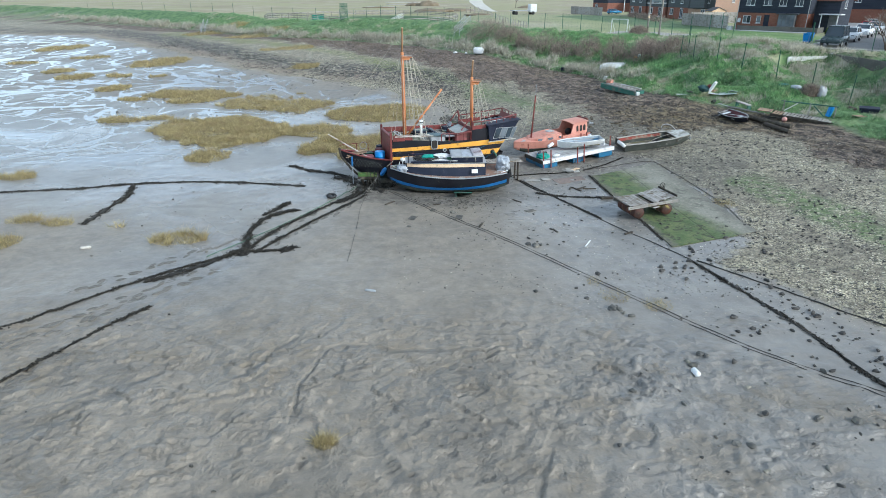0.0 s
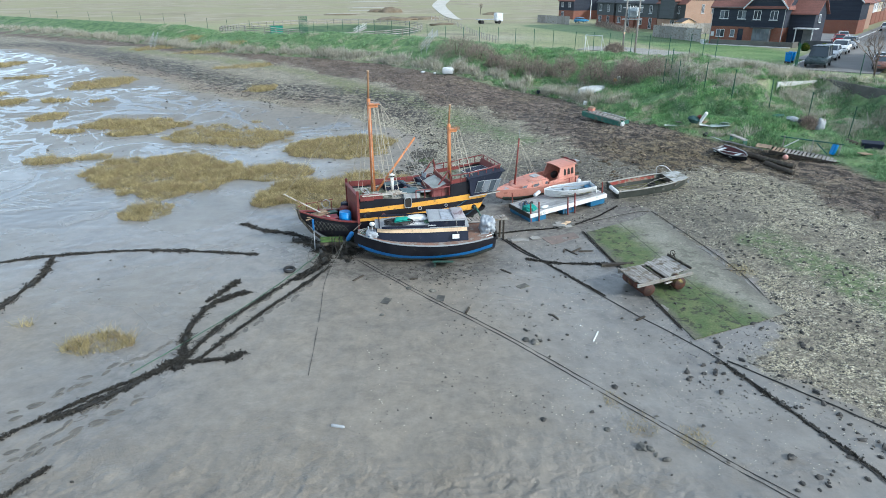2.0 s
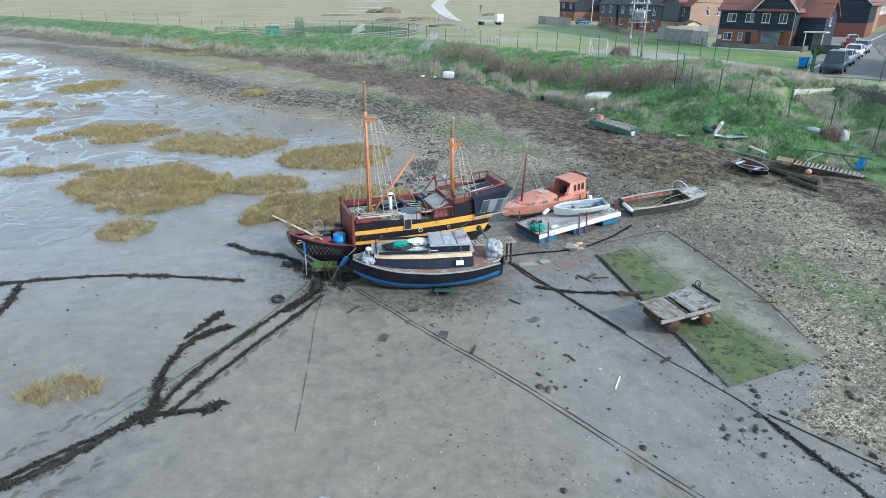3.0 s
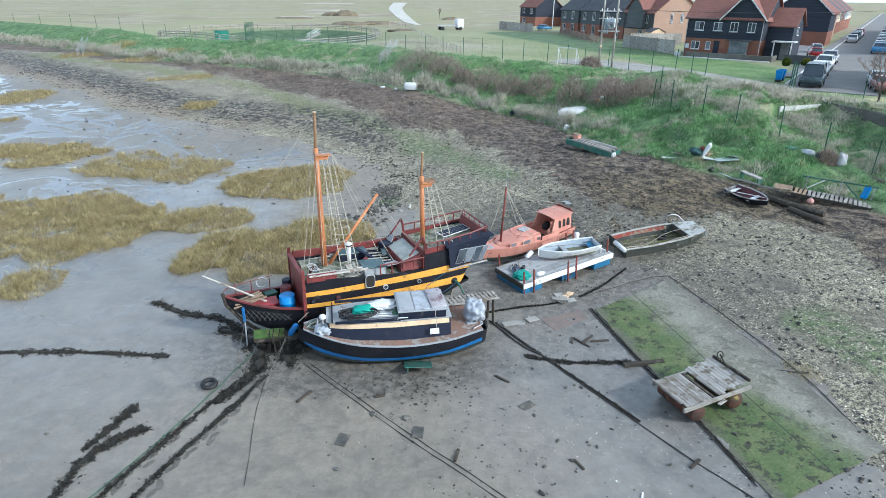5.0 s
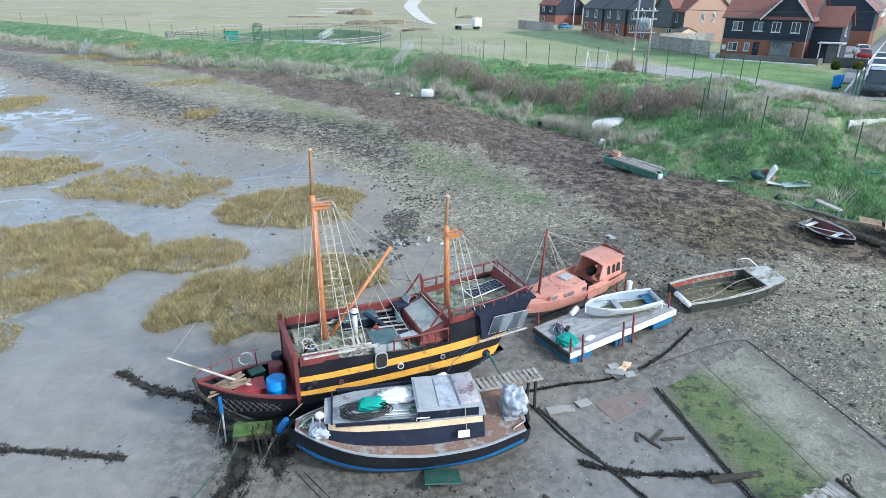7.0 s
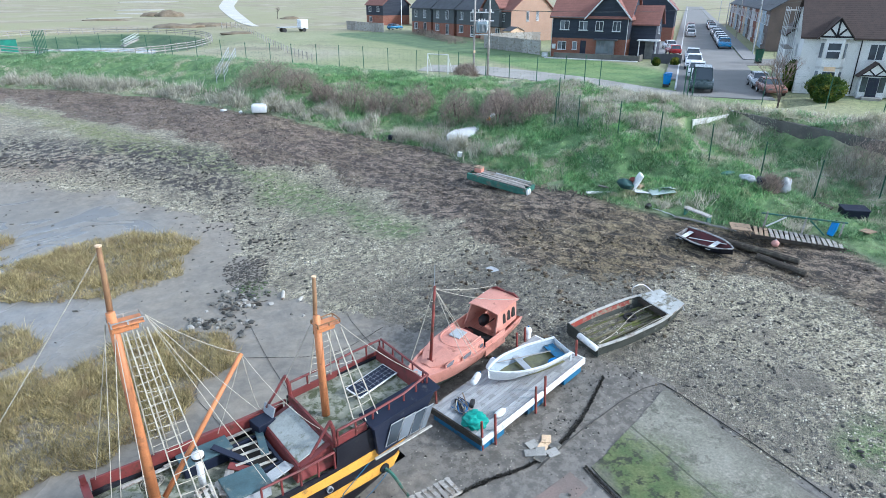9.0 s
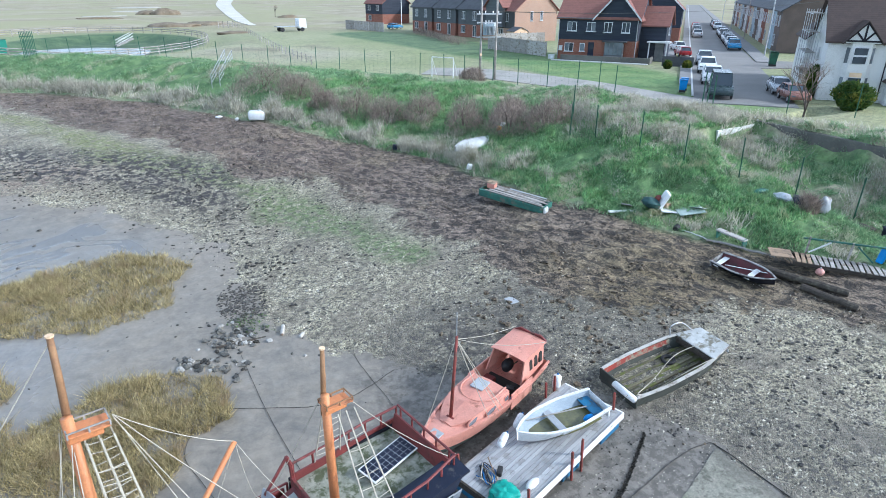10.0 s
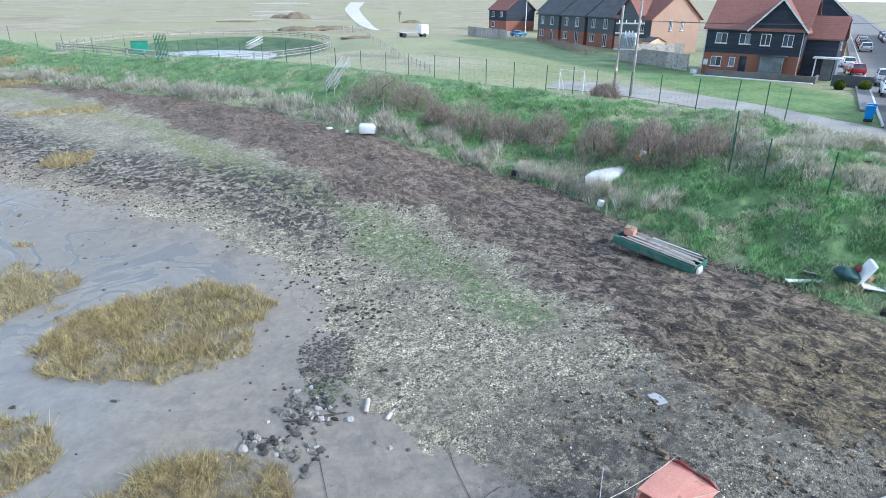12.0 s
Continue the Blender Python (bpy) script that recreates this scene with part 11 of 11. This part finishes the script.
    part("rear_wall", walled(prism(8.0, 10.0, 0, E - 0.4, 3.4, "y", -0.6, 11.0)), M_RENDER, h, "white rendered rear wing")
    part("rear_roof", roof_slopes(8.0, 10.0, E - 0.4, 3.4, "y", -0.6, 11.0), M_TILEBROWN, h)
    part("chimney", boxes(((3.2, 5.5, E + R + 0.5), (1.0, 0.8, 2.0), (0, 0, 0), 0.04)), M_RENDER, h)
    part("downpipe", tube(bmesh.new(), [(5.0, -0.08, 0.2), (5.0, -0.08, 5.5)], 0.05, 6), M_BLACK, h)
    window(h, 0, 5.0, 3.4, 0.8, 1.2, "y", -1)


tudor()
# scaffolding against its side wall
t = thing("scaffold", TUDOR, "steel pole scaffold against the white house", "scaffold")
for x in (-1.4, -0.4):
    for y in (4.3, 6.3, 8.3, 10.3):
        part("standard", tube(bmesh.new(), [(x, y, 0), (x, y, 8.2)], 0.035, 5), M_STEEL, t)
for z in (2.0, 4.0, 6.0, 7.8):
    for x in (-1.4, -0.4):
        part("ledger", tube(bmesh.new(), [(x, 4.0, z), (x, 10.8, z)], 0.035, 5), M_STEEL, t)
    part("boarding", boxes(((-0.9, 7.3, z + 0.05), (0.9, 6.4, 0.05))), M_WOODGREY, t)
# shrub, palm-like bush and bare tree before it
def shrub(x, y, rx, h, seed, label):
    rr = np.random.default_rng(seed)
    t = thing("shrub", pose(x, y, gz(x, y) - 0.1), label, "shrub")
    part("trunk", tube(bmesh.new(), [(0, 0, 0), (0.1, 0, h * 0.6)], 0.12, 6, 0.04), M_BARK, t)
    n = 6000
    u = rr.normal(0, 1, (n, 3))
    u /= np.linalg.norm(u, axis=1)[:, None]
    r = rr.uniform(0.4, 1.0, n) ** 0.4
    lump = 0.75 + 0.5 * value_noise(u[:, 0] * 2.5 + seed, u[:, 1] * 2.5 + 2 * u[:, 2], seed)
    tri = blades(u[:, 0] * r * rx * lump, u[:, 1] * r * rx * lump, h * 0.5 + u[:, 2] * r * h * 0.5 * lump, rr.uniform(0.05, 0.2, n), rr.uniform(0.08, 0.2, n), 1.5, rr)
    ob = new("crown", triangles("crown", tri, M_LEAF))
    ob.parent = t
    tagged(ob, kind="stuff")


shrub(43.6, 55.0, 1.2, 2.1, 3, "rounded yellow-green evergreen shrub before the white house")
shrub(46.2, 60.4, 0.6, 2.4, 4, "dark green palm-like shrub beside the white house")
shrub(48.2, 80.3, 0.38, 0.9, 5, "small green shrub on the drive")
shrub(50.0, 79.3, 0.42, 1.0, 6, "small green shrub on the drive")


def bare_tree(x, y, h, seed, label, spread=0.55, depth=6):
    rr = random.Random(seed)
    t = thing("tree", pose(x, y, gz(x, y) - 0.1), label, "tree", "bare trees")
    limbs, twigs = bmesh.new(), bmesh.new()

    def grow(p, d, L, r, k):
        q = p + d * L
        tube(limbs if k < 3 else twigs, [p, p.lerp(q, 0.5) + Vector((rr.uniform(-1, 1), rr.uniform(-1, 1), 0)) * L * 0.05, q], r, 5 if k < 3 else 3, r * 0.7)
        if k < depth:
            for _ in range(3 if k < 4 else 2):
                nd = (d + Vector((rr.uniform(-1, 1), rr.uniform(-1, 1), rr.uniform(-0.3, 0.6))) * spread * 1.2).normalized()
                grow(q, nd, L * rr.uniform(0.6, 0.82), r * 0.62, k + 1)
    grow(Vector((0, 0, 0)), Vector((0.05, 0, 1)), h * 0.27, 0.10, 0)
    part("trunk", limbs, M_BARK, t)
    part("twig_crown", twigs, M_TWIG, t)


bare_tree(38.4, 54.4, 6.0, 2, "bare winter tree with a brown twiggy crown behind the wall", 0.6, 6)
bare_tree(23.0, 232.0, 5.0, 5, "far bare bush on the field", 0.6, 4)

# ---- poles with the transformer ----


def h_pole():
    z = 4.75
    t = thing("utility_pole", pose(24.62, 78.15, z), "pair of tarred wooden utility poles carrying a grey transformer", "utility pole")
    part("pole", tube(bmesh.new(), [(0, 0, 0), (0.02, 0, 7.3)], 0.12, 9, 0.09), M_POLE, t, "", True)
    part("pole", tube(bmesh.new(), [(1.42, -0.26, 0), (1.44, -0.26, 7.7)], 0.12, 9, 0.09), M_POLE, t, "", True)
    for zz in (5.95, 3.95, 5.2):
        part("cross_arm", boxes(((0.72, -0.13, zz), (2.3, 0.1, 0.12), (0, 0, -10.4), 0.01)), M_STEEL, t)
    tr = part("transformer", boxes(((0.7, -0.13, 4.62), (0.95, 0.62, 1.0), (0, 0, -10.4), 0.05)), mat("grey_blue_steel", (0.27, 0.34, 0.38), (0.22, 0.28, 0.32), 0.5), t, "grey-blue transformer")
    for k in range(7):
        part("fin", boxes(((0.34 + 0.12 * k, -0.5 - 0.02 * k, 4.55), (0.03, 0.14, 0.75), (0, 0, -10.4))), M_GREYW, tr)
    for k in range(3):
        part("insulator", tube(bmesh.new(), [(0.4 + 0.3 * k, -0.13, 5.1), (0.4 + 0.3 * k, -0.13, 5.4)], 0.05, 7), M_WHITE, tr)
    for x in (-0.25, 0.35, 1.1, 1.65):
        part("insulator", tube(bmesh.new(), [(x, -0.13, 6.0), (x, -0.13, 6.22)], 0.05, 7), M_WHITE, t)
    part("isolator", boxes(((1.25, -0.2, 4.75), (0.16, 0.2, 0.85), (0, 0, 0), 0.02)), M_WHITE, t)
    part("warning_plate", boxes(((0.0, -0.13, 2.4), (0.2, 0.02, 0.24))), M_TAN, t)
    for k in range(3):
        a = (-0.2 + 0.9 * k, -0.13, 6.2)
        part("wire", tube(bmesh.new(), sag(a, (a[0] + 60, a[1] + 10 + k, 7.5), 0.9, 14), 0.012, 3), M_CABLE, t)


h_pole()
for px, py, hh in ((47.5, 178.0, 9.0),):
    t = thing("street_lamp", pose(px, py, 4.87), "grey street lamp among the far houses", "street lamp")
    part("pole", tube(bmesh.new(), [(0, 0, 0), (0, 0, hh)], 0.09, 6), M_WHITE, t)
    part("lantern", boxes(((0.4, 0, hh), (0.9, 0.25, 0.12), (0, 0, 0), 0.03)), M_GREYW, t)
for a in (6, 40, 78, 120):
    px, py = street(a, 9.0)
    t = thing("street_lamp", pose(px, py, 4.87, 0, 0, STREET_ANG + 90), "slim grey street lamp beside the pavement", "street lamp", "street lamps")
    part("pole", tube(bmesh.new(), [(0, 0, 0), (0, 0, 7.0)], 0.08, 6), M_POLE if a == 40 else M_GREYW, t)
    part("lantern", boxes(((0.5, 0, 7.0), (0.9, 0.22, 0.12), (0, 0, 0), 0.03)), M_GREYW, t)

# football goals left on the field
t = thing("goal_frame", pose(20.9, 81.2, 4.87, 0, 0, -42), "white metal goal frame behind the fence", "goal")
for x in (0, 2.2):
    part("upright", tube(bmesh.new(), [(x, 0, 0), (x, 0, 1.9)], 0.05, 6), M_WHITE, t)
    part("stay", tube(bmesh.new(), [(x, 0, 1.9), (x, 1.2, 0.1)], 0.03, 5), M_WHITE, t)
part("crossbar", tube(bmesh.new(), [(0, 0, 1.9), (2.2, 0, 1.9)], 0.05, 6), M_WHITE, t)

# ---- vehicles ----


def car(m, material, label, van=False, L=4.1):
    t = thing("van" if van else "car", m, label, "van" if van else "car", "parked cars")
    w = 0.88
    top = 1.9 if van else 1.46
    prof = [(-L / 2, 0.35), (-L / 2, 0.8), (-L / 2 + 0.12, 0.95), (L / 2 - 1.15, 0.98), (L / 2 - 0.15, 0.78), (L / 2, 0.6), (L / 2, 0.35)]
    rings = [[(x, y, z) for x, z in prof] for y in (-w + 0.06, -w, w, w - 0.06)]
    rings[0] = [(x * 0.985, -w + 0.0, z * 0.99) for x, z in prof]
    rings = [[(x * 0.97, -w, 0.3 + (z - 0.3) * 0.97) for x, z in prof], [(x, -w + 0.08, z) for x, z in prof], [(x, w - 0.08, z) for x, z in prof], [(x * 0.97, w, 0.3 + (z - 0.3) * 0.97) for x, z in prof]]
    part("body", loft(bmesh.new(), rings), material, t, "", True)
    xa, xb, ra, rb = -L / 2 + 0.1, L / 2 - 1.1, -L / 2 + (0.15 if van else 0.65), L / 2 - (1.4 if van else 1.85)
    glass = bmesh.new()
    loft(glass, [[(xa, -w + 0.1, 0.93), (xb, -w + 0.1, 0.95), (xb, w - 0.1, 0.95), (xa, w - 0.1, 0.93)], [(ra, -w + 0.22, top - 0.05), (rb, -w + 0.22, top - 0.05), (rb, w - 0.22, top - 0.05), (ra, w - 0.22, top - 0.05)]])
    part("window_band", glass, M_GLASS, t)
    part("car_roof", boxes((((ra + rb) / 2, 0, top - 0.03), (rb - ra + 0.1, 2 * w - 0.42, 0.07), (0, 0, 0), 0.03)), material, t)
    for sg in (-1, 1):
        for xx0, xx1 in ((xa, ra), (xb, rb), ((xa + xb) / 2, (ra + rb) / 2)):
            part("pillar", tube(bmesh.new(), [(xx0, sg * (w - 0.1), 0.93), (xx1, sg * (w - 0.22), top - 0.03)], 0.035, 4), material, t)
        for xx in (-L / 2 + 0.75, L / 2 - 0.8):
            wl2 = part("wheel", tube(bmesh.new(), [(xx, sg * (w - 0.14), 0.31), (xx, sg * (w + 0.02), 0.31)], 0.31, 14), M_RUBBER, t)
            part("hub", tube(bmesh.new(), [(xx, sg * (w - 0.0), 0.31), (xx, sg * (w + 0.03), 0.31)], 0.19, 10), M_STEEL, wl2)
        part("headlight", boxes(((L / 2 - 0.1, sg * 0.62, 0.66), (0.16, 0.3, 0.14), (0, 0, 0), 0.03)), M_GLASSPALE, t)
        part("tail_light", boxes(((-L / 2 + 0.03, sg * 0.68, 0.78), (0.08, 0.2, 0.2), (0, 0, 0), 0.02)), M_RED, t)
    return t


def paint(name, c, metal=0.0):
    return mat(name, c, tuple(k * 0.9 for k in c), 0.28, 0.5, 3, 0.0, metal)


P_WHITE, P_SILVER, P_RED, P_BLUE, P_DKGREY, P_BROWN = paint("white_car_paint", (0.75, 0.76, 0.77)), paint("silver_car_paint", (0.42, 0.44, 0.46), 0.4), paint("red_car_paint", (0.38, 0.025, 0.03)), paint("blue_car_paint", (0.04, 0.22, 0.42)), paint("dark_car_paint", (0.035, 0.055, 0.06)), paint("brown_car_paint", (0.25, 0.12, 0.09))
for a, ac, p, lab, van in ((-32.5, 1.9, P_DKGREY, "dark green-grey van parked at the kerb", True), (-24.0, 1.6, P_WHITE, "white car parked at the kerb", False), (-15.0, 1.4, P_WHITE, "white car parked at the kerb", False), (-6.8, 1.3, P_SILVER, "silver car parked at the kerb", False)):
    px, py = street(a, ac)
    car(plan(px, py, STREET_ANG + 180, 4.95), p, lab, van)
cols = (P_BLUE, P_WHITE, P_SILVER, P_WHITE, P_DKGREY, P_WHITE, P_SILVER, P_WHITE, P_BROWN, P_WHITE, P_DKGREY)
for k, p in enumerate(cols):
    a = 16.5 + 6.2 * k + (14 if k > 6 else 0)
    px, py = street(a, 5.9)
    car(plan(px, py, STREET_ANG + 180, 4.95), p, ("blue", "white", "silver", "white", "dark grey", "white", "silver", "white", "brown", "white", "dark grey")[k] + " car parked along the terraces")
for k in range(5):
    px, py = street(44 + 7.5 * k, 1.2)
    car(plan(px, py, STREET_ANG, 4.95), (P_WHITE, P_DKGREY, P_SILVER, P_WHITE, P_RED)[k], ("white", "dark grey", "silver", "white", "red")[k] + " car parked before the far houses")
for px, py, ang, p, lab in ((59.4, 91.0, 62, P_RED, "red car standing on the drive"), (65.0, 98.6, 62, P_WHITE, "white car standing on the drive"), (44.9, 62.4, STREET_ANG + 185, P_SILVER, "pale blue car at the street corner"), (42.6, 59.0, STREET_ANG + 190, P_BROWN, "faded brown car behind the bare tree"), (40.5, 160.0, 20, P_BLUE, "dark blue car before the far houses")):
    car(plan(px, py, ang, 4.95) @ Matrix.Scale(0.84, 4), p, lab)
t = thing("truck", plan(17.6, 158.6, 15, 4.85), "white flatbed truck standing on the field", "truck")
part("cab", boxes(((2.6, 0, 1.5), (1.7, 2.0, 1.9), (0, 0, 0), 0.15)), P_WHITE, t)
part("windscreen", boxes(((3.42, 0, 1.95), (0.08, 1.8, 0.75), (0, 8, 0), 0.02)), M_GLASS, t)
part("flatbed", boxes(((-0.6, 0, 0.95), (4.4, 2.0, 0.16), (0, 0, 0), 0.02)), M_GREYW, t)
for xx in (-1.8, 2.5):
    for sg in (-1, 1):
        part("wheel", tube(bmesh.new(), [(xx, sg * 0.75, 0.42), (xx, sg * 1.0, 0.42)], 0.42, 14), M_RUBBER, t)
for i, (a, ac, mt, lab) in enumerate(((-31.5, -0.9, M_BARREL, "blue wheelie bin at the kerb"), (-30.4, -0.8, M_BARREL, "blue wheelie bin at the kerb"), (-6.0, 8.6, M_DKGREEN, "dark green bin store at the corner"))):
    px, py = street(a, ac)
    t = thing("wheelie_bin", plan(px, py, STREET_ANG + 90, 4.97), lab, "bin", "bins")
    k = 1.0 if i < 2 else 1.5
    part("tub", loft(bmesh.new(), [[(-0.22 * k, -0.26 * k, 0.06), (0.22 * k, -0.26 * k, 0.06), (0.22 * k, 0.26 * k, 0.06), (-0.22 * k, 0.26 * k, 0.06)], [(-0.29 * k, -0.34 * k, 0.98 * k), (0.29 * k, -0.34 * k, 0.98 * k), (0.29 * k, 0.34 * k, 0.98 * k), (-0.29 * k, 0.34 * k, 0.98 * k)]]), mt, t)
    part("lid", boxes(((0, 0.02, 1.02 * k), (0.62 * k, 0.74 * k, 0.07), (4, 0, 0), 0.02)), mt, t)
    part("wheel", tube(bmesh.new(), [(-0.26 * k, 0.28 * k, 0.1), (0.26 * k, 0.28 * k, 0.1)], 0.1, 8), M_RUBBER, t)
